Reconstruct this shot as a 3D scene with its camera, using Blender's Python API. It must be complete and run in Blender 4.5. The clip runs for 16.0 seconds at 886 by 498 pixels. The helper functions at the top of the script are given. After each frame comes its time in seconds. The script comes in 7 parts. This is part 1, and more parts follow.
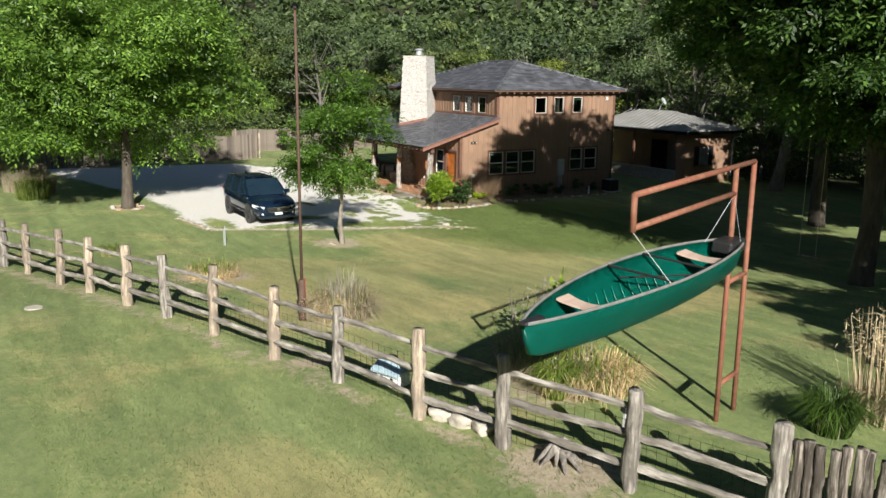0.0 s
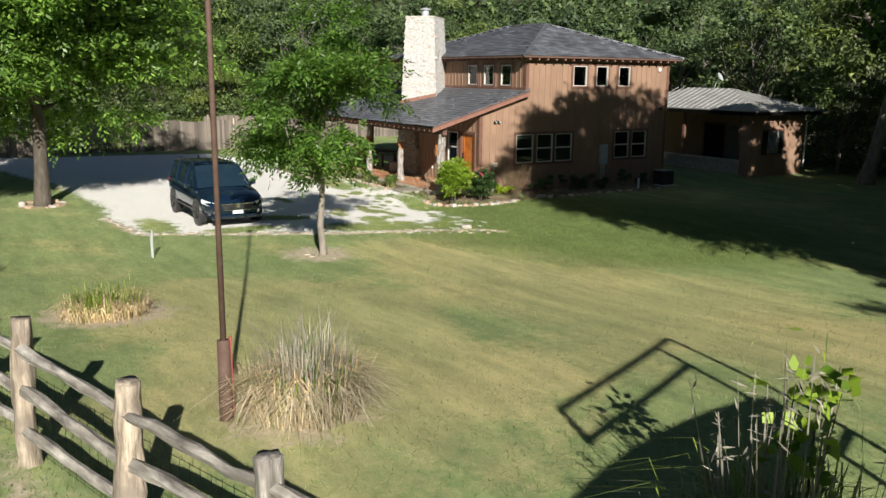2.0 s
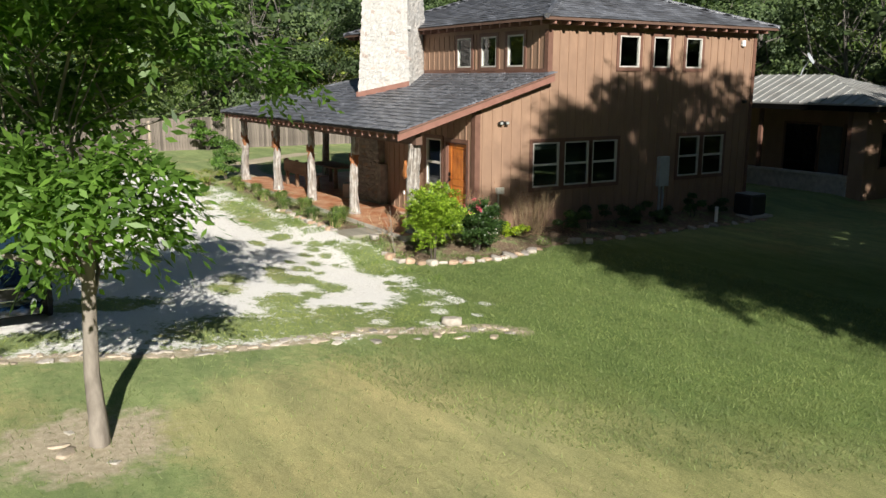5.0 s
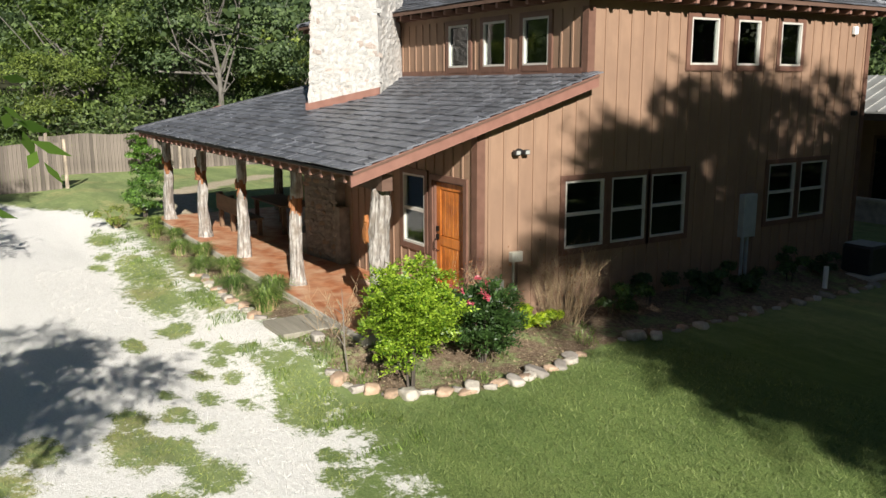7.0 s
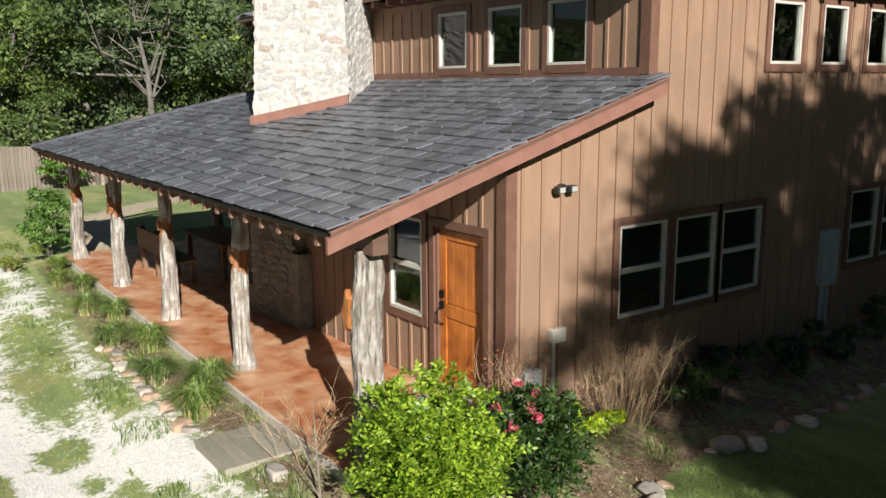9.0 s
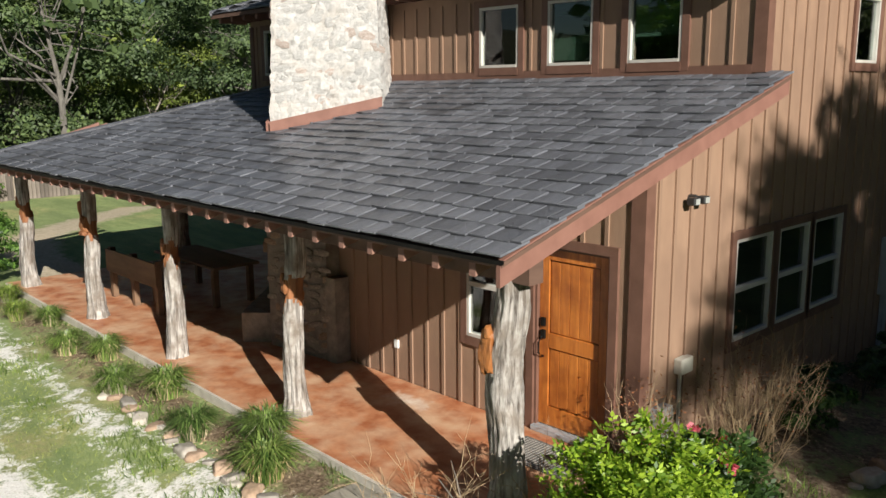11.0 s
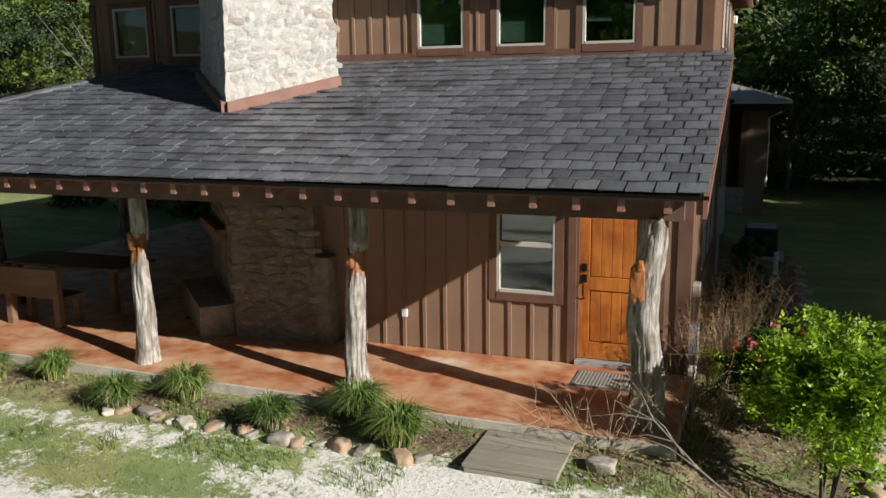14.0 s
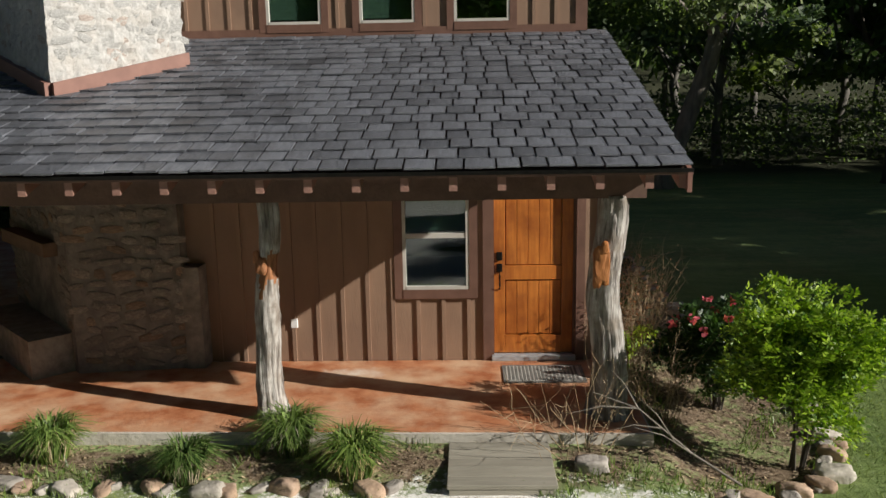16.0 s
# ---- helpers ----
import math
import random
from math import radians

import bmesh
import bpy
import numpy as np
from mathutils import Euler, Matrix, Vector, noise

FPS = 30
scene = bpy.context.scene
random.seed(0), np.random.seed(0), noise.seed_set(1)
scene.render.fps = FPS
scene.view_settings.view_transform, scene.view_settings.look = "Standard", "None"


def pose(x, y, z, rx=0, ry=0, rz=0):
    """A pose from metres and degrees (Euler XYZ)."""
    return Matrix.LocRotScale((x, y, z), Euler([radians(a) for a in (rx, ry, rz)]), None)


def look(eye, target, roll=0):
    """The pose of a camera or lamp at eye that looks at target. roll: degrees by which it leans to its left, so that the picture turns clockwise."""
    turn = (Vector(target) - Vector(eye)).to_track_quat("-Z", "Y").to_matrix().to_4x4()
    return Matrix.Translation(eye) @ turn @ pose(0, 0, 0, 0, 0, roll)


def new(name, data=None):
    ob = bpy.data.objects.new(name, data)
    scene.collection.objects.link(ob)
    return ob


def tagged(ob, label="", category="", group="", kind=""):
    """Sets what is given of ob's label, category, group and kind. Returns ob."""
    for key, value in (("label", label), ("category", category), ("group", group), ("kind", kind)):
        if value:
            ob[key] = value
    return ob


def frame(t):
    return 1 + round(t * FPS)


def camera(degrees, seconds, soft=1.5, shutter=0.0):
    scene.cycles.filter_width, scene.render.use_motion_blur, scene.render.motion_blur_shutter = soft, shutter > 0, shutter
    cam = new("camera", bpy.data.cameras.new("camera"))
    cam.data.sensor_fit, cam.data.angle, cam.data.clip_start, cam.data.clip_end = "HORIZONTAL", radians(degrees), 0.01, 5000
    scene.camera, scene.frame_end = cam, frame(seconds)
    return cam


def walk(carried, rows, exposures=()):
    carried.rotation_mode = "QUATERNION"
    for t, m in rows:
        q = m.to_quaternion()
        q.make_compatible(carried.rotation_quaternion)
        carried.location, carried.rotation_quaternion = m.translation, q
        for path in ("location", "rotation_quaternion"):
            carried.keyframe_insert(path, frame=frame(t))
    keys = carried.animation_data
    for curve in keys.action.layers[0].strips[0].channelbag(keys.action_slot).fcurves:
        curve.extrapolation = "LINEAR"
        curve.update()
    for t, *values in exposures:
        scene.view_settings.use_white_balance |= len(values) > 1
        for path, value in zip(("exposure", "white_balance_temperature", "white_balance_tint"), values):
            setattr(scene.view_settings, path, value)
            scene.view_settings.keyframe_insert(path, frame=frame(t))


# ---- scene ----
cam = camera(56.2, 16.0)
PATH = [
    (0, (36.465, -25.787, 6.07), (34.789, -24.776, 5.658), 0.6),
    (0.5, (34.387, -24.764, 5.519), (32.713, -23.749, 5.113), 0.8),
    (1, (32.255, -23.738, 5.015), (30.582, -22.719, 4.613), 0.7),
    (1.5, (30.249, -22.694, 4.669), (28.576, -21.676, 4.266), 0.6),
    (2, (28.153, -21.666, 4.44), (26.482, -20.647, 4.031), 0.6),
    (2.5, (26.007, -20.592, 4.223), (24.339, -19.568, 3.809), 0.6),
    (3, (24.32, -19.426, 4.05), (22.648, -18.41, 3.635), 0.5),
    (5.5, (15.754, -13.387, 3.664), (14.087, -12.356, 3.268), 0.1),
    (6, (14.011, -12.245, 3.634), (12.342, -11.213, 3.243), -0.0),
    (6.5, (12.486, -11.201, 3.69), (10.816, -10.174, 3.298), -0.1),
    (7, (10.968, -10.348, 3.713), (9.306, -9.307, 3.323), -0.2),
    (7.5, (9.707, -9.66, 3.737), (8.056, -8.601, 3.346), -0.2),
    (8, (8.628, -9.168, 3.753), (6.994, -8.083, 3.365), -0.2),
    (8.5, (7.701, -8.821, 3.77), (6.085, -7.709, 3.381), -0.4),
    (9, (6.926, -8.714, 3.796), (5.338, -7.562, 3.407), -0.4),
    (9.5, (6.23, -8.74, 3.81), (4.672, -7.548, 3.42), -0.4),
    (10, (5.589, -8.908, 3.764), (4.06, -7.675, 3.384), -0.4),
    (12.5, (2.587, -11.331, 3.681), (1.46, -9.724, 3.298), -0.6),
    (13, (1.952, -11.911, 3.599), (0.966, -10.214, 3.216), -0.7),
    (13.5, (1.309, -12.474, 3.561), (0.471, -10.701, 3.171), -0.7),
    (14, (0.702, -12.923, 3.482), (0.003, -11.09, 3.096), -0.8),
    (14.5, (0.093, -13.195, 3.464), (-0.459, -11.313, 3.073), -0.9),
    (15, (-0.525, -13.159, 3.428), (-0.916, -11.238, 3.033), -0.8),
    (15.5, (-1.073, -12.831, 3.322), (-1.303, -10.883, 2.932), -1.0),
    (16, (-1.619, -12.347, 3.23), (-1.682, -10.387, 2.837), -1.0),
]
EXPOSURE = [(0, 0.70), (3, 0.72), (6, 0.77), (8.5, 0.77), (10, 0.69), (12.5, 0.56), (14.5, 0.45), (16, 0.38)]
walk(cam, [(t, look(eye, target, roll)) for t, eye, target, roll in PATH], EXPOSURE)

# ---- world, sun ----
SUN_DIR = Vector((0.848, -0.297, 0.437)).normalized()      # towards the sun
world = bpy.data.worlds.new("sky")
scene.world = world
world.use_nodes = True
wn = world.node_tree.nodes
sky = wn.new("ShaderNodeTexSky")
sky.sky_type = "NISHITA"
sky.sun_disc = False
sky.sun_elevation = math.asin(SUN_DIR.z)
sky.sun_rotation = math.atan2(SUN_DIR.x, SUN_DIR.y)
sky.air_density, sky.dust_density, sky.ozone_density = 1.0, 0.4, 2.5
wn["Background"].inputs["Strength"].default_value = 0.023
world.node_tree.links.new(sky.outputs[0], wn["Background"].inputs["Color"])
lamp = bpy.data.lights.new("sun", "SUN")
lamp.energy, lamp.angle, lamp.color = 5.0, radians(0.53), (0.98, 0.935, 0.865)
sun = new("sun", lamp)
sun.matrix_world = look(SUN_DIR * 80, (0, 0, 0))

# ---- materials ----


def node(nt, kind, **values):
    n = nt.nodes.new(kind)
    for key, value in values.items():
        n.inputs[key].default_value = value
    return n


def ramp(nt, source, stops):
    r = nt.nodes.new("ShaderNodeValToRGB")
    el = r.color_ramp.elements
    while len(el) < len(stops):
        el.new(0.5)
    for e, (p, c) in zip(el, stops):
        e.position, e.color = p, (*c, 1)
    nt.links.new(source, r.inputs["Fac"])
    return r


def mix(nt, fac, a, b, blend="MIX"):
    m = nt.nodes.new("ShaderNodeMix")
    m.data_type, m.blend_type = "RGBA", blend
    for sock, v in ((m.inputs["Factor"], fac), (m.inputs[6], a), (m.inputs[7], b)):
        if isinstance(v, (int, float)):
            sock.default_value = v
        elif isinstance(v, tuple):
            sock.default_value = (*v, 1)
        else:
            nt.links.new(v, sock)
    return m.outputs[2]


def texture(nt, scale, stretch=(1, 1, 1), detail=6.0, rough=0.6, space="Object", turn=0.0):
    tc = nt.nodes.new("ShaderNodeTexCoord")
    mp = nt.nodes.new("ShaderNodeMapping")
    mp.inputs["Scale"].default_value = stretch
    mp.inputs["Rotation"].default_value = (0, 0, radians(turn))
    nt.links.new(tc.outputs[space], mp.inputs["Vector"])
    n = node(nt, "ShaderNodeTexNoise", Scale=scale, Detail=detail, Roughness=rough)
    nt.links.new(mp.outputs[0], n.inputs["Vector"])
    return n.outputs["Fac"]


def material(name, c1, c2, scale=4.0, rough=0.8, metal=0.0, bump=0.3, bscale=None, stretch=(1, 1, 1), vary=0.0, stain=None, stain_scale=0.6, island=0.0, edge=(0.3, 0.7)):
    """A surface between two colours at grain scale, with stains at a larger one, relief, and a change from piece to piece."""
    m = bpy.data.materials.new(name)
    m.use_nodes = True
    nt = m.node_tree
    b = nt.nodes["Principled BSDF"]
    fine = texture(nt, scale, stretch)
    col = ramp(nt, fine, ((edge[0], c1), (edge[1], c2))).outputs[0]
    if stain:
        big = texture(nt, stain_scale, stretch=(1, 1, 1), detail=4)
        f = ramp(nt, big, ((0.42, (0, 0, 0)), (0.68, (1, 1, 1)))).outputs[0]
        col = mix(nt, f, col, stain)
    if vary or island:
        if vary:
            rnd = nt.nodes.new("ShaderNodeObjectInfo").outputs["Random"]
        else:
            rnd = nt.nodes.new("ShaderNodeNewGeometry").outputs["Random Per Island"]
        v = max(vary, island)
        mr = node(nt, "ShaderNodeMapRange")
        mr.inputs["To Min"].default_value, mr.inputs["To Max"].default_value = 1 - v, 1 + v
        nt.links.new(rnd, mr.inputs["Value"])
        hs = node(nt, "ShaderNodeHueSaturation")
        nt.links.new(mr.outputs[0], hs.inputs["Value"])
        nt.links.new(col, hs.inputs["Color"])
        col = hs.outputs[0]
    nt.links.new(col, b.inputs["Base Color"])
    b.inputs["Roughness"].default_value, b.inputs["Metallic"].default_value = rough, metal
    if bump:
        bp = node(nt, "ShaderNodeBump", Strength=bump, Distance=0.02)
        nt.links.new(texture(nt, bscale or scale * 3, stretch), bp.inputs["Height"])
        nt.links.new(bp.outputs[0], b.inputs["Normal"])
    return m


def leaf_material(name, dark, light, shine=0.45, through_light=0.35):
    m = bpy.data.materials.new(name)
    m.use_nodes = True
    nt = m.node_tree
    b = nt.nodes["Principled BSDF"]
    rnd = nt.nodes.new("ShaderNodeNewGeometry").outputs["Random Per Island"]
    col = ramp(nt, rnd, ((0.0, dark), (0.75, light), (1.0, tuple(min(1, c * 1.5) for c in light)))).outputs[0]
    patch = ramp(nt, texture(nt, 0.35, detail=3), ((0.35, (0.70, 0.70, 0.66)), (0.65, (1.2, 1.14, 1.0)))).outputs[0]
    col = mix(nt, 1.0, col, patch, "MULTIPLY")
    own = nt.nodes.new("ShaderNodeObjectInfo").outputs["Random"]
    shade = ramp(nt, own, ((0.0, (0.62, 0.68, 0.74)), (0.5, (1.0, 1.0, 1.0)), (1.0, (1.40, 1.26, 1.0)))).outputs[0]
    col = mix(nt, 1.0, col, shade, "MULTIPLY")
    nt.links.new(col, b.inputs["Base Color"])
    b.inputs["Roughness"].default_value = shine
    tr = node(nt, "ShaderNodeBsdfTranslucent")
    warm = mix(nt, 1.0, col, (1.15, 1.3, 0.6), "MULTIPLY")
    nt.links.new(warm, tr.inputs["Color"])
    ms = node(nt, "ShaderNodeMixShader", Fac=through_light)
    nt.links.new(b.outputs[0], ms.inputs[1])
    nt.links.new(tr.outputs[0], ms.inputs[2])
    nt.links.new(ms.outputs[0], nt.nodes["Material Output"].inputs["Surface"])
    return m


def glass_material():
    m = bpy.data.materials.new("window_glass")
    m.use_nodes = True
    nt = m.node_tree
    fr = node(nt, "ShaderNodeFresnel", IOR=1.52)
    clear = node(nt, "ShaderNodeBsdfTransparent", Color=(0.52, 0.60, 0.58, 1))
    gloss = node(nt, "ShaderNodeBsdfGlossy", Color=(1, 1, 1, 1), Roughness=0.02)
    bp = node(nt, "ShaderNodeBump", Strength=0.02, Distance=0.02)
    nt.links.new(texture(nt, 1.2), bp.inputs["Height"])
    nt.links.new(bp.outputs[0], gloss.inputs["Normal"])
    mr = node(nt, "ShaderNodeMapRange")
    mr.inputs["To Min"].default_value, mr.inputs["To Max"].default_value = 0.05, 1.0
    nt.links.new(fr.outputs[0], mr.inputs["Value"])
    ms = nt.nodes.new("ShaderNodeMixShader")
    nt.links.new(mr.outputs[0], ms.inputs[0])
    nt.links.new(clear.outputs[0], ms.inputs[1])
    nt.links.new(gloss.outputs[0], ms.inputs[2])
    nt.links.new(ms.outputs[0], nt.nodes["Material Output"].inputs["Surface"])
    return m


SIDING = material("siding_brown", (0.245, 0.150, 0.097), (0.318, 0.202, 0.132), 3, 0.75, bump=0.15, bscale=60, stretch=(1, 1, 0.25), stain=(0.225, 0.140, 0.093), stain_scale=0.9)
TRIM = material("trim_redbrown", (0.205, 0.098, 0.072), (0.265, 0.132, 0.098), 5, 0.6, bump=0.12, bscale=50)
TRIM_DARK = material("trim_dark_brown", (0.125, 0.062, 0.042), (0.175, 0.090, 0.062), 5, 0.6, bump=0.12, bscale=50)
RAFTER = material("rafter_paint", (0.20, 0.10, 0.075), (0.29, 0.16, 0.12), 6, 0.7, bump=0.2, bscale=40)
# Grey slate; the blue lean in both colours imitates reflected sky.
SHINGLE = material("slate_shingle", (0.080, 0.085, 0.098), (0.182, 0.190, 0.212), 11, 0.42, bump=0.8, bscale=30, stretch=(2.0, 0.3, 1), vary=0.30, stain=(0.075, 0.076, 0.082), stain_scale=1.4)
SHINGLE_JOINED = material("slate_shingle_field", (0.080, 0.085, 0.098), (0.182, 0.190, 0.212), 11, 0.42, bump=0.8, bscale=30, stretch=(2.0, 0.3, 1), island=0.30, stain=(0.075, 0.076, 0.082), stain_scale=1.4)
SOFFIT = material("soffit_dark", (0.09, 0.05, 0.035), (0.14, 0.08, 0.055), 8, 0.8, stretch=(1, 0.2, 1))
MORTAR = material("limewash_mortar", (0.35, 0.34, 0.32), (0.60, 0.585, 0.555), 11, 0.95, bump=1.0, bscale=24, stain=(0.46, 0.43, 0.39), stain_scale=3.6)
ROCK_LIGHT = material("limestone_pale", (0.36, 0.32, 0.265), (0.58, 0.53, 0.455), 8, 0.9, bump=0.7, bscale=18, vary=0.22)
ROCK_TAN = material("tan_limestone", (0.33, 0.265, 0.19), (0.56, 0.465, 0.36), 8, 0.9, bump=0.7, bscale=18, vary=0.25)
ROCK_LIMED = material("limewashed_stone", (0.36, 0.35, 0.33), (0.60, 0.59, 0.56), 12, 0.95, bump=1.0, bscale=20, vary=0.08)
ROCK_TINT = material("limewashed_tan_stone", (0.33, 0.27, 0.23), (0.50, 0.43, 0.38), 7, 0.95, bump=0.8, bscale=20, vary=0.12)
ROCK_WARM = material("fieldstone_warm", (0.30, 0.20, 0.13), (0.50, 0.36, 0.26), 6, 0.9, bump=0.7, bscale=16, vary=0.3)
ROCK_GREY = material("fieldstone_grey", (0.26, 0.23, 0.20), (0.44, 0.40, 0.35), 6, 0.9, bump=0.7, bscale=16, vary=0.3)
# Hearth rubble and its mortar, toned darker than the other fieldstone.
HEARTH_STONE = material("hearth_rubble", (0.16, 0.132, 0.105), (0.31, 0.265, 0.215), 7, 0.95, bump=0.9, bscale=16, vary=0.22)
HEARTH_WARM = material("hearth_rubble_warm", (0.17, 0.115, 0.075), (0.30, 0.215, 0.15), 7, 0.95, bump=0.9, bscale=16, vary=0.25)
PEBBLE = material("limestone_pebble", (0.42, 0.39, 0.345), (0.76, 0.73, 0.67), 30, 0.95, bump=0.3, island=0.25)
HEARTH_MORTAR = material("dark_hearth_mortar", (0.15, 0.128, 0.105), (0.29, 0.25, 0.205), 7, 0.95, bump=0.8, bscale=14, stain=(0.12, 0.10, 0.085), stain_scale=2.5)
CEDAR_POST = material("peeled_cedar", (0.085, 0.070, 0.058), (0.49, 0.46, 0.42), 20, 0.95, bump=1.0, bscale=40, stretch=(1, 1, 0.11), stain=(0.22, 0.185, 0.15), stain_scale=5.0, edge=(0.34, 0.57))
CEDAR_HEART = material("cedar_heartwood", (0.16, 0.06, 0.025), (0.34, 0.14, 0.05), 9, 0.7, bump=0.6, bscale=20, stretch=(1, 1, 0.2))
FENCE_WOOD = material("weathered_fence_wood", (0.17, 0.135, 0.10), (0.56, 0.465, 0.355), 17, 0.95, bump=1.0, bscale=30, stretch=(1, 1, 0.10), vary=0.15, stain=(0.23, 0.19, 0.15), stain_scale=2.6, edge=(0.38, 0.63))
FENCE_GREY = material("silvered_fence_wood", (0.11, 0.098, 0.084), (0.46, 0.425, 0.375), 19, 0.95, bump=1.0, bscale=32, stretch=(1, 1, 0.09), vary=0.2, stain=(0.17, 0.15, 0.13), stain_scale=3.0, edge=(0.38, 0.63))
FENCE_RAIL = material("weathered_rail_wood", (0.125, 0.112, 0.096), (0.52, 0.48, 0.42), 15, 0.95, bump=1.0, bscale=30, stretch=(0.12, 0.3, 1), vary=0.2, stain=(0.19, 0.17, 0.145), stain_scale=2.0, edge=(0.36, 0.64))
# Log tone darkened to carry the shade that falls on the stockade.
FENCE_SHADED = material("shaded_cedar_log", (0.055, 0.045, 0.036), (0.36, 0.32, 0.27), 22, 0.95, bump=1.0, bscale=34, stretch=(1, 1, 0.07), vary=0.25, stain=(0.075, 0.062, 0.05), stain_scale=3.4, edge=(0.42, 0.66))
BOARD_GREY = material("grey_fence_board", (0.085, 0.070, 0.057), (0.235, 0.198, 0.165), 9, 0.95, bump=0.6, stretch=(1, 1, 0.08), vary=0.38, island=0.0)
BOARD_JOINED = material("grey_fence_board_run", (0.085, 0.070, 0.057), (0.235, 0.198, 0.165), 9, 0.95, bump=0.6, stretch=(1, 1, 0.08), island=0.38)
SLAB = material("stained_concrete", (0.36, 0.118, 0.048), (0.55, 0.25, 0.125), 4.5, 0.5, bump=0.25, bscale=30, stain=(0.62, 0.40, 0.25), stain_scale=1.9, edge=(0.36, 0.66))


def spill(m, centre, size, colour):
    """A dried pale spill with a ragged rim on a floor."""
    nt = m.node_tree
    b = nt.nodes["Principled BSDF"]
    old = b.inputs["Base Color"].links[0].from_socket
    tc = nt.nodes.new("ShaderNodeTexCoord")
    mp = nt.nodes.new("ShaderNodeMapping")
    mp.vector_type = "TEXTURE"
    mp.inputs["Location"].default_value = centre
    mp.inputs["Scale"].default_value = size
    nt.links.new(tc.outputs["Object"], mp.inputs["Vector"])
    ln = nt.nodes.new("ShaderNodeVectorMath")
    ln.operation = "LENGTH"
    nt.links.new(mp.outputs[0], ln.inputs[0])
    rough = node(nt, "ShaderNodeMath")
    rough.operation = "MULTIPLY_ADD"
    rough.inputs[1].default_value = 1.1
    nt.links.new(texture(nt, 7.0), rough.inputs[0])
    nt.links.new(ln.outputs["Value"], rough.inputs[2])
    f = ramp(nt, rough.outputs[0], ((0.0, (0.9, 0.9, 0.9)), (0.55, (0.8, 0.8, 0.8)), (0.98, (0, 0, 0)))).outputs[0]
    nt.links.new(mix(nt, f, old, colour), b.inputs["Base Color"])


spill(SLAB, (-2.98, -3.29, 0.0), (0.95, 0.50, 1.0), (0.74, 0.66, 0.56))
CONCRETE = material("concrete_edge", (0.42, 0.38, 0.32), (0.58, 0.54, 0.47), 6, 0.9, bump=0.5)
DOOR_WOOD = material("knotty_alder", (0.42, 0.115, 0.018), (0.66, 0.235, 0.045), 5, 0.38, bump=0.12, bscale=30, stretch=(6, 6, 0.5), stain=(0.27, 0.07, 0.012), stain_scale=2.0)
BLACK_IRON = material("black_iron", (0.012, 0.011, 0.010), (0.03, 0.028, 0.026), 20, 0.4, metal=0.8, bump=0.1)
WINDOW_FRAME = material("tan_vinyl_frame", (0.46, 0.44, 0.39), (0.55, 0.525, 0.475), 6, 0.5, bump=0.0)
GLASS = glass_material()
# Dark tone for the invented rooms behind the windows.
INTERIOR = material("dark_room_fill", (0.10, 0.08, 0.06), (0.14, 0.12, 0.09), 2, 0.9, bump=0)
CURTAIN = material("pale_curtain", (0.42, 0.43, 0.40), (0.56, 0.57, 0.54), 6, 0.9, bump=0.1, stretch=(1, 1, 0.2))
DOOR_GREY = material("grey_door_paint", (0.10, 0.10, 0.095), (0.15, 0.15, 0.14), 4, 0.6, bump=0.05)
BLIND = material("green_blind", (0.10, 0.17, 0.12), (0.13, 0.21, 0.15), 3, 0.8, bump=0)
BARK = material("oak_bark", (0.045, 0.036, 0.028), (0.125, 0.105, 0.082), 7, 0.95, bump=1.0, bscale=18, stretch=(1, 1, 0.3))
BARK_PALE = material("pale_bark", (0.13, 0.11, 0.09), (0.30, 0.265, 0.22), 6, 0.95, bump=0.7, bscale=16, stretch=(1, 1, 0.3))
LEAF_OAK = leaf_material("oak_leaves", (0.036, 0.070, 0.018), (0.125, 0.19, 0.052), shine=0.6)
LEAF_WOODS = leaf_material("woodland_leaves", (0.034, 0.066, 0.028), (0.120, 0.178, 0.072), shine=0.6)
LEAF_PALE = leaf_material("pale_woodland_leaves", (0.07, 0.11, 0.022), (0.20, 0.26, 0.055), shine=0.6)
LEAF_PECAN = leaf_material("pecan_leaves", (0.038, 0.098, 0.019), (0.150, 0.275, 0.058))
LEAF_SHADE = leaf_material("shade_tree_leaves", (0.022, 0.062, 0.012), (0.105, 0.200, 0.042), shine=0.5)
BARK_GREY = material("grey_bark", (0.07, 0.062, 0.052), (0.20, 0.185, 0.16), 6, 0.95, bump=0.7, bscale=16, stretch=(1, 1, 0.3))
LEAF_YOUNG = leaf_material("young_tree_leaves", (0.07, 0.155, 0.020), (0.22, 0.375, 0.066), through_light=0.5)
LEAF_LIRIOPE = leaf_material("border_grass_blades", (0.055, 0.115, 0.026), (0.25, 0.35, 0.105), shine=0.4)
LEAF_LIME = leaf_material("bright_shrub_leaves", (0.085, 0.20, 0.012), (0.42, 0.57, 0.055), shine=0.45)
LEAF_DARK = leaf_material("dark_shrub_leaves", (0.022, 0.056, 0.014), (0.068, 0.135, 0.036))
BLADE = leaf_material("tuft_blades", (0.07, 0.13, 0.025), (0.22, 0.31, 0.085), shine=0.4)
LAWN_BLADE = leaf_material("lawn_blades", (0.145, 0.198, 0.06), (0.31, 0.365, 0.135), shine=0.6)
DRY = leaf_material("dry_reed", (0.30, 0.24, 0.17), (0.56, 0.48, 0.36), shine=0.8, through_light=0.15)
REED = leaf_material("pale_reed_stems", (0.26, 0.23, 0.185), (0.46, 0.42, 0.35), shine=0.85, through_light=0.1)
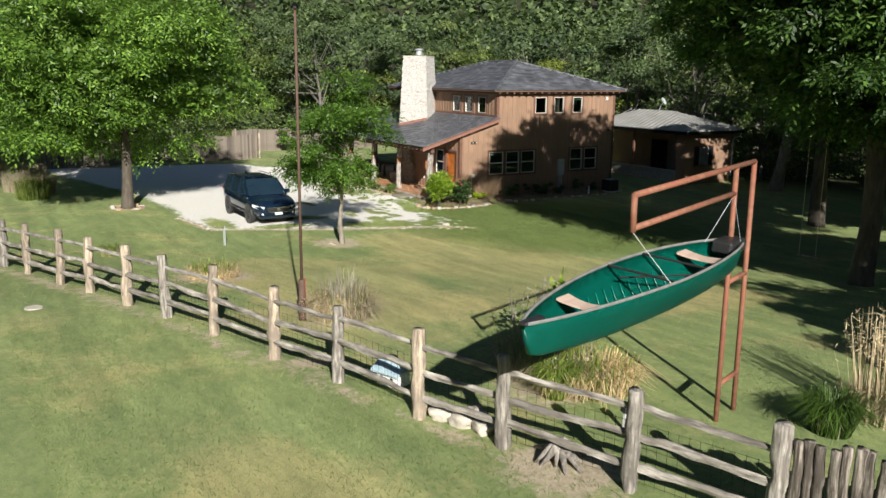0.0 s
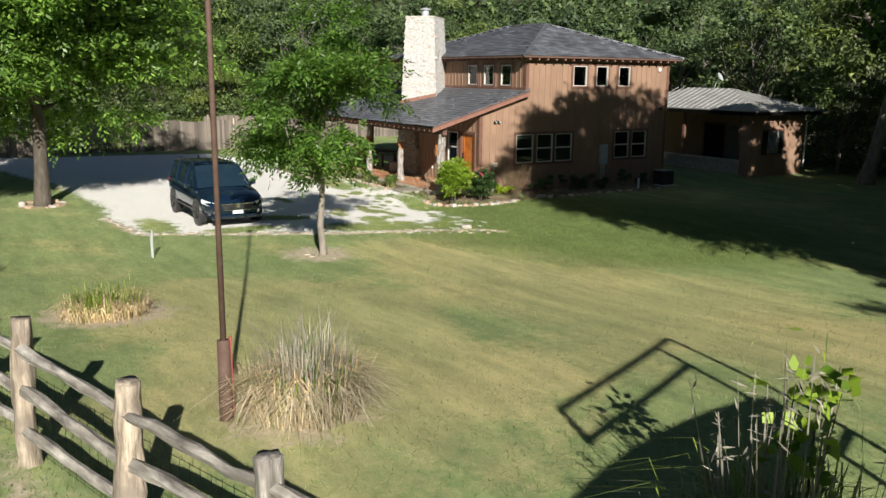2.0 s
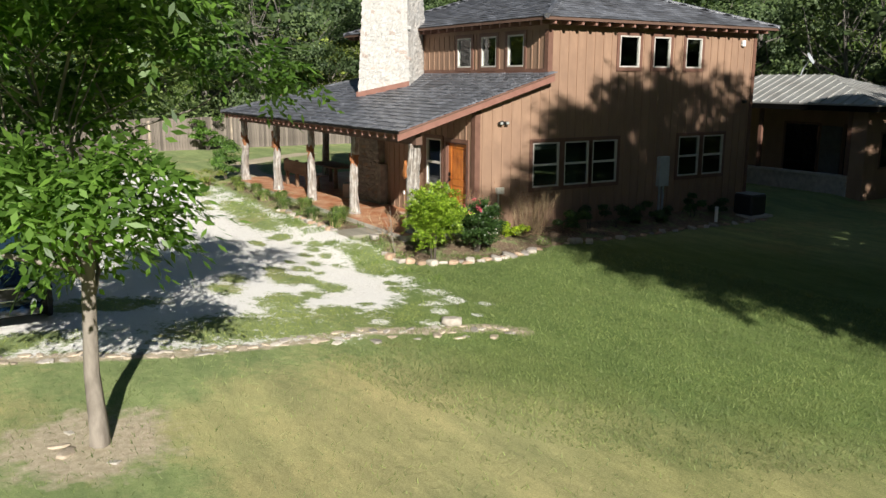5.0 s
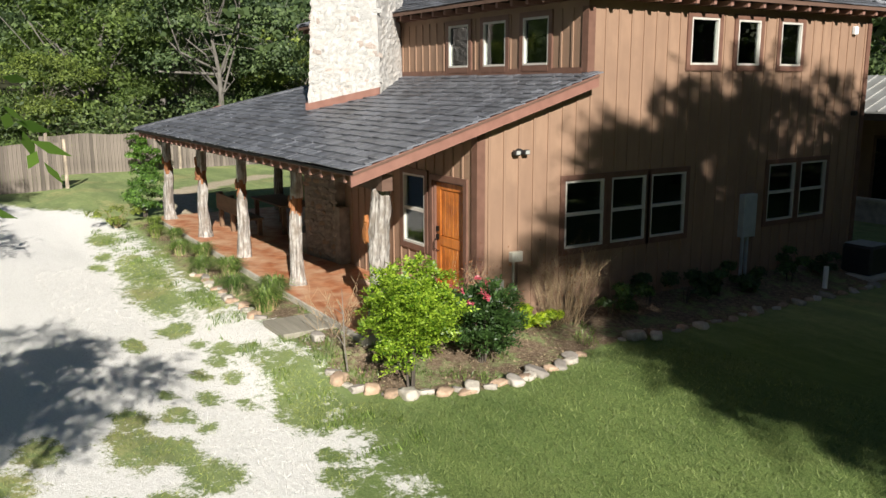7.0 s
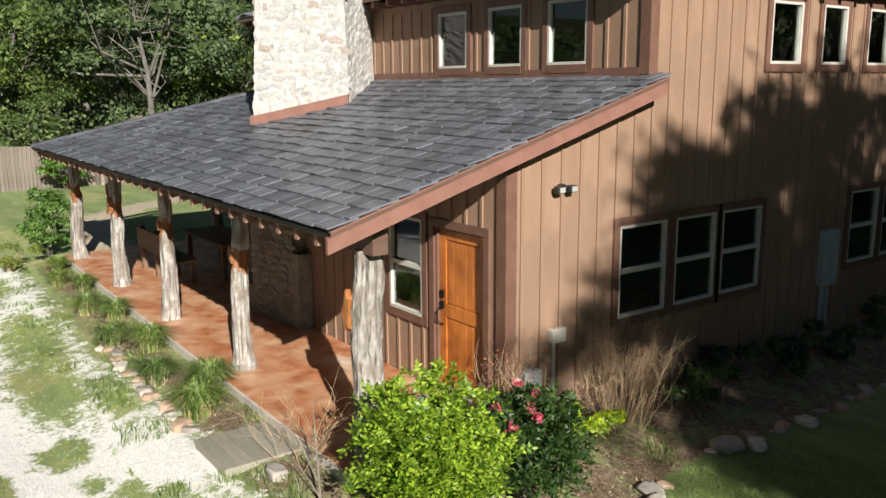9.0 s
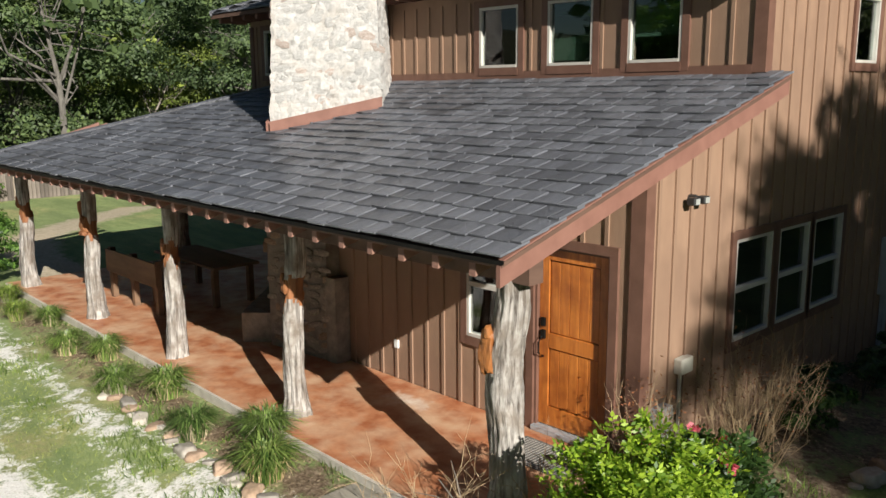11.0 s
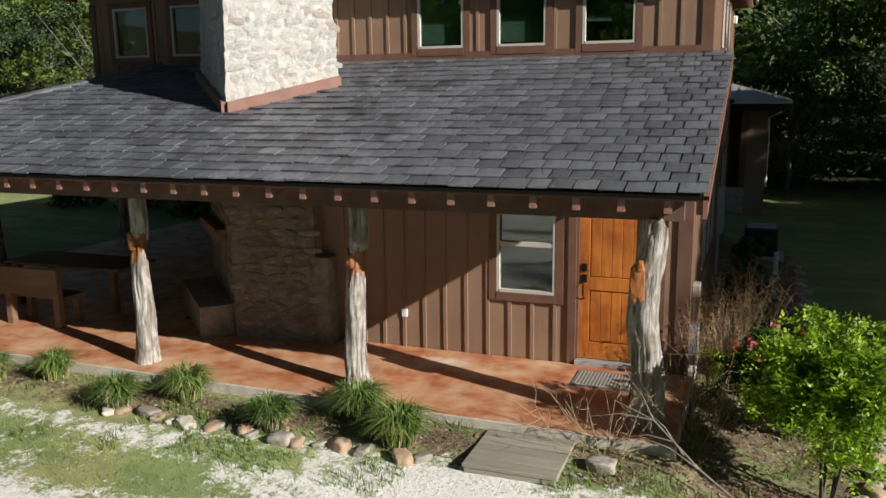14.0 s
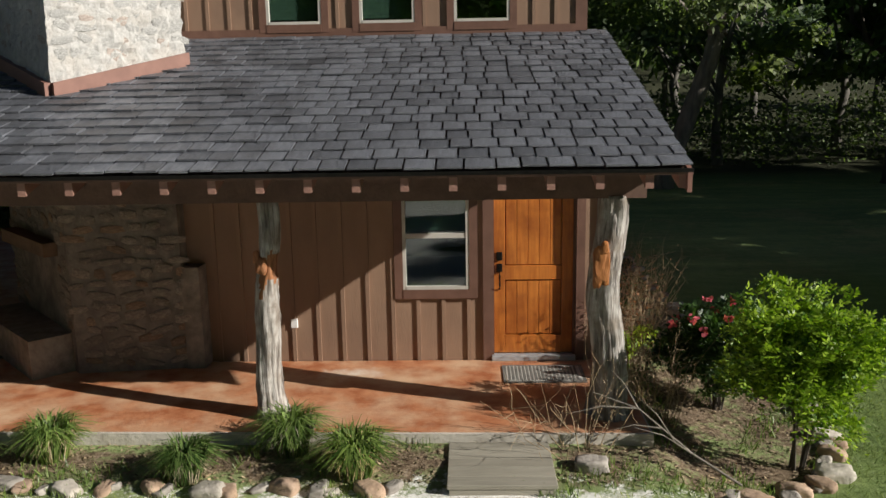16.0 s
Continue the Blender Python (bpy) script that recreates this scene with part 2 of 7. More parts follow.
TWIG = material("bare_twig", (0.23, 0.155, 0.085), (0.46, 0.345, 0.21), 6, 0.9, bump=0.2)
LITTER = leaf_material("leaf_litter", (0.09, 0.058, 0.036), (0.40, 0.31, 0.21), shine=0.9, through_light=0.05)
RED_LEAF = leaf_material("rust_leaves", (0.12, 0.045, 0.02), (0.30, 0.13, 0.07), shine=0.7)
FLOWER = leaf_material("pink_petals", (0.42, 0.05, 0.10), (0.62, 0.16, 0.22))
CANOE_GREEN = material("green_canoe_shell", (0.0, 0.135, 0.098), (0.002, 0.165, 0.12), 1.5, 0.36, bump=0.04, bscale=10)
GUNWALE = material("grey_gunwale", (0.16, 0.16, 0.15), (0.26, 0.26, 0.25), 6, 0.5, bump=0.1)
BLACK_PLASTIC = material("black_plastic", (0.015, 0.015, 0.016), (0.03, 0.03, 0.03), 12, 0.45, bump=0.1)
SEAT_WOOD = material("pale_seat_wood", (0.50, 0.36, 0.28), (0.62, 0.47, 0.38), 5, 0.6, bump=0.1, stretch=(0.3, 2, 1))
RUST = material("rusty_pipe", (0.20, 0.085, 0.05), (0.34, 0.16, 0.10), 9, 0.75, metal=0.2, bump=0.4, stain=(0.28, 0.10, 0.06), stain_scale=3)
DARK_RUST = material("brown_pole_steel", (0.075, 0.045, 0.032), (0.15, 0.095, 0.07), 9, 0.8, metal=0.1, bump=0.3, stain=(0.11, 0.06, 0.045), stain_scale=3)
# Blue in the car's paint and glass colour stands in for reflected sky.
CAR_PAINT = material("black_paint_sky_tint", (0.004, 0.012, 0.028), (0.006, 0.017, 0.038), 3, 0.10, bump=0.0)
CAR_PAINT.node_tree.nodes["Principled BSDF"].inputs["Coat Weight"].default_value = 0.4
CAR_GLASS = material("tinted_glass_sky_blue", (0.010, 0.022, 0.036), (0.014, 0.030, 0.046), 2, 0.03, metal=0.0, bump=0.0)
DARK_GLASS = material("dark_window_glass", (0.010, 0.012, 0.012), (0.016, 0.018, 0.018), 2, 0.05, bump=0.0)
for shiny in (CAR_PAINT, CAR_GLASS):
    shiny.node_tree.nodes["Principled BSDF"].inputs["IOR"].default_value = 1.6
RUBBER = material("tyre_rubber", (0.015, 0.015, 0.015), (0.03, 0.03, 0.03), 12, 0.9, bump=0.3)
CHROME = material("chrome_alloy", (0.55, 0.55, 0.56), (0.66, 0.66, 0.67), 5, 0.22, metal=1.0, bump=0.0)
LAMP_LENS = material("headlamp_lens", (0.70, 0.71, 0.72), (0.80, 0.81, 0.82), 4, 0.08, bump=0.0)
GREY_LENS = material("frosted_lens", (0.30, 0.31, 0.29), (0.40, 0.41, 0.38), 8, 0.3, bump=0.0)
METAL_ROOF = material("galvanised_roof", (0.46, 0.46, 0.44), (0.56, 0.56, 0.54), 2, 0.45, metal=0.55, bump=0.05, stain=(0.40, 0.39, 0.37), stain_scale=1.0)
GALV = material("galvanised_box", (0.40, 0.43, 0.45), (0.52, 0.55, 0.57), 5, 0.5, metal=0.3, bump=0.1)
WHITE_PAINT = material("worn_white_paint", (0.70, 0.70, 0.68), (0.82, 0.82, 0.80), 6, 0.7, bump=0.2)
PALE_BLUE = material("pale_blue_paint", (0.34, 0.47, 0.55), (0.44, 0.57, 0.64), 6, 0.7, bump=0.2)
RED_PAINT = material("faded_red_paint", (0.28, 0.05, 0.04), (0.40, 0.10, 0.08), 7, 0.7, bump=0.2)
GREY_BOX = material("beige_plastic", (0.46, 0.44, 0.37), (0.56, 0.54, 0.46), 6, 0.6, bump=0.1)
STEP_WOOD = material("weathered_step_boards", (0.24, 0.22, 0.17), (0.38, 0.35, 0.28), 5, 0.9, bump=0.6, stretch=(0.15, 1, 1), vary=0.15)
MAT_DARK = material("door_mat_dark", (0.10, 0.10, 0.09), (0.19, 0.18, 0.16), 14, 0.95, bump=0.5)
MAT_LIGHT = material("door_mat_light", (0.42, 0.40, 0.36), (0.52, 0.50, 0.45), 14, 0.95, bump=0.5)
CARVED = material("carved_wood", (0.22, 0.07, 0.018), (0.42, 0.17, 0.05), 7, 0.5, bump=0.4, stretch=(1, 1, 0.4))
BENCH_WOOD = material("bench_oak", (0.115, 0.066, 0.037), (0.215, 0.13, 0.075), 6, 0.7, bump=0.3, stretch=(0.2, 1, 1))
# Flat black for openings: the shade inside them put into the colour.
OPENING_BLACK = material("opening_black", (0.012, 0.011, 0.010), (0.03, 0.028, 0.025), 8, 0.95)

# ---- mesh helpers ----


def rnd(a, b):
    return random.uniform(a, b)


def mesh_of(bm, name, mat=None, smooth=False):
    me = bpy.data.meshes.new(name)
    bm.normal_update()
    bm.to_mesh(me)
    bm.free()
    if mat:
        for m in (mat if isinstance(mat, (list, tuple)) else (mat,)):
            me.materials.append(m)
    if smooth:
        me.polygons.foreach_set("use_smooth", [True] * len(me.polygons))
    return me


def part(name, bm, mat, parent=None, label="", smooth=False):
    ob = new(name, bm if isinstance(bm, bpy.types.Mesh) else mesh_of(bm, name, mat, smooth))
    ob.parent = parent
    if label:
        tagged(ob, label)
    return ob


def thing(name, label, category, place=(0, 0, 0), turn=0.0, group="", kind=""):
    ob = new(name)
    ob.empty_display_size = 0.2
    ob.matrix_basis = pose(*place, 0, 0, turn)
    return tagged(ob, label, category, group, kind)


def box(bm, a, b, bevel=0.0):
    x0, y0, z0 = a
    x1, y1, z1 = b
    r = bmesh.ops.create_cube(bm, size=1.0, matrix=Matrix.Translation(((x0 + x1) / 2, (y0 + y1) / 2, (z0 + z1) / 2)) @ Matrix.Diagonal((abs(x1 - x0), abs(y1 - y0), abs(z1 - z0), 1)))
    if bevel:
        edges = list({e for v in r["verts"] for e in v.link_edges})
        bmesh.ops.bevel(bm, geom=edges, offset=bevel, segments=1, affect="EDGES")
    return bm


def boxes(*specs, bevel=0.0):
    bm = bmesh.new()
    for a, b in specs:
        box(bm, a, b, bevel)
    return bm


def prism(bm, outline, axis, lo, hi):
    """A flat outline of (u, v) pushed along an axis from lo to hi. axis x: (y, z); y: (x, z); z: (x, y)."""
    def at(p, w):
        return {"x": (w, p[0], p[1]), "y": (p[0], w, p[1]), "z": (p[0], p[1], w)}[axis]
    va = [bm.verts.new(at(p, lo)) for p in outline]
    vb = [bm.verts.new(at(p, hi)) for p in outline]
    n = len(outline)
    faces = [bm.faces.new(va), bm.faces.new(vb)]
    for i in range(n):
        faces.append(bm.faces.new((va[i], va[(i + 1) % n], vb[(i + 1) % n], vb[i])))
    bmesh.ops.recalc_face_normals(bm, faces=faces)
    return bm


def tube(bm, points, radii, sides=8, wobble=0.0, seed=0, caps=True):
    """A tapered tube along points."""
    rings = []
    pts = [Vector(p) for p in points]
    for i, p in enumerate(pts):
        d = (pts[min(i + 1, len(pts) - 1)] - pts[max(i - 1, 0)]).normalized()
        side = d.orthogonal().normalized() if abs(d.z) < 0.95 else Vector((1, 0, 0))
        side = (side - d * side.dot(d)).normalized()
        up = d.cross(side)
        ring = []
        for k in range(sides):
            a = 2 * math.pi * k / sides
            q = side * math.cos(a) + up * math.sin(a)
            r = radii[i]
            if wobble:
                r *= 1 + wobble * noise.noise(q * 1.3 + Vector((seed * 7.1, 0, p.length * 0.8 + i * 0.31)))
            ring.append(bm.verts.new(p + q * r))
        rings.append(ring)
    for a, b in zip(rings, rings[1:]):
        for k in range(sides):
            bm.faces.new((a[k], a[(k + 1) % sides], b[(k + 1) % sides], b[k]))
    if caps:
        bm.faces.new(rings[0][::-1])
        bm.faces.new(rings[-1])
    return bm


def quads_mesh(name, verts, mat, smooth=False):
    """A mesh of loose four-cornered leaves from an array (n, 4, 3)."""
    verts = np.asarray(verts, dtype=np.float32).reshape(-1, 3)
    n = len(verts) // 4
    me = bpy.data.meshes.new(name)
    me.vertices.add(n * 4)
    me.vertices.foreach_set("co", verts.ravel())
    me.loops.add(n * 4)
    me.loops.foreach_set("vertex_index", np.arange(n * 4, dtype=np.int32))
    me.polygons.add(n)
    me.polygons.foreach_set("loop_start", np.arange(0, n * 4, 4, dtype=np.int32))
    me.materials.append(mat)
    me.update(calc_edges=True)
    return me


def leaf_quads(rng, centres, length, width, droop=0.3, out=None):
    """Leaf shapes (kite quads) round centres (n, 3); with out they face the outside of their clump."""
    n = len(centres)
    if out is None:
        d = rng.normal(size=(n, 3))
        d[:, 2] = d[:, 2] * 0.6 - droop
        nr = rng.normal(size=(n, 3))
    else:
        o = out / (np.linalg.norm(out, axis=1, keepdims=True) + 1e-6)
        nr = o * 0.9 + np.array((0, 0, 0.5)) + rng.normal(size=(n, 3)) * 0.36
        d = np.cross(nr, rng.normal(size=(n, 3)))
        d[:, 2] -= droop * 0.4
    d /= np.linalg.norm(d, axis=1, keepdims=True) + 1e-9
    s = np.cross(d, nr)
    s /= np.linalg.norm(s, axis=1, keepdims=True) + 1e-9
    ln = length * rng.uniform(0.65, 1.3, (n, 1))
    wd = width * rng.uniform(0.65, 1.3, (n, 1))
    base = centres - d * ln * 0.5
    return np.stack([base, base + d * ln * 0.45 + s * wd * 0.5, base + d * ln, base + d * ln * 0.45 - s * wd * 0.5], axis=1)


def rock(bm, centre, size, seed, flat=0.7, detail=2):
    """A broken, rounded stone."""
    r = bmesh.ops.create_icosphere(bm, subdivisions=detail, radius=1.0)
    o = Vector((seed * 3.7, seed * 1.3, seed * 0.7))
    for v in r["verts"]:
        c = v.co.copy()
        k = 1 + 0.35 * noise.noise(c * 0.9 + o) + 0.12 * noise.noise(c * 2.6 + o)
        c = Vector([max(-0.78, min(0.78, q)) for q in (c * k)]) * (1.14 + 0.22 * noise.noise(c * 1.7 + o) + 0.06 * noise.noise(c * 5.0 + o))
        v.co = Vector((c.x * size[0], c.y * size[1], c.z * size[2] * flat)) + Vector(centre)
    return bm


def smooth_step(v):
    v = min(1.0, max(0.0, v))
    return v * v * (3 - 2 * v)


def ground_z(x, y):
    """Height of the land: a lawn that climbs to the rail fence, and wooded hills behind the house."""
    z = -0.42 + 0.30 * smooth_step((-y - 5.5) / 9) + 0.68 * smooth_step((0.85 * x - 0.52 * y - 14.5) / 13)
    z += 0.25 * smooth_step((-x - 12) / 10) * (1 - 0.68 * smooth_step((-y - 5.5) / 9))
    z += 0.19 * smooth_step((1.4 - x) / 1.6) * smooth_step((y + 7.4) / 1.6) * smooth_step((x + 26) / 8)
    if -14.5 < x < 0.5 and -6.2 < y < -4.0:
        z += 0.07 * smooth_step((y + 5.75) / 0.5) * smooth_step((0.5 - x) / 0.5)
    d = max(0.0, max(-x - 34.0, y - 22.0, -x * 0.7 + y * 0.7 - 30.0))
    z += 0.12 * min(d, 100.0) * smooth_step(d / 25) + 34.0 * smooth_step((d - 130) / 260)
    return z + 0.03 * noise.noise(Vector((x * 0.35, y * 0.35, 0)))

# ---- ground ----
DRIVE = [(0.3, -17.2), (3.6, -16.8), (5.4, -12.4), (6.0, -9.0), (2.9, -6.4), (-1.4, -5.7), (-6.2, -6.1), (-13.7, -5.8), (-17, -6.4), (-20.2, -8.5), (-20.3, -17), (-24, -21), (-18, -20), (-9, -17.6), (-2, -16.9)]
BED = [(0.0, -5.0), (0.6, -5.75), (1.1, -5.6), (1.6, -5.3), (2.05, -4.4), (2.1, -3.5), (1.9, -2.4), (1.6, -1.9), (1.45, -0.9), (1.65, 0.8), (1.6, 3.0), (1.6, 7.0), (-0.3, 8.0), (-0.3, -2.8)]
BED_FRONT = [(-13.5, -4.8), (0.2, -4.9), (0.6, -5.7), (-2.2, -5.7), (-6.0, -5.75), (-13.5, -5.5)]
PARCHED = [(14.8, -9.6, 5.5), (18.8, -9.5, 5.0), (14.0, -16.5, 4.0), (28.0, -23.0, 3.2), (10.5, -10.0, 4.0), (18.5, -17.0, 3.6)]
KERB = [(0.3, -17.3), (3.6, -16.9), (4.9, -14.5), (5.8, -12.0), (5.95, -10.7), (5.9, -9.8), (5.8, -8.9), (6.25, -7.7), (6.5, -6.8), (6.95, -6.55)]
TRACK = [(-13.5, -3.4), (-16.5, -3.4), (-18.9, -2.7), (-20.9, -0.6), (-23.0, 2.0)]
PATCHES = [(8.45, -13.45, 1.0), (19.4, -18.3, 0.95), (12.9, -19.3, 1.2), (28.0, -18.6, 0.9), (-3.4, -18.7, 0.6), (25.3, -16.6, 1.0), (22.0, -20.0, 0.5)]


GRASSED = [(-7.6, -6.5, 1.9, 0.45), (-5.3, -6.75, 1.5, 0.5), (-4.2, -6.1, 0.9, 0.3), (-8.85, -7.2, 0.4, 0.2), (-2.9, -7.0, 0.4, 0.3), (-2.4, -7.8, 0.45, 0.16), (-12.0, -6.5, 1.0, 0.35), (-9.9, -6.9, 0.5, 0.2),
           (-1.85, -6.95, 0.26, 0.16), (-1.3, -6.7, 0.34, 0.17), (-1.0, -6.4, 0.3, 0.15), (-0.85, -6.95, 0.28, 0.15), (-0.45, -7.3, 0.26, 0.17), (0.45, -7.45, 0.28, 0.17), (-0.1, -6.95, 0.24, 0.16), (0.1, -7.9, 0.2, 0.12), (0.9, -7.1, 0.2, 0.13),
           (0.2, -6.15, 1.1, 0.42), (1.0, -6.3, 0.9, 0.42), (1.65, -6.55, 0.6, 0.36), (2.1, -5.9, 0.6, 0.4), (0.92, -7.96, 0.3, 0.2), (0.75, -8.5, 0.34, 0.2), (1.65, -8.65, 0.6, 0.32), (1.95, -8.25, 0.45, 0.24), (1.45, -7.75, 0.2, 0.14), (2.75, -8.05, 0.42, 0.3), (3.15, -8.65, 0.32, 0.22),
           (2.9, -6.75, 0.24, 0.16), (3.45, -6.95, 0.34, 0.2), (3.3, -9.25, 0.5, 0.3), (3.95, -9.5, 0.9, 0.42), (4.45, -8.75, 0.4, 0.4), (4.25, -8.05, 0.16, 0.14), (5.1, -7.9, 0.42, 0.5), (4.7, -7.3, 0.24, 0.24), (5.2, -9.3, 0.75, 1.5), (4.9, -10.6, 0.8, 1.2), (2.1, -10.0, 0.5, 0.32), (1.3, -9.6, 0.4, 0.25),
           (2.6, -12.2, 0.5, 0.9), (-4.6, -12.6, 1.0, 0.25), (-1.6, -10.6, 0.6, 0.25), (4.3, -14.2, 0.5, 1.3), (2.6, -16.2, 1.6, 0.5)]
GRAVELLY = [(4.6, -6.4, 0.36, 0.24), (4.75, -6.85, 0.2, 0.34), (5.25, -7.05, 0.26, 0.2), (5.15, -6.0, 0.2, 0.13), (5.75, -6.6, 0.16, 0.1), (5.9, -7.6, 0.3, 0.2), (3.95, -6.4, 0.34, 0.3), (5.45, -8.35, 0.2, 0.2)]


def inside_by(poly, x, y):
    """Signed distance to an outline, positive inside."""
    best, odd = 1e9, False
    for (ax, ay), (bx, by) in zip(poly, poly[1:] + poly[:1]):
        dx, dy = bx - ax, by - ay
        k = min(1, max(0, ((x - ax) * dx + (y - ay) * dy) / (dx * dx + dy * dy)))
        best = min(best, math.hypot(x - ax - k * dx, y - ay - k * dy))
        if (ay > y) != (by > y) and x < (bx - ax) * (y - ay) / (by - ay) + ax:
            odd = not odd
    return best if odd else -best


def build_ground():
    def steps(lo, hi, fine):
        mid = list(np.arange(lo, hi + fine / 2, fine))
        out = [hi + 1.2 * (1.28 ** i - 1) / 0.28 + 0.6 for i in range(22)]
        return [lo - (o - hi) for o in out[::-1]] + mid + out
    xs, ys = steps(-26, 36, 0.3), steps(-27, 10, 0.3)
    # finer squares where the drive frays into the lawn
    xs = sorted(xs + [x + d for x in xs if -10 < x < 7.5 for d in (0.1, 0.2)])
    ys = sorted(ys + [y + d for y in ys if -11.5 < y < -5 for d in (0.1, 0.2)])
    verts, gravel, bare, parched, lush, woods, dust = [], [], [], [], [], [], []
    for y in ys:
        for x in xs:
            verts.append((x, y, ground_z(x, y)))
            if -30 < x < 12 and -26 < y < 4:
                d = inside_by(DRIVE, x, y)
                g = 0.5 + min(d / 0.8, 0.85)
                for px, py, rx, ry in GRASSED:
                    g = min(g, 0.12 + 0.75 * max(0.0, math.hypot((x - px) / rx, (y - py) / ry) - 0.55))
                for px, py, rx, ry in GRAVELLY:
                    g = max(g, 0.85 - 0.6 * math.hypot((x - px) / rx, (y - py) / ry))
                gravel.append(g)
            else:
                gravel.append(-2.0)
            b = -1.0
            if -15 < x < 4 and -7 < y < 9:
                b = max(0.5 + inside_by(BED, x, y) / 0.35, 0.34 + inside_by(BED_FRONT, x, y) / 0.6)
            dst = -1.0
            for px, py, pr in PATCHES:
                dst = max(dst, 0.5 + (pr - math.hypot(x - px, y - py)) / 0.8)
            for (ax, ay), (bx, by) in zip(TRACK, TRACK[1:]):
                dx, dy = bx - ax, by - ay
                k = min(1, max(0, ((x - ax) * dx + (y - ay) * dy) / (dx * dx + dy * dy)))
                dst = max(dst, 1.8 - math.hypot(x - ax - k * dx, y - ay - k * dy) / 0.55)
            for (ax, ay), (bx, by) in zip(KERB, KERB[1:]):
                dx, dy = bx - ax, by - ay
                k = min(1, max(0, ((x - ax) * dx + (y - ay) * dy) / (dx * dx + dy * dy)))
                dst = max(dst, 1.15 - math.hypot(x - ax - k * dx, y - ay - k * dy) / 0.34)
            # trodden strip along the rail fence
            fx, fy = x - 21.46, y + 20.58
            off = abs(-fx * 0.285 + fy * 0.958 + 0.22)
            if 0 < x < 31 and off < 1.2:
                dst = max(dst, 0.86 - 0.016 * max(0.0, x - 12.0) - off / 0.7)
            dust.append(dst)
            bare.append(b)
            lush.append(smooth_step(1.4 - math.hypot((x - 7.5) / 8.5, (y + 2.5) / 7.5)))
            woods.append(smooth_step(max(-x - 30.0, y - 17.0, 0.0) / 2.5))
            parched.append(max(0.0, max(1 - math.hypot((x - px) * 0.85, (y - py) * 1.0) / pr for px, py, pr in PARCHED)))
    nx = len(xs)
    faces = [(j * nx + i, j * nx + i + 1, (j + 1) * nx + i + 1, (j + 1) * nx + i) for j in range(len(ys) - 1) for i in range(nx - 1)]
    me = bpy.data.meshes.new("ground")
    me.from_pydata(verts, [], faces)
    for name, values in (("gravel", gravel), ("bare", bare), ("parched", parched), ("lush", lush), ("woods", woods), ("dust", dust)):
        me.attributes.new(name, "FLOAT", "POINT").data.foreach_set("value", values)
    me.polygons.foreach_set("use_smooth", [True] * len(me.polygons))
    me.materials.append(ground_material())
    return tagged(new("ground", me), "sloping mown lawn with a white gravel drive", "ground", kind="structure")


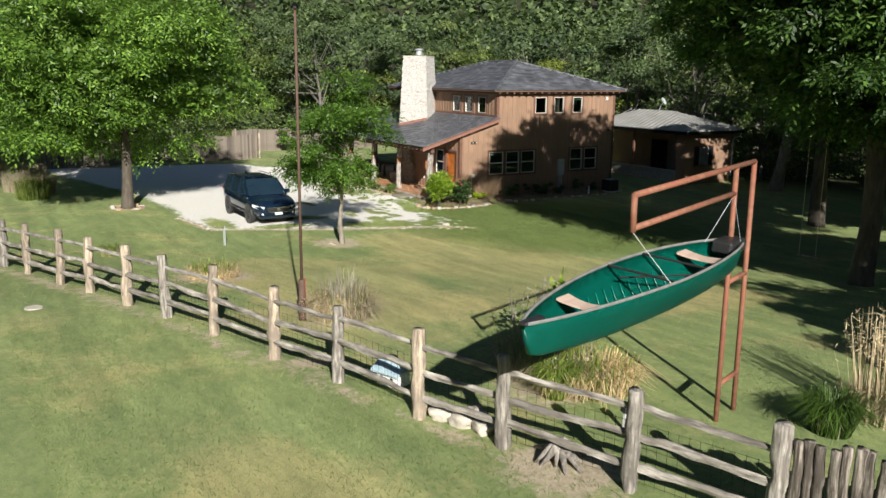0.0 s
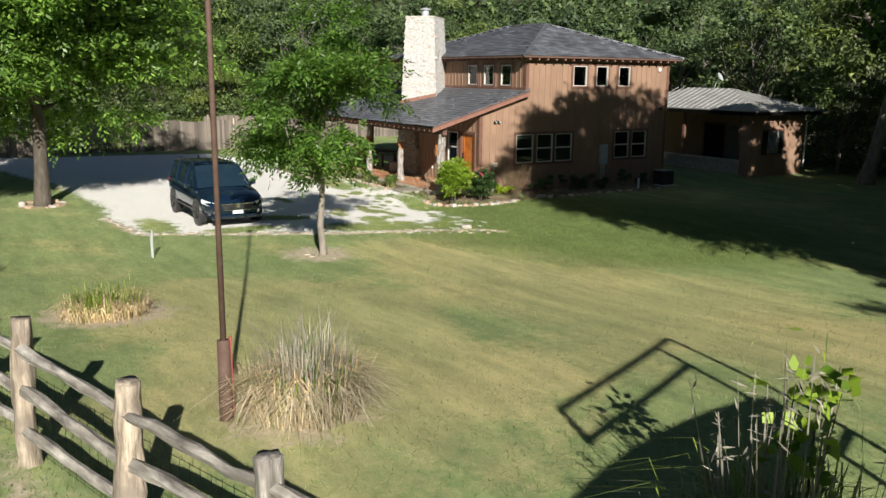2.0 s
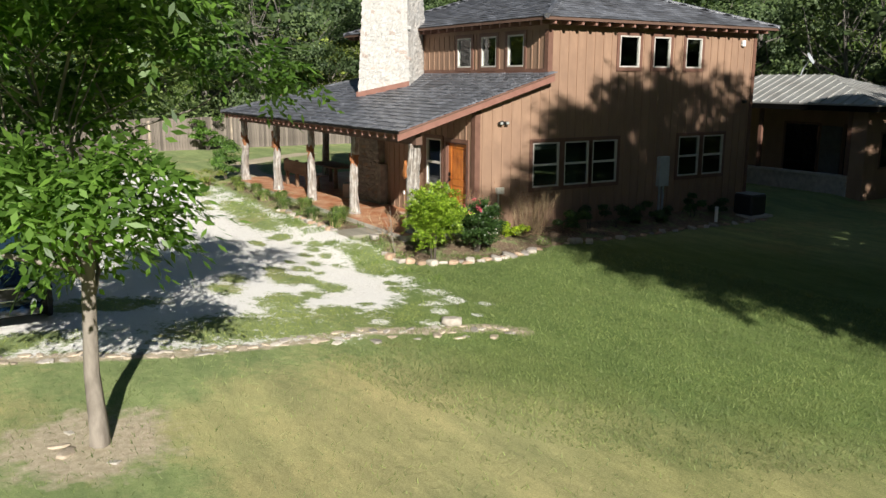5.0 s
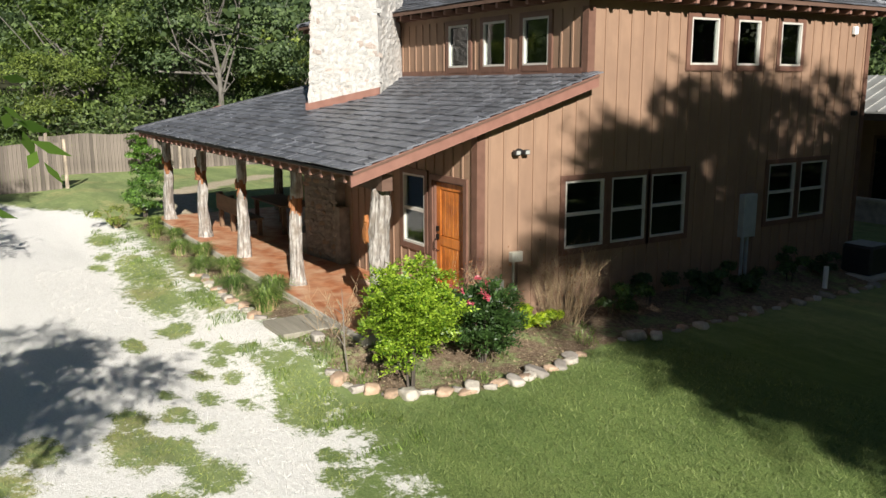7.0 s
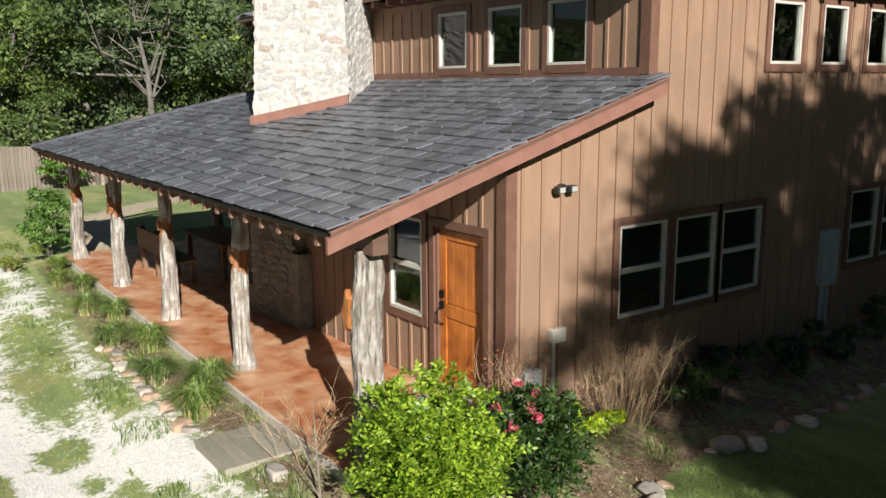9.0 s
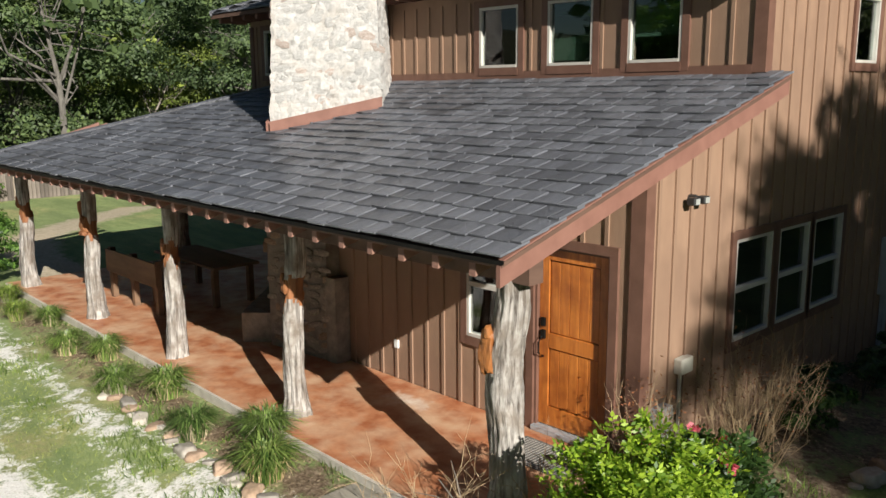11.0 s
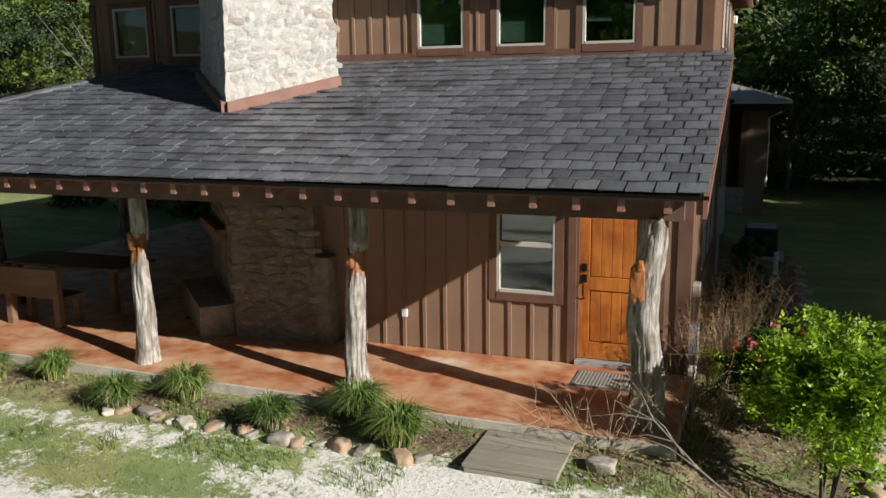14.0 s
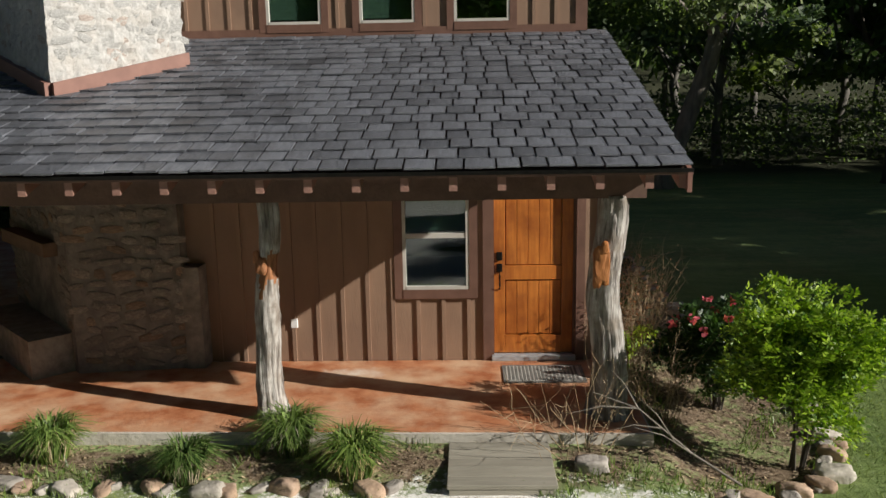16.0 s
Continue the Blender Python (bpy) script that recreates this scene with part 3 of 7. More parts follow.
def ground_material():
    m = bpy.data.materials.new("lawn_and_gravel")
    m.use_nodes = True
    nt = m.node_tree
    b = nt.nodes["Principled BSDF"]

    def attribute(name):
        a = nt.nodes.new("ShaderNodeAttribute")
        a.attribute_name = name
        return a.outputs["Fac"]

    def add(a, k, c):
        n = node(nt, "ShaderNodeMath")
        n.operation = "MULTIPLY_ADD"
        n.inputs[1].default_value = k
        nt.links.new(a, n.inputs[0])
        if isinstance(c, (int, float)):
            n.inputs[2].default_value = c
        else:
            nt.links.new(c, n.inputs[2])
        return n.outputs[0]

    blade = texture(nt, 55, detail=4, rough=0.7)
    tuft = texture(nt, 6.5, detail=6, rough=0.7)
    field = texture(nt, 0.45, detail=5, rough=0.65)
    wide = texture(nt, 0.16, detail=3)
    green = mix(nt, ramp(nt, blade, ((0.35, (0, 0, 0)), (0.65, (1, 1, 1)))).outputs[0], (0.126, 0.192, 0.062), (0.266, 0.336, 0.133))
    green = mix(nt, ramp(nt, tuft, ((0.30, (0, 0, 0)), (0.75, (0.75, 0.75, 0.75)))).outputs[0], green, (0.318, 0.357, 0.166))
    straw = mix(nt, ramp(nt, blade, ((0.35, (0, 0, 0)), (0.65, (1, 1, 1)))).outputs[0], (0.36, 0.315, 0.14), (0.56, 0.475, 0.24))
    dry = add(field, 1.0, add(tuft, 0.35, add(attribute("parched"), 0.62, -0.22)))
    lawn = mix(nt, ramp(nt, dry, ((0.48, (0, 0, 0)), (0.66, (0.8, 0.8, 0.8)))).outputs[0], green, straw)
    lawn = mix(nt, ramp(nt, wide, ((0.4, (0, 0, 0)), (0.65, (0.45, 0.45, 0.45)))).outputs[0], lawn, (0.258, 0.325, 0.143))
    swath = ramp(nt, texture(nt, 1.0, stretch=(0.07, 1.1, 1), detail=3, turn=-17), ((0.35, (0.86, 0.88, 0.88)), (0.65, (1.14, 1.12, 1.1)))).outputs[0]
    lawn = mix(nt, 1.0, lawn, swath, "MULTIPLY")
    rich = mix(nt, ramp(nt, blade, ((0.35, (0, 0, 0)), (0.65, (1, 1, 1)))).outputs[0], (0.060, 0.108, 0.024), (0.195, 0.270, 0.075))
    lawn = mix(nt, ramp(nt, add(attribute("lush"), 0.9, add(field, 0.8, -0.45)), ((0.25, (0, 0, 0)), (0.75, (0.85, 0.85, 0.85)))).outputs[0], lawn, rich)
    mottle = ramp(nt, texture(nt, 2.1, stretch=(0.35, 1.0, 1), detail=9, rough=0.8, turn=-17), ((0.34, (0.74, 0.78, 0.76)), (0.66, (1.22, 1.18, 1.18)))).outputs[0]
    lawn = mix(nt, 1.0, lawn, mottle, "MULTIPLY")
    litter = ramp(nt, texture(nt, 2.2, detail=8, rough=0.75), ((0.3, (0.020, 0.022, 0.012)), (0.7, (0.075, 0.078, 0.042)))).outputs[0]
    lawn = mix(nt, attribute("woods"), lawn, litter)
    pebble = texture(nt, 34, detail=5, rough=0.75)
    stone = ramp(nt, pebble, ((0.3, (0.66, 0.63, 0.57)), (0.5, (0.85, 0.83, 0.78)), (0.8, (0.91, 0.90, 0.86)))).outputs[0]
    earth = ramp(nt, texture(nt, 14, detail=9, rough=0.8), ((0.32, (0.075, 0.050, 0.033)), (0.5, (0.19, 0.137, 0.090)), (0.68, (0.42, 0.33, 0.24)))).outputs[0]
    ragged = add(texture(nt, 1.1, detail=8, rough=0.72), 1.1, add(texture(nt, 5.0, detail=8, rough=0.75), 2.4, add(texture(nt, 22.0, detail=4, rough=0.7), 1.1, -2.27)))
    ragged2 = add(texture(nt, 2.6, detail=7, rough=0.7), 2.4, -1.2)
    gm = ramp(nt, add(attribute("gravel"), 1.0, ragged), ((0.36, (0, 0, 0)), (0.50, (0.55, 0.55, 0.55)), (0.66, (1, 1, 1)))).outputs[0]
    bmask = ramp(nt, add(attribute("bare"), 1.0, ragged2), ((0.42, (0, 0, 0)), (0.75, (1, 1, 1)))).outputs[0]
    weeds = ramp(nt, add(texture(nt, 1.9, detail=7, rough=0.7), 1.0, add(tuft, 0.4, -0.2)), ((0.50, (0, 0, 0)), (0.62, (0.9, 0.9, 0.9)))).outputs[0]
    earth = mix(nt, weeds, earth, green)
    sand = ramp(nt, texture(nt, 12, detail=8, rough=0.75), ((0.3, (0.36, 0.285, 0.205)), (0.7, (0.66, 0.55, 0.43)))).outputs[0]
    lawn = mix(nt, ramp(nt, add(attribute("dust"), 1.0, ragged2), ((0.40, (0, 0, 0)), (0.85, (0.85, 0.85, 0.85)))).outputs[0], lawn, sand)
    col = mix(nt, bmask, lawn, earth)
    col = mix(nt, gm, col, stone)
    nt.links.new(col, b.inputs["Base Color"])
    b.inputs["Roughness"].default_value = 0.95
    b.inputs["Specular IOR Level"].default_value = 0.15
    bp = node(nt, "ShaderNodeBump", Strength=0.5, Distance=0.05)
    nt.links.new(add(blade, 0.6, tuft), bp.inputs["Height"])
    nt.links.new(bp.outputs[0], b.inputs["Normal"])
    return m


build_ground()

# ---- the house ----
YF, YU, YB, XL, XP = -2.82, -0.553, 7.66, -10.82, -4.75      # lower front, upper front, back, upper left wall, end of the lower front wall
PZ = -0.042        # top of the porch floor
RAKE, EAVE_Y, EAVE_Z, EAVE_L, SLOPE = 0.31, -5.195, 2.49, -13.5, 0.30


def roof_z(y):
    return EAVE_Z + SLOPE * (y - EAVE_Y)


def on_wall(side):
    """Turns along, out, up into a place: east is the gable wall x = 0, front and upper face -y."""
    if side == "east":
        return lambda u, d, z: (d, u, z)
    y = YF if side == "front" else YU
    return lambda u, d, z: (u, y - d, z)


def wall_box(bm, to, u0, u1, d0, d1, z0, z1, bevel=0.0):
    a, b = to(u0, d0, z0), to(u1, d1, z1)
    return box(bm, a, b, bevel)


def wall_with_holes(bm, to, u0, u1, z0, z1, holes, thick=0.16):
    us = sorted({u0, u1, *(v for h in holes for v in h[:2] if u0 < v < u1)})
    zs = sorted({z0, z1, *(v for h in holes for v in h[2:] if z0 < v < z1)})
    for a, b in zip(us, us[1:]):
        run = None
        for c, d in zip(zs, zs[1:]):
            solid = not any(h[0] < (a + b) / 2 < h[1] and h[2] < (c + d) / 2 < h[3] for h in holes)
            if solid:
                run = (run[0], d) if run else (c, d)
            if (not solid or d == z1) and run:
                wall_box(bm, to, a, b, -thick, 0, *run)
                run = None
    bmesh.ops.remove_doubles(bm, verts=bm.verts, dist=0.0005)


house = thing("house", "two-storey brown board-and-batten house with a slate porch roof", "house")
EAST_LOW = [(-1.0, -0.10), (0.08, 0.94), (1.08, 2.0), (4.47, 5.35), (5.52, 6.42)]
EAST_UP = [(1.94, 2.70), (3.24, 3.91), (4.55, 5.22)]
UP = [(-4.38, -3.62), (-3.09, -2.33), (-1.79, -1.03), (-10.3, -9.55), (-9.04, -8.3)]
DOOR = (-1.36, -0.37, PZ, 2.08)
FRONT_WIN = (-2.40, -1.62, 0.84, 2.12)
holes_east = [(a, b, 0.87, 2.06) for a, b in EAST_LOW] + [(a, b, 4.05, 4.91) for a, b in EAST_UP]
holes_up = [(a, b, 4.05, 4.91) for a, b in UP]
east, front, upper = on_wall("east"), on_wall("front"), on_wall("upper")

bm = bmesh.new()
YG = -1.15
wall_with_holes(bm, east, YG, YB, -0.36, 3.5, [h for h in holes_east if h[3] < 3])
wall_with_holes(bm, east, YU, YB, 3.5, 5.12, [h for h in holes_east if h[3] > 3])
prism(bm, [(YG, 3.5), (YU, 3.5), (YU, roof_z(YU) - 0.17), (YG, roof_z(YG) - 0.17)], "x", -0.16, 0)
prism(bm, [(YF + 0.16, -0.36), (YG, -0.36), (YG, roof_z(YG) - 0.17), (YF + 0.16, roof_z(YF + 0.16) - 0.17)], "x", -0.16, 0)
gable_wall = part("gable_wall", bm, SIDING, house, "brown board-and-batten gable wall in dappled shade")
bm = bmesh.new()
wall_with_holes(bm, front, XP, 0.0, PZ, roof_z(YF) - 0.17, [DOOR, FRONT_WIN])
wall_box(bm, front, -5.35, XP, -0.16, -0.002, PZ, roof_z(YF) - 0.17)
porch_wall = part("porch_wall", bm, SIDING, house, "brown board-and-batten wall behind the porch")
bm = bmesh.new()
wall_with_holes(bm, upper, -8.0, -0.16, 3.4, 5.12, [h for h in holes_up if h[0] > -8])
wall_with_holes(bm, upper, XL, -8.0, 2.7, 5.12, [h for h in holes_up if h[0] < -8])
upper_wall = part("upper_wall", bm, SIDING, house, "brown upper wall above the porch roof")
bm = boxes(((XL, YU + 0.16, 2.7), (XL + 0.16, YB, 5.12)), ((XL + 0.16, YB - 0.16, -0.12), (-0.16, YB, 5.12)), ((-7.7, -0.9, 0.0), (-7.54, YB - 0.16, 2.7)), ((XL + 0.16, YU + 0.16, 2.62), (-7.7, YB - 0.16, 2.7)))
part("back_wall", bm, SIDING, house)
# Invented floors and partitions, added so the windows stay dark.
bm = boxes(((-7.54, YF + 0.16, -0.1), (-0.16, YB - 0.16, -0.02)), ((-7.54, YU + 0.16, 2.72), (-0.16, YB - 0.16, 2.85)), ((-6.9, 3.2, -0.02), (-0.16, 3.34, 2.72)), ((XL + 0.16, 3.6, 2.85), (-0.16, 3.74, 5.1)), ((XL + 0.16, YU + 0.16, 5.12), (-0.16, YB - 0.16, 5.18)))
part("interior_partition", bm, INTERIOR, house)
bm = boxes(((-0.17, YF + 0.05, -0.7), (-0.01, YB, -0.36)), ((0.0, -2.5, -0.6), (0.10, -2.14, -0.12)), ((-5.0, YF + 0.02, -0.3), (-0.17, YF + 0.14, PZ - 0.004)))
part("foundation", bm, CONCRETE, house, "exposed concrete footing")

# battens: one strip mesh, one object each
strip = mesh_of(boxes(((-0.5, -0.5, 0), (0.5, 0.5, 1))), "batten", SIDING)


def batten(parent, to, u, z0, z1):
    ob = new("batten", strip)
    ob.parent = parent
    a, b = Vector(to(u, 0.0, z0)), Vector(to(u + 0.045, 0.022, z0))
    c = (a + b) / 2
    ob.matrix_basis = Matrix.Translation(c) @ Matrix.Diagonal((abs(a.x - b.x), abs(a.y - b.y), z1 - z0, 1))


def run_battens(parent, to, us, low, high, holes, margin=0.09):
    for u in us:
        spans = [(low(u), high(u))]
        for h in holes:
            if h[0] - margin - 0.05 < u < h[1] + margin:
                spans = [s for a, b in spans for s in ((a, min(b, h[2] - margin)), (max(a, h[3] + margin), b))]
        for a, b in spans:
            if b - a > 0.08:
                batten(parent, to, u, a, b)


run_battens(gable_wall, east, [YF + 0.20 + 0.305 * i for i in range(34)], lambda u: -0.35, lambda u: min(5.0, roof_z(u) - 0.2) if u < YU else 5.0, holes_east)
run_battens(porch_wall, front, [XP + 0.1 + 0.30 * i for i in range(16) if XP + 0.1 + 0.30 * i < -0.18], lambda u: PZ, lambda u: roof_z(YF) - 0.2, [DOOR, FRONT_WIN])
run_battens(upper_wall, upper, [XL + 0.2 + 0.30 * i for i in range(35)], lambda u: max(roof_z(YU) + 0.11, 3.4) if u > -9.2 else 3.3, lambda u: 5.0, holes_up)


def trim(parent, to, *specs):
    bm = bmesh.new()
    for s in specs:
        wall_box(bm, to, *s)
    return part("trim_board", bm, TRIM_DARK, parent)


trim(gable_wall, east, (YF + 0.0, YF + 0.13, 0.0, 0.028, -0.36, roof_z(YF) - 0.18))
trim(gable_wall, east, (YB - 0.13, YB, 0.0, 0.028, -0.36, 5.0))
trim(gable_wall, east, (YU - 0.0, YU + 0.13, 0.0, 0.028, roof_z(YU) + 0.02, 5.0))
trim(porch_wall, front, (-0.14, 0.028, 0.0, 0.028, PZ, roof_z(YF) - 0.18))
trim(upper_wall, upper, (-0.13, 0.028, 0.0, 0.028, roof_z(YU) + 0.02, 5.0))
trim(upper_wall, upper, (-9.0, -0.13, 0.0, 0.03, roof_z(YU) + 0.0, roof_z(YU) + 0.11))
trim(upper_wall, upper, (XL, XL + 0.12, 0.0, 0.028, 3.2, 5.0))


def window(parent, to, u0, u1, z0, z1, sashes=2, blind=0.0, blind_mat=None):
    bm = bmesh.new()
    for s in ((u0 - 0.10, u0, 0.0, 0.034, z0 - 0.11, z1 + 0.10), (u1, u1 + 0.10, 0.0, 0.034, z0 - 0.11, z1 + 0.10), (u0, u1, 0.0, 0.034, z1, z1 + 0.10), (u0, u1, 0.0, 0.04, z0 - 0.11, z0)):
        wall_box(bm, to, *s)
    w = part("window", bm, TRIM_DARK, house)
    bm = bmesh.new()
    f = 0.038
    for s in ((u0, u0 + f, -0.05, 0.028, z0, z1), (u1 - f, u1, -0.05, 0.028, z0, z1), (u0 + f, u1 - f, -0.05, 0.028, z1 - f, z1), (u0 + f, u1 - f, -0.05, 0.034, z0, z0 + f)):
        wall_box(bm, to, *s)
    zm = (z0 + z1) / 2
    if sashes == 2:
        wall_box(bm, to, u0 + f, u1 - f, -0.045, 0.02, zm - 0.028, zm + 0.028)
    part("window_frame", bm, WINDOW_FRAME, w)
    for a, b, d in (((z0 + f, zm - 0.028, -0.012), (zm + 0.028, z1 - f, -0.03)) if sashes == 2 else ((z0 + f, z1 - f, -0.02),)):
        bm = bmesh.new()
        wall_box(bm, to, u0 + f, u1 - f, d - 0.006, d, a, b)
        pane = part("pane", bm, GLASS, w)
        pane.visible_shadow = False
    if blind:
        bm = bmesh.new()
        n = max(2, int((z1 - z0) * blind / 0.05))
        for i in range(n):
            wall_box(bm, to, u0 + f, u1 - f, -0.10, -0.085, z1 - f - 0.05 * (i + 1), z1 - f - 0.05 * i - 0.006)
        part("blind", bm, blind_mat or BLIND, w)
    return w


for i, (a, b) in enumerate(EAST_LOW):
    window(gable_wall, east, a, b, 0.87, 2.06, 2, 0.14 if i == 0 else 0, GREY_BOX)
for a, b in EAST_UP:
    window(gable_wall, east, a, b, 4.05, 4.91, 1, 0.2 if a > 4.4 else 0)
for a, b in UP:
    window(upper_wall, upper, a, b, 4.05, 4.91, 1, 0.9 if -8 < a < -2 else 0.6)
window(porch_wall, front, *FRONT_WIN, 2, 0.45)


def build_door():
    u0, u1, z0, z1 = DOOR
    bm = bmesh.new()
    wall_box(bm, front, u0, u1, -0.10, -0.092, 0.02, z1 - 0.02)
    d = part("door", bm, DOOR_WOOD, house, "knotty wood front door in a red-brown frame")
    for s in ((u0 - 0.10, u0, 0.0, 0.034, PZ, z1 + 0.1), (u1, u1 + 0.10, 0.0, 0.034, PZ, z1 + 0.1), (u0, u1, 0.0, 0.034, z1, z1 + 0.1), (u0, u0 + 0.03, -0.14, 0.0, 0.0, z1), (u1 - 0.03, u1, -0.14, 0.0, 0.0, z1), (u0 + 0.03, u1 - 0.03, -0.14, 0.0, z1 - 0.03, z1)):
        bm = bmesh.new()
        wall_box(bm, front, *s)
        part("door_frame", bm, TRIM_DARK, d, "dark red-brown door frame")
    a, b, t = u0 + 0.03, u1 - 0.03, z1 - 0.03
    for s in ((a, a + 0.13, -0.09, -0.045, 0.03, t), (b - 0.13, b, -0.09, -0.045, 0.03, t), (a + 0.13, b - 0.13, -0.09, -0.045, 0.03, 0.25), (a + 0.13, b - 0.13, -0.09, -0.045, 0.93, 1.10), (a + 0.13, b - 0.13, -0.09, -0.045, t - 0.13, t)):
        bm = bmesh.new()
        wall_box(bm, front, *s, bevel=0.004)
        part("door_rail", bm, DOOR_WOOD, d)
    w = (b - a - 0.26 - 0.02) / 5
    for z_a, z_b in ((0.26, 0.92), (1.11, t - 0.14)):
        for i in range(5):
            bm = bmesh.new()
            wall_box(bm, front, a + 0.14 + w * i + 0.002, a + 0.14 + w * (i + 1) - 0.002, -0.085, -0.06, z_a, z_b, bevel=0.004)
            part("plank", bm, DOOR_WOOD, d)
    bm = bmesh.new()
    for zz, r in ((1.22, 0.034), (1.08, 0.03)):
        wall_box(bm, front, a + 0.03, a + 0.10, -0.045, -0.012, zz - 0.05, zz + 0.05, bevel=0.01)
    tube(bm, [front(a + 0.065, 0.0, 1.06), front(a + 0.065, 0.05, 1.0), front(a + 0.065, 0.05, 0.88), front(a + 0.065, -0.04, 0.82)], [0.012] * 4, 6)
    part("handle_set", bm, BLACK_IRON, d, "black iron handle and deadbolt")
    bm = bmesh.new()
    wall_box(bm, front, u0, u1, -0.16, 0.06, PZ, 0.02, bevel=0.005)
    part("threshold", bm, GALV, d)


build_door()

# porch floor
bm = bmesh.new()
prism(bm, [(0.1, -4.98), (0.1, YF), (XP, YF), (-7.7, -0.9), (-7.7, 6.8), (-13.7, 6.8), (-13.7, -4.80), (-7.0, -4.88)], "z", -0.26, PZ - 0.008)
part("porch_slab", bm, CONCRETE, house, "concrete porch slab edge")
bm = bmesh.new()
prism(bm, [(0.08, -4.94), (0.08, YF - 0.01), (XP, YF - 0.01), (-7.68, -0.9), (-7.68, 6.78), (-13.68, 6.78), (-13.68, -4.76), (-7.0, -4.84)], "z", PZ - 0.008, PZ)
part("porch_floor", bm, SLAB, house, "terracotta-stained porch floor")


def log_post(name, parent, x, y, z0, z1, r0, r1, seed, band=None, label="peeled cedar trunk post"):
    """A gnarled peeled trunk with twisting flutes, open cracks and knots; band marks a hewn notch in the red heartwood."""
    bm = bmesh.new()
    n, sides = 46, 44
    rings = []
    for i in range(n + 1):
        t = i / n
        z = z0 + (z1 - z0) * t
        cx = x + 0.085 * noise.noise(Vector((seed * 3.1, t * 2.6, 0)))
        cy = y + 0.05 * noise.noise(Vector((seed * 1.7, t * 2.6, 5)))
        r = r0 + (r1 - r0) * t + 0.05 * math.exp(-t * 14)
        ring = []
        for k in range(sides):
            a = 2 * math.pi * k / sides
            tw = a + 0.5 * noise.noise(Vector((seed, t * 1.6, 9)))
            q = Vector((math.cos(tw), math.sin(tw), 0))
            f = 1 + 0.22 * noise.noise(q * 1.3 + Vector((seed, seed * 2, t * 2.4)))
            f += 0.10 * noise.noise(q * 4.2 + Vector((seed, 0, t * 2.0))) + 0.09 * noise.noise(q * 3.0 + Vector((seed, 3, t * 9))) + 0.06 * noise.noise(q * 6.0 + Vector((seed, 5, t * 22)))
            crack = abs(noise.noise(q * 3.4 + Vector((seed * 1.9, 2, t * 1.1))))
            f -= 0.24 * max(0.0, 1 - crack / 0.13)
            if band:
                cut = 0.10 * noise.noise(q * 1.1 + Vector((seed, 8, 0)))
                if band[0] + cut < t < band[1] + cut * 0.5:
                    f *= 0.80
            ring.append(bm.verts.new((cx + math.cos(a) * r * f, cy + math.sin(a) * r * f, z)))
        rings.append(ring)
    for j, (a, b) in enumerate(zip(rings, rings[1:])):
        for k in range(sides):
            fc = bm.faces.new((a[k], a[(k + 1) % sides], b[(k + 1) % sides], b[k]))
            if band:
                ang = 2 * math.pi * k / sides
                cut = 0.10 * noise.noise(Vector((math.cos(ang), math.sin(ang), 0)) * 1.1 + Vector((seed, 8, 0)))
                if band[0] + cut - 0.03 < (j + 0.5) / n < band[1] + cut * 0.5:
                    fc.material_index = 1
    bm.faces.new(rings[-1])
    return part(name, bm, (CEDAR_POST, CEDAR_HEART), parent, label, smooth=True)


for i, (x, r) in enumerate(((-0.27, 0.175), (-3.6, 0.128), (-6.7, 0.125), (-9.66, 0.14), (-13.05, 0.135))):
    post = log_post("porch_post", house, x, -4.49, PZ - 0.01, 2.16, r, r * 0.82, 11 + i * 5, None if i == 0 else (0.66, 0.76))
    bm = bmesh.new()
    if i == 0:
        rock(bm, (x - 0.10, -4.49 - r * 0.80, 1.50), (0.085, 0.06, 0.20), 4, 1.0, 3)
        rock(bm, (x - 0.07, -4.49 - r * 0.95, 1.68), (0.035, 0.04, 0.07), 9, 1.0)
        rock(bm, (x - 0.14, -4.49 - r * 0.85, 1.40), (0.04, 0.05, 0.13), 14, 1.0)
    else:
        big = 1.5 if i == 3 else 1.0
        rock(bm, (x - 0.03, -4.49 - r * 0.62, 1.50 + 0.03 * i), (0.06 * big, 0.05 * big, 0.10 * big), 20 + i, 1.0, 3)
        rock(bm, (x - 0.07 * big, -4.49 - r * 0.60, 1.58 + 0.03 * i), (0.035 * big, 0.04, 0.07 * big), 30 + i, 1.0)
        if i == 3:
            rock(bm, (x - 0.05, -4.49 - r * 0.75, 1.43), (0.11, 0.06, 0.05), 44, 1.0)
            rock(bm, (x - 0.10, -4.49 - r * 0.70, 1.86), (0.05, 0.045, 0.12), 45, 1.0)
    part("carving", bm, CEDAR_HEART if i else CARVED, post, "orange-brown carved knot in the post")
for i, (x, y) in enumerate(((-13.05, -1.2), (-13.05, 2.4), (-13.05, 6.2), (-10.2, 6.2))):
    log_post("porch_post", house, x, y, PZ - 0.01, 2.3, 0.15, 0.12, 71 + i * 3)
# Front beam takes the darker soffit colour, standing in for porch shade.
part("porch_beam", boxes(((-13.3, -4.58, 2.14), (0.05, -4.40, 2.38))), SOFFIT, house, "beam over the posts, given the darker soffit tone for shade")
part("porch_beam", boxes(((-13.16, -4.40, 2.14), (-12.96, 6.4, 2.38))), RAFTER, house)

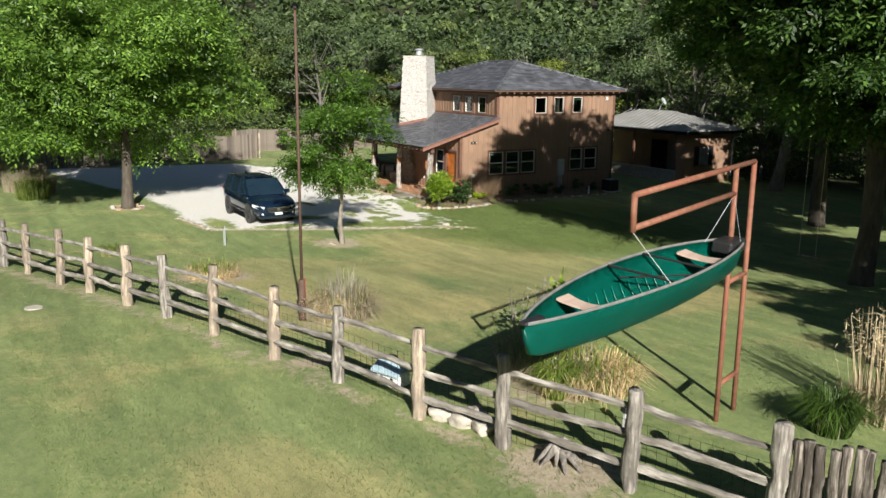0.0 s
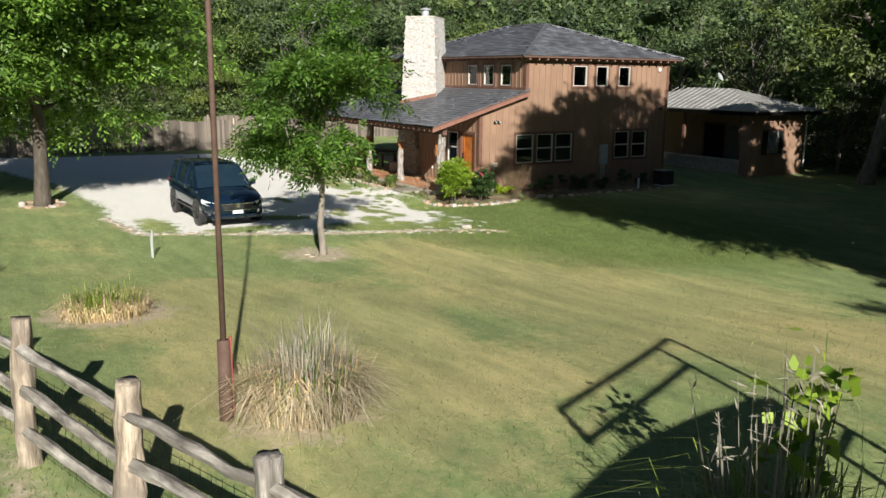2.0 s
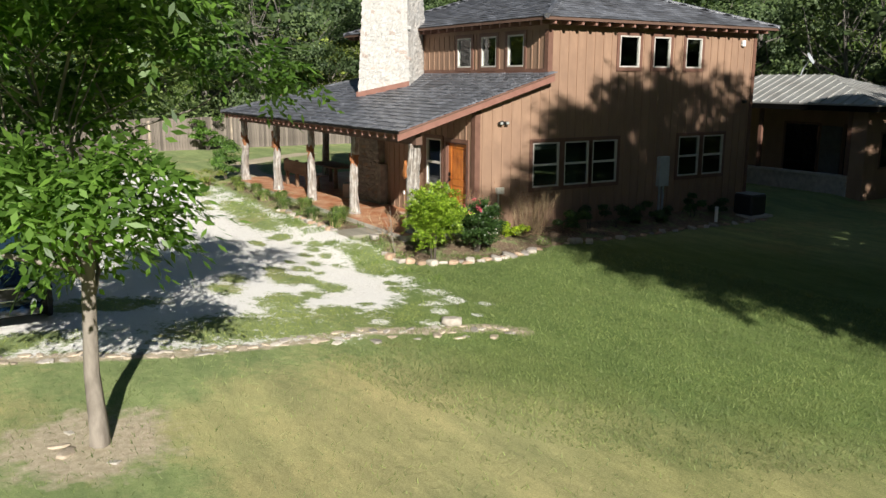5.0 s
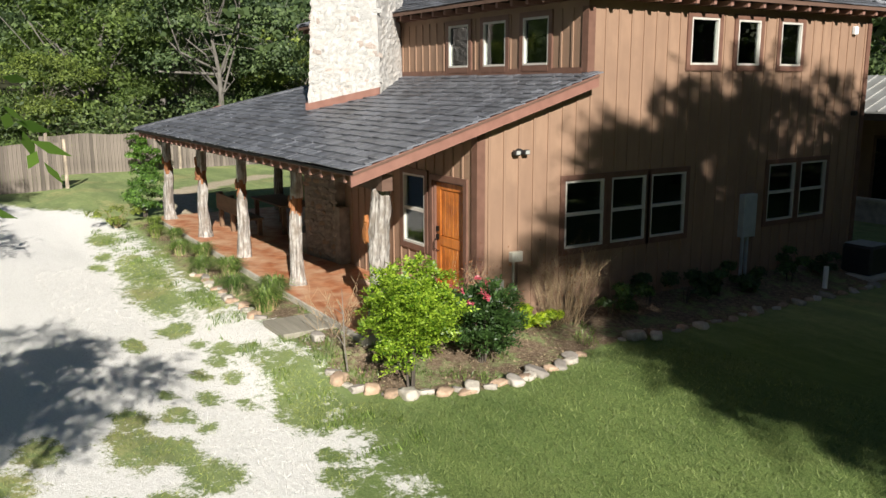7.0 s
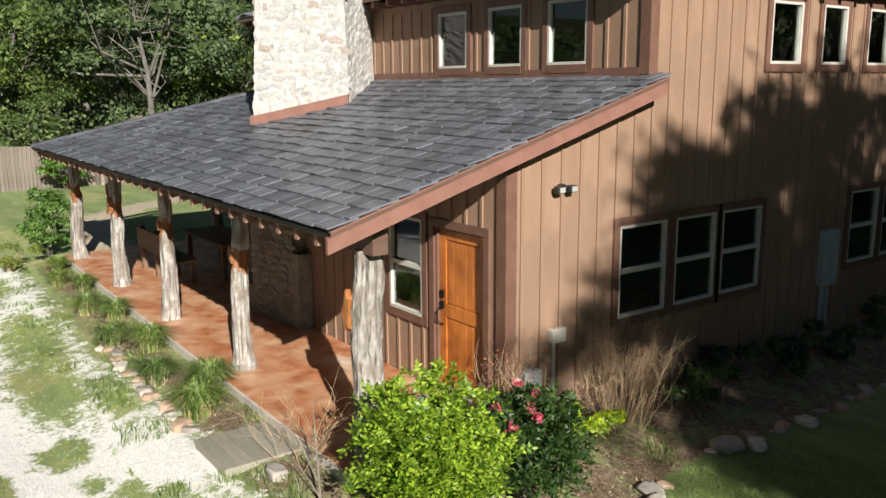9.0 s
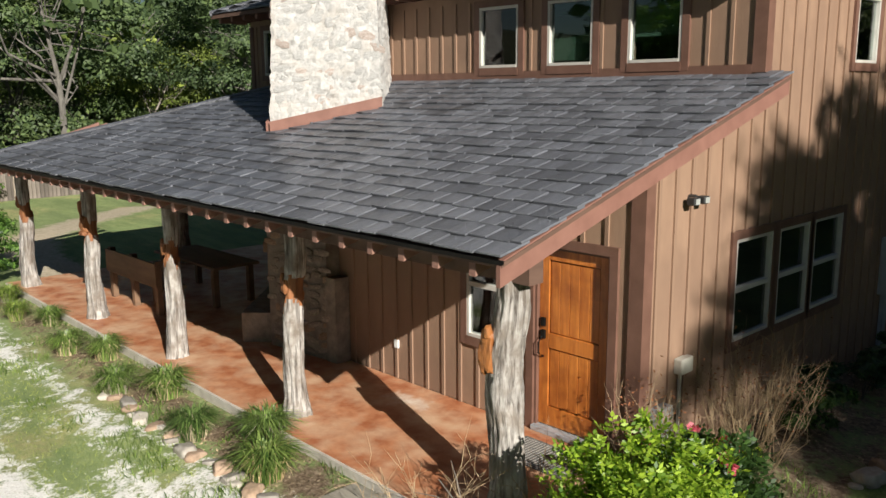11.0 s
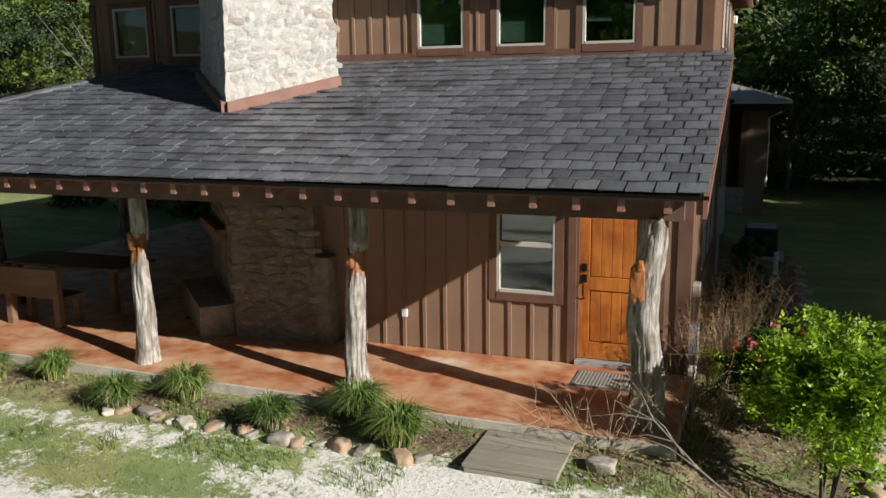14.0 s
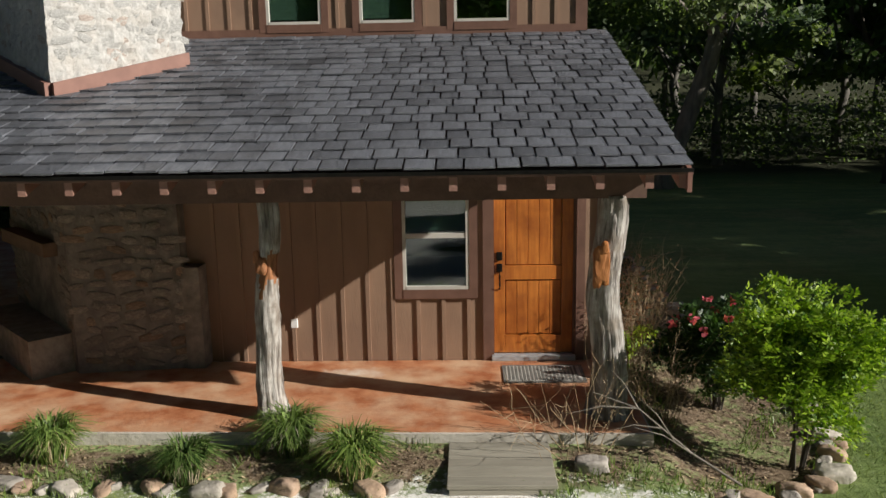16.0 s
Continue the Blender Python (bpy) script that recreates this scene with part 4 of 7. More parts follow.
# rafters
rafter_mesh = bmesh.new()
prism(rafter_mesh, [(EAVE_Y + 0.05, EAVE_Z - 0.19), (EAVE_Y + 0.05, EAVE_Z - 0.055), (YF, roof_z(YF) - 0.07), (YF, roof_z(YF) - 0.21)], "x", -0.036, 0.036)
rafter_mesh = mesh_of(rafter_mesh, "rafter", RAFTER)
for x in [0.235] + [-0.05 - 0.4255 * i for i in range(32)]:
    ob = new("rafter", rafter_mesh)
    ob.parent = house
    ob.location.x = x


def hip_x(y):
    return EAVE_L + (y - EAVE_Y) * 0.905


bm = bmesh.new()
top = [(RAKE, EAVE_Y), (RAKE, YU), (hip_x(YU), YU), (EAVE_L, EAVE_Y)]
va = [bm.verts.new((x, y, roof_z(y) - 0.03)) for x, y in top]
vb = [bm.verts.new((x, y, roof_z(y) - 0.065)) for x, y in top]
bm.faces.new(va), bm.faces.new(vb[::-1])
for i in range(4):
    bm.faces.new((va[i], va[(i + 1) % 4], vb[(i + 1) % 4], vb[i]))
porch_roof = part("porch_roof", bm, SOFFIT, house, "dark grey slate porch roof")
bm = bmesh.new()
side = [(EAVE_L, EAVE_Y), (hip_x(YU), YU), (hip_x(YU), 6.9), (EAVE_L, 6.9)]
va = [bm.verts.new((x, y, EAVE_Z - 0.02 + (x - EAVE_L) * SLOPE / 0.905)) for x, y in side]
vb = [bm.verts.new((v.co.x, v.co.y, v.co.z - 0.04)) for v in va]
bm.faces.new(va[::-1]), bm.faces.new(vb)
for i in range(4):
    bm.faces.new((va[i], va[(i + 1) % 4], vb[(i + 1) % 4], vb[i]))
bmesh.ops.recalc_face_normals(bm, faces=bm.faces)
part("hip_roof_side", bm, SHINGLE_JOINED, porch_roof)
bm = bmesh.new()
prism(bm, [(EAVE_Y - 0.01, EAVE_Z - 0.22), (EAVE_Y - 0.01, EAVE_Z - 0.02), (YU + 0.0, roof_z(YU) - 0.02), (YU + 0.0, roof_z(YU) - 0.22)], "x", RAKE - 0.05, RAKE - 0.01)
part("rake_board", bm, TRIM, porch_roof, "red-brown rake board")
part("drip_edge", boxes(((EAVE_L, EAVE_Y - 0.012, EAVE_Z - 0.045), (RAKE, EAVE_Y + 0.02, EAVE_Z - 0.012))), BLACK_IRON, porch_roof)
bm = bmesh.new()
tube(bm, [(hip_x(y), y, roof_z(y) + 0.005) for y in np.linspace(EAVE_Y, YU, 12)], [0.07] * 12, 6)
part("hip_cap", bm, SHINGLE_JOINED, porch_roof)

# chimney: turned a quarter against the house
CH = [(-6.27, -3.02), (-5.10, -1.86), (-6.73, -0.23), (-7.90, -1.39)]
CHX, CHY = -6.5, -1.63


def chimney_ring(z):
    k = 1.0 - 0.052 * (z - 3.4)
    return [Vector((CHX + (x - CHX) * k, CHY + (y - CHY) * k, z)) for x, y in CH]


bm = bmesh.new()
rows, cols = 64, 26
grid = []
for j in range(rows + 1):
    z = 3.0 + (7.05 - 3.0) * j / rows
    ring = chimney_ring(z)
    line = []
    for s in range(4):
        for c in range(cols):
            p = ring[s].lerp(ring[(s + 1) % 4], c / cols)
            out = (p - Vector((CHX, CHY, z))).normalized()
            cell = noise.voronoi(Vector((p.x * 5.2, p.y * 5.2, p.z * 6.6)))[0]
            n = noise.noise(p * 3.0) * 0.02 + min(0.5, cell[1] - cell[0]) * 0.06 + noise.noise(p * 11.0) * 0.02 - 0.005
            line.append(bm.verts.new(p + out * n))
    grid.append(line)
for a, b in zip(grid, grid[1:]):
    for k in range(4 * cols):
        bm.faces.new((a[k], a[(k + 1) % (4 * cols)], b[(k + 1) % (4 * cols)], b[k]))
bm.faces.new(grid[-1])
chimney = part("chimney", bm, MORTAR, house, "whitewashed rubble stone chimney")
bm = bmesh.new()
ring = chimney_ring(7.05)
prism(bm, [((p.x - CHX) * 1.02 + CHX, (p.y - CHY) * 1.02 + CHY) for p in ring], "z", 7.03, 7.09)
part("coping", bm, CONCRETE, chimney)
bm = bmesh.new()
tube(bm, [(CHX, CHY, 7.14), (CHX, CHY, 7.42)], [0.17, 0.17], 14)
tube(bm, [(CHX, CHY, 7.42), (CHX, CHY, 7.46), (CHX, CHY, 7.52)], [0.26, 0.26, 0.08], 14)
part("flue_cap", bm, GALV, chimney, "galvanised flue cap")
bm = bmesh.new()
for s in (0, 3):
    a, b = Vector((*CH[s], 0)), Vector((*CH[(s + 1) % 4], 0))
    nrm = Vector((b.y - a.y, -(b.x - a.x), 0)).normalized() * 0.075
    q = [bm.verts.new((p.x + o.x, p.y + o.y, roof_z(min(p.y, YU)) + dz)) for dz in (0.0, 0.16) for o in (nrm, nrm * -1) for p in (a, b)]
    for f in ((0, 1, 5, 4), (2, 3, 7, 6), (4, 5, 7, 6), (0, 2, 6, 4), (1, 3, 7, 5)):
        bm.faces.new([q[i] for i in f])
bmesh.ops.recalc_face_normals(bm, faces=bm.faces)
part("flashing", bm, TRIM, chimney, "red-brown chimney flashing")

# upper hip roof
EX0, EX1, EY0, EY1, EZ, RZ = -11.6, 0.46, -1.0, 8.1, 5.27, 6.85
half = (EY1 - EY0) / 2


def hip_roof(bm, thick):
    a = [(EX0, EY0, EZ), (EX1, EY0, EZ), (EX1, EY1, EZ), (EX0, EY1, EZ)]
    r = [(EX0 + half, EY0 + half, RZ), (EX1 - half, EY0 + half, RZ)]
    v = [bm.verts.new(p) for p in a + r]
    w = [bm.verts.new((x, y, z - thick)) for x, y, z in a + r]
    for f in ((0, 1, 5, 4), (1, 2, 5), (2, 3, 4, 5), (3, 0, 4)):
        bm.faces.new([v[i] for i in f])
        bm.faces.new([w[i] for i in f[::-1]])
    for i in range(4):
        bm.faces.new((v[i], w[i], w[(i + 1) % 4], v[(i + 1) % 4]))


bm = bmesh.new()
hip_roof(bm, 0.07)
upper_roof = part("upper_roof", bm, SOFFIT, house, "dark grey hipped upper roof")
tail = mesh_of(boxes(((-0.035, -0.62, -0.10), (0.035, 0.0, 0.0)), bevel=0.004), "rafter_tail", RAFTER)
for i in range(26):
    ob = new("rafter_tail", tail)
    ob.parent = upper_roof
    ob.location = (EX1 - 0.3 - i * 0.46, EY0 + 0.68, EZ - 0.065)
for i in range(19):
    ob = new("rafter_tail", tail)
    ob.parent = upper_roof
    ob.matrix_basis = pose(EX1 - 0.68, EY0 + 0.35 + i * 0.46, EZ - 0.065, 0, 0, 90)


def course_field(rows, z_at, x0_at, x1_at, to_world, exposure, width, rng, keep=lambda x, t: True):
    """Boxes for overlapping courses, as corner arrays."""
    out = []
    for r in range(rows):
        t = r * exposure
        x, first = x0_at(t), r % 2 == 1
        while x > x1_at(t):
            w = width * (0.5 if first else rng.uniform(0.82, 1.18))
            first = False
            if keep(x, t):
                out.append((x, w, t, rng.uniform(0.0, 0.012), rng.uniform(-0.014, 0.014)))
            x -= w
    return out


SLEN = math.hypot(1, SLOPE)
rng = np.random.default_rng(4)
tile = bmesh.new()
box(tile, (-0.5, 0.0, -0.012), (0.5, 0.34, 0.008), 0.003)
tile = mesh_of(tile, "shingle", SHINGLE)
pitch = math.atan(SLOPE)
EXPO = 4.86 / 20
tilt = math.atan2(0.034, EXPO)
field = course_field(20, None, lambda t: RAKE, lambda t: hip_x(EAVE_Y + t / SLEN) - 0.05, None, EXPO, 0.243, rng)


def in_chimney(x, y):
    return inside_by(CH, x, y) > 0.12


class Joined:
    """Gathers eight-cornered pieces into one mesh."""

    def __init__(self):
        self.v, self.f = [], []

    def add(self, m, a, b):
        n = len(self.v)
        for z in (a[2], b[2]):
            for x, y in ((a[0], a[1]), (b[0], a[1]), (b[0], b[1]), (a[0], b[1])):
                self.v.append(tuple(m @ Vector((x, y, z))))
        for q in ((3, 2, 1, 0), (4, 5, 6, 7), (0, 1, 5, 4), (1, 2, 6, 5), (2, 3, 7, 6), (3, 0, 4, 7)):
            self.f.append(tuple(n + i for i in q))

    def mesh(self, name, mat):
        me = bpy.data.meshes.new(name)
        me.from_pydata(self.v, [], self.f)
        me.materials.append(mat)
        return me


far_tiles, near_tiles = Joined(), []
for x, w, t, lift, slip in field:
    y = EAVE_Y - 0.02 + (t + slip) / SLEN
    if in_chimney(x - w / 2, y + 0.1):
        continue
    w2 = min(w, x - hip_x(y) + 0.1)
    if x - w2 / 2 > RAKE:
        continue
    m = Matrix.Translation((x - w2 / 2, y, roof_z(y) + 0.022 + lift)) @ Euler((pitch - 0.085, 0, rng.uniform(-0.008, 0.008))).to_matrix().to_4x4()
    if x > -3.35:
        near_tiles.append((m, w2))
    else:
        far_tiles.add(m, (-w2 / 2 + 0.010, 0, -0.012), (w2 / 2 - 0.010, 0.34, 0.008))
part("shingle_field", far_tiles.mesh("shingle_field", SHINGLE_JOINED), None, porch_roof)["kind"] = "stuff"

# upper roof courses, joined
up = Joined()
up_slope = (RZ - EZ) / half
up_len = half * math.hypot(1, up_slope)
for face in range(4):
    along = (EX1 - EX0) if face % 2 == 0 else (EY1 - EY0)
    turn = Matrix.Rotation(radians(90 * face), 4, "Z")
    origin = [(EX0, EY0), (EX1, EY0), (EX1, EY1), (EX0, EY1)][face]
    for r in range(int(up_len / 0.25)):
        t = r * 0.25
        inset = t / math.hypot(1, up_slope)
        x = inset + (0.12 if r % 2 else 0)
        while x < along - inset:
            w = 0.36 * rng.uniform(0.85, 1.15)
            w = min(w, along - inset - x)
            if w > 0.05:
                m = Matrix.Translation((*origin, EZ + 0.03)) @ turn @ Matrix.Translation((x, inset, inset * up_slope + rng.uniform(0, 0.01))) @ Euler((math.atan(up_slope) - 0.09, 0, 0)).to_matrix().to_4x4()
                up.add(m, (0.003, -0.02, -0.009), (w - 0.003, 0.32, 0.009))
            x += w
part("shingle_field", up.mesh("shingle_field", SHINGLE_JOINED), None, upper_roof)["kind"] = "stuff"
bm = bmesh.new()
for a, b in (((EX1, EY0, EZ), (EX1 - half, EY0 + half, RZ)), ((EX1, EY1, EZ), (EX1 - half, EY0 + half, RZ)), ((EX0, EY0, EZ), (EX0 + half, EY0 + half, RZ)), ((EX0 + half, EY0 + half, RZ), (EX1 - half, EY0 + half, RZ))):
    tube(bm, [Vector(a) + Vector((0, 0, 0.02)), Vector(b) + Vector((0, 0, 0.02))], [0.075, 0.075], 6)
part("hip_cap", bm, SHINGLE_JOINED, upper_roof)

# fireplace under the porch
bm = bmesh.new()
FP = [(-4.96, YF + 0.02), (-4.96, -3.05), (-6.20, -3.22), (-7.75, -1.55), (-7.7, -0.6), (-5.6, -0.8)]
prism(bm, FP, "z", PZ - 0.01, 2.75)
prism(bm, [(-4.74, YF - 0.01), (-4.76, -3.06), (-4.96, -3.08), (-4.96, YF - 0.01)], "z", PZ - 0.01, 1.18)
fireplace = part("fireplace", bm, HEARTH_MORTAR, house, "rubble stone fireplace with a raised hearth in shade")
nrm = Vector((-0.7107, -0.7035, 0))
mid = Vector((-6.95, -2.36, 0))
along = Vector((-0.703, 0.711, 0))
# Thin black slab stands for the dark depth of the firebox.
bm = bmesh.new()
for a, b, z0, z1, d0, d1 in ((-0.45, 0.45, 0.45, 1.2, -0.05, 0.012),):
    q = [mid + along * u + nrm * d + Vector((0, 0, z)) for z in (z0, z1) for d in (d0, d1) for u in (a, b)]
    vs = [bm.verts.new(p) for p in q]
    for f in ((0, 1, 3, 2), (4, 5, 7, 6), (2, 3, 7, 6), (0, 2, 6, 4), (1, 3, 7, 5), (0, 1, 5, 4)):
        bm.faces.new([vs[i] for i in f])
bmesh.ops.recalc_face_normals(bm, faces=bm.faces)
part("firebox", bm, OPENING_BLACK, fireplace, "flat black slab in place of the dark firebox opening")
for z0, z1, d1, a, b, mt, nm in ((PZ - 0.01, 0.42, 0.55, -1.0, 1.0, HEARTH_STONE, "hearth"), (1.32, 1.48, 0.22, -0.8, 0.8, BENCH_WOOD, "mantel")):
    bm = bmesh.new()
    vs = [bm.verts.new(mid + along * u + nrm * d + Vector((0, 0, z))) for z in (z0, z1) for d in (0.0, d1) for u in (a, b)]
    for f in ((0, 1, 3, 2), (4, 5, 7, 6), (2, 3, 7, 6), (0, 2, 6, 4), (1, 3, 7, 5), (0, 1, 5, 4)):
        bm.faces.new([vs[i] for i in f])
    bmesh.ops.recalc_face_normals(bm, faces=bm.faces)
    part(nm, bm, mt, fireplace)

# ---- trees and plants ----


def crown_centres(rng, n, height, radius, base, lumps=2.1, flat=False):
    """Places for leaf clumps in an uneven crown with gaps."""
    out = []
    cz, hz = (height + base) / 2, (height - base) / 2
    while len(out) < n:
        d = rng.normal(size=3)
        d /= np.linalg.norm(d)
        lump = 0.78 + 0.62 * noise.noise(Vector(d * lumps) + Vector((radius * 3, height, base)))
        if flat:
            d /= (math.hypot(d[0], d[1]) ** 4 + d[2] ** 4) ** 0.25
            lump = 0.90 + 0.28 * (lump - 0.78) / 0.62
        k = lump * rng.uniform(0.25, 1.0) ** (0.26 if flat else 0.38)
        p = np.array((d[0] * radius * k, d[1] * radius * k, cz + d[2] * hz * k))
        if flat:
            taper = 0.65 + 0.35 * min(1.0, max(0.0, (p[2] - base) / (0.6 * (height - base))))
            p[:2] *= taper
        if p[2] < base + 0.15 * hz * rng.uniform(0, 1):
            p[2] = base + rng.uniform(0, 0.3) * hz
        out.append(p)
    return np.array(out)


def bough_centres(rng, n, height, radius, base, lumps=2.1, each=8, flat=False, size=0.27):
    """Clump places gathered on rounded boughs with dark gaps between; also each clump's way out of its bough."""
    boughs = crown_centres(rng, max(6, n // each), height, radius * (0.93 if flat else 0.86), base, lumps, flat)
    rb = radius * size * rng.uniform(0.7, 1.35, (len(boughs), 1))
    pts = np.repeat(boughs, each, axis=0)
    d = rng.normal(size=pts.shape)
    d /= np.linalg.norm(d, axis=1, keepdims=True)
    d[:, 2] = np.abs(d[:, 2]) * 0.9 - 0.18
    mid = np.array((0, 0, (height + base) / 2))
    d += (pts - mid) / radius * 0.55
    return pts + d * np.repeat(rb, each, axis=0) * np.array((1.0, 1.0, 0.62)), d


def spray_quads(rng, centres, out, reach, leaf, count=7, sag=0.35):
    """Feathered sprays: leaflets in two rows along a sagging twig, each twig pointing out of its clump."""
    n = len(centres)
    d = out / (np.linalg.norm(out, axis=1, keepdims=True) + 1e-6) + rng.normal(size=(n, 3)) * 0.55
    d[:, 2] -= sag * rng.uniform(0.2, 1.4, n)
    d /= np.linalg.norm(d, axis=1, keepdims=True) + 1e-9
    up = np.array((0, 0, 1.0)) + rng.normal(size=(n, 3)) * 0.45 + out * 0.25
    side = np.cross(d, up)
    side /= np.linalg.norm(side, axis=1, keepdims=True) + 1e-9
    nr = np.cross(side, d)
    ln = reach * rng.uniform(0.6, 1.25, (n, 1))
    quads = []
    for k in range(count):
        f = 0.12 + 0.88 * k / (count - 1)
        sgn = 0.0 if k == count - 1 else (-1.0 if k % 2 else 1.0)
        root = centres + d * ln * (f - 0.3) - np.array((0, 0, 1.0)) * ln * 0.30 * f * f
        way = d * (0.55 if sgn else 1.0) + side * sgn * 0.85 - np.array((0, 0, 0.22)) + rng.normal(size=(n, 3)) * 0.16
        way /= np.linalg.norm(way, axis=1, keepdims=True)
        across = np.cross(way, nr + rng.normal(size=(n, 3)) * 0.25)
        across /= np.linalg.norm(across, axis=1, keepdims=True) + 1e-9
        l = leaf[0] * rng.uniform(0.75, 1.2, (n, 1)) * (1.15 - 0.5 * abs(f - 0.6))
        w = leaf[1] * rng.uniform(0.8, 1.2, (n, 1))
        quads.append(np.stack([root, root + way * l * 0.45 + across * w * 0.5, root + way * l, root + way * l * 0.45 - across * w * 0.5], axis=1))
    return np.concatenate(quads)


def tree_parts(seed, height, radius, base, trunk_r, clumps, per, leaf, bark, leafs, lean=(0, 0), spread=0.42, limbs=7, trunk_z=-0.3, boughs=False, inner=0, flat=False, spray=0.0, shift=(0, 0), size=0.27, each=8, lobes=()):
    """Trunk mesh and crown mesh for one tree standing at the origin."""
    rng = np.random.default_rng(seed)
    if boughs:
        centres, face = bough_centres(rng, clumps, height, radius, base, each=each, flat=flat, size=size)
    else:
        centres = crown_centres(rng, clumps, height, radius, base, flat=flat)
        face = (centres - np.array((0, 0, (height + base) / 2))) / radius
    centres = centres + np.array((shift[0], shift[1], 0.0))
    for lx, ly, lz, lr in lobes:
        d = rng.normal(size=(int(26 * lr), 3))
        d /= np.linalg.norm(d, axis=1, keepdims=True)
        centres = np.concatenate([centres, np.array((lx, ly, lz)) + d * lr * rng.uniform(0.3, 1.0, (len(d), 1))])
        face = np.concatenate([face, d])
    bm = bmesh.new()
    fork = base + (height - base) * 0.22
    top = Vector((lean[0], lean[1], fork))
    pts = [Vector((0, 0, trunk_z)), Vector((0, 0, 0.15)), top * 0.33 + Vector((rng.normal() * 0.06, rng.normal() * 0.06, 0)), top * 0.7 + Vector((rng.normal() * 0.1, rng.normal() * 0.1, 0)), top, top + Vector((lean[0] * 0.5 + rng.normal() * 0.09 * height, lean[1] * 0.5 + rng.normal() * 0.09 * height, (height - fork) * 0.42))]
    tube(bm, pts, [trunk_r * 1.5, trunk_r * 1.1, trunk_r * 0.92, trunk_r * 0.82, trunk_r * 0.66, trunk_r * 0.15], 10, 0.25, seed)
    order = rng.permutation(len(centres))[:limbs * 3]
    for i, k in enumerate(order):
        c = Vector(centres[k])
        main = i < limbs
        start = top.lerp(pts[-1], 0.0 if main else rng.uniform(0.1, 0.8)) - Vector((0, 0, (fork - base) * rng.uniform(0, 0.7) if main else 0))
        m1 = start.lerp(c, 0.45) + Vector((rng.normal() * 0.12, rng.normal() * 0.12, -0.02)) * radius * (0.4 if not boughs else 0.9)
        r = trunk_r * (0.42 if main else 0.18)
        tube(bm, [start, m1, start.lerp(c, 0.95)], [r, r * 0.6, r * 0.15], 6, 0.2, seed + i, caps=False)
    per_c = rng.integers(int(per * 0.6), int(per * 1.4) + 1, len(centres))
    pts = np.repeat(centres, per_c, axis=0)
    off = rng.normal(size=pts.shape) * np.array((spread, spread, spread * 0.55))
    way = off / spread * (0.6 if boughs else 1.0) + np.repeat(face, per_c, axis=0) * 1.5
    if spray:
        leaves = spray_quads(rng, pts + off, way, spray, leaf)
    else:
        leaves = leaf_quads(rng, pts + off, leaf[0], leaf[1], 0.3, way)
    if inner:
        deep = bough_centres(rng, inner, height - 0.7, radius * 0.88, base + 0.6, each=14, flat=flat, size=0.12)[0] + np.array((shift[0], shift[1], 0.0))
        leaves = np.concatenate([leaves, leaf_quads(rng, deep, leaf[0] * 2.0, leaf[1] * 2.4, 0.1)])
    return mesh_of(bm, "trunk", bark, True), quads_mesh("crown", leaves, leafs)


def plant_tree(name, label, category, place, meshes, turn=0.0, size=1.0, group=""):
    t = thing(name, label, category, place, turn, group)
    t.scale = (size, size, size)
    part("trunk", meshes[0], None, t)
    part("crown", meshes[1], None, t)
    return t


def on_ground(x, y, dz=0.0):
    return (x, y, ground_z(x, y) + dz)


# the pecan over the drive and the young one by the lawn
plant_tree("tree", "spreading green shade tree beside the gravel drive", "tree", on_ground(-3.45, -18.7), tree_parts(21, 10.6, 6.6, 2.2, 0.25, 900, 19, (0.21, 0.085), BARK, LEAF_PECAN, spread=0.34, boughs=True, spray=0.55, inner=6000, size=0.22, shift=(-0.3, -0.5)))
plant_tree("tree", "young pale-trunked tree in a stone ring on the lawn", "tree", on_ground(8.54, -13.34), tree_parts(22, 6.2, 2.45, 1.2, 0.095, 190, 15, (0.155, 0.058), BARK_PALE, LEAF_YOUNG, lean=(-0.05, 0.05), spread=0.24, limbs=8, boughs=True, spray=0.42, shift=(-0.15, -0.28), size=0.20, each=7))
plant_tree("tree", "dense green tree at the far side of the drive", "tree", on_ground(-13.5, -24.6), tree_parts(23, 8.8, 5.0, 2.0, 0.28, 240, 20, (0.26, 0.11), BARK, LEAF_PECAN, spread=0.40, boughs=True, spray=0.6, inner=1200))

# shade oaks east of the house; all but a few unseen, added for shade
# Lobes fill the crown out where its shadow on the gable needs them.
oak = tree_parts(31, 12.75, 6.95, 4.7, 0.33, 1300, 22, (0.20, 0.085), BARK, LEAF_SHADE, spread=0.34, limbs=9, inner=12500, lobes=((-5.0, -3.6, 10.4, 1.1), (-4.2, -4.1, 10.8, 1.0), (-4.6, -3.2, 10.5, 1.1)), flat=True, boughs=True, spray=0.5, size=0.135, each=9)
oak2 = tree_parts(32, 13.0, 6.6, 3.6, 0.40, 240, 44, (0.40, 0.19), BARK, LEAF_SHADE, spread=0.40, limbs=9, inner=1500, boughs=True, size=0.15)
SHADE = [(21.7, -1.6, oak, 0, 1.0), (38.5, -5.2, oak2, 60, 1.05), (26.5, 6.8, oak2, 150, 1.06), (37.5, -10.6, oak2, 25, 0.63), (33.0, 10.0, oak2, 200, 1.0), (13.6, 7.6, oak2, 250, 0.84), (13.0, 16.5, oak2, 20, 0.9), (24.0, 13.0, oak2, 310, 1.0), (40.0, 15.0, oak2, 120, 1.0), (18.0, 22.5, oak2, 75, 0.9)]
for x, y, meshes, turn, size in SHADE:
    plant_tree("tree", "large broad-crowned live oak, most of the group added unseen for shade", "tree", on_ground(x, y), meshes, turn, size, "shade oaks")

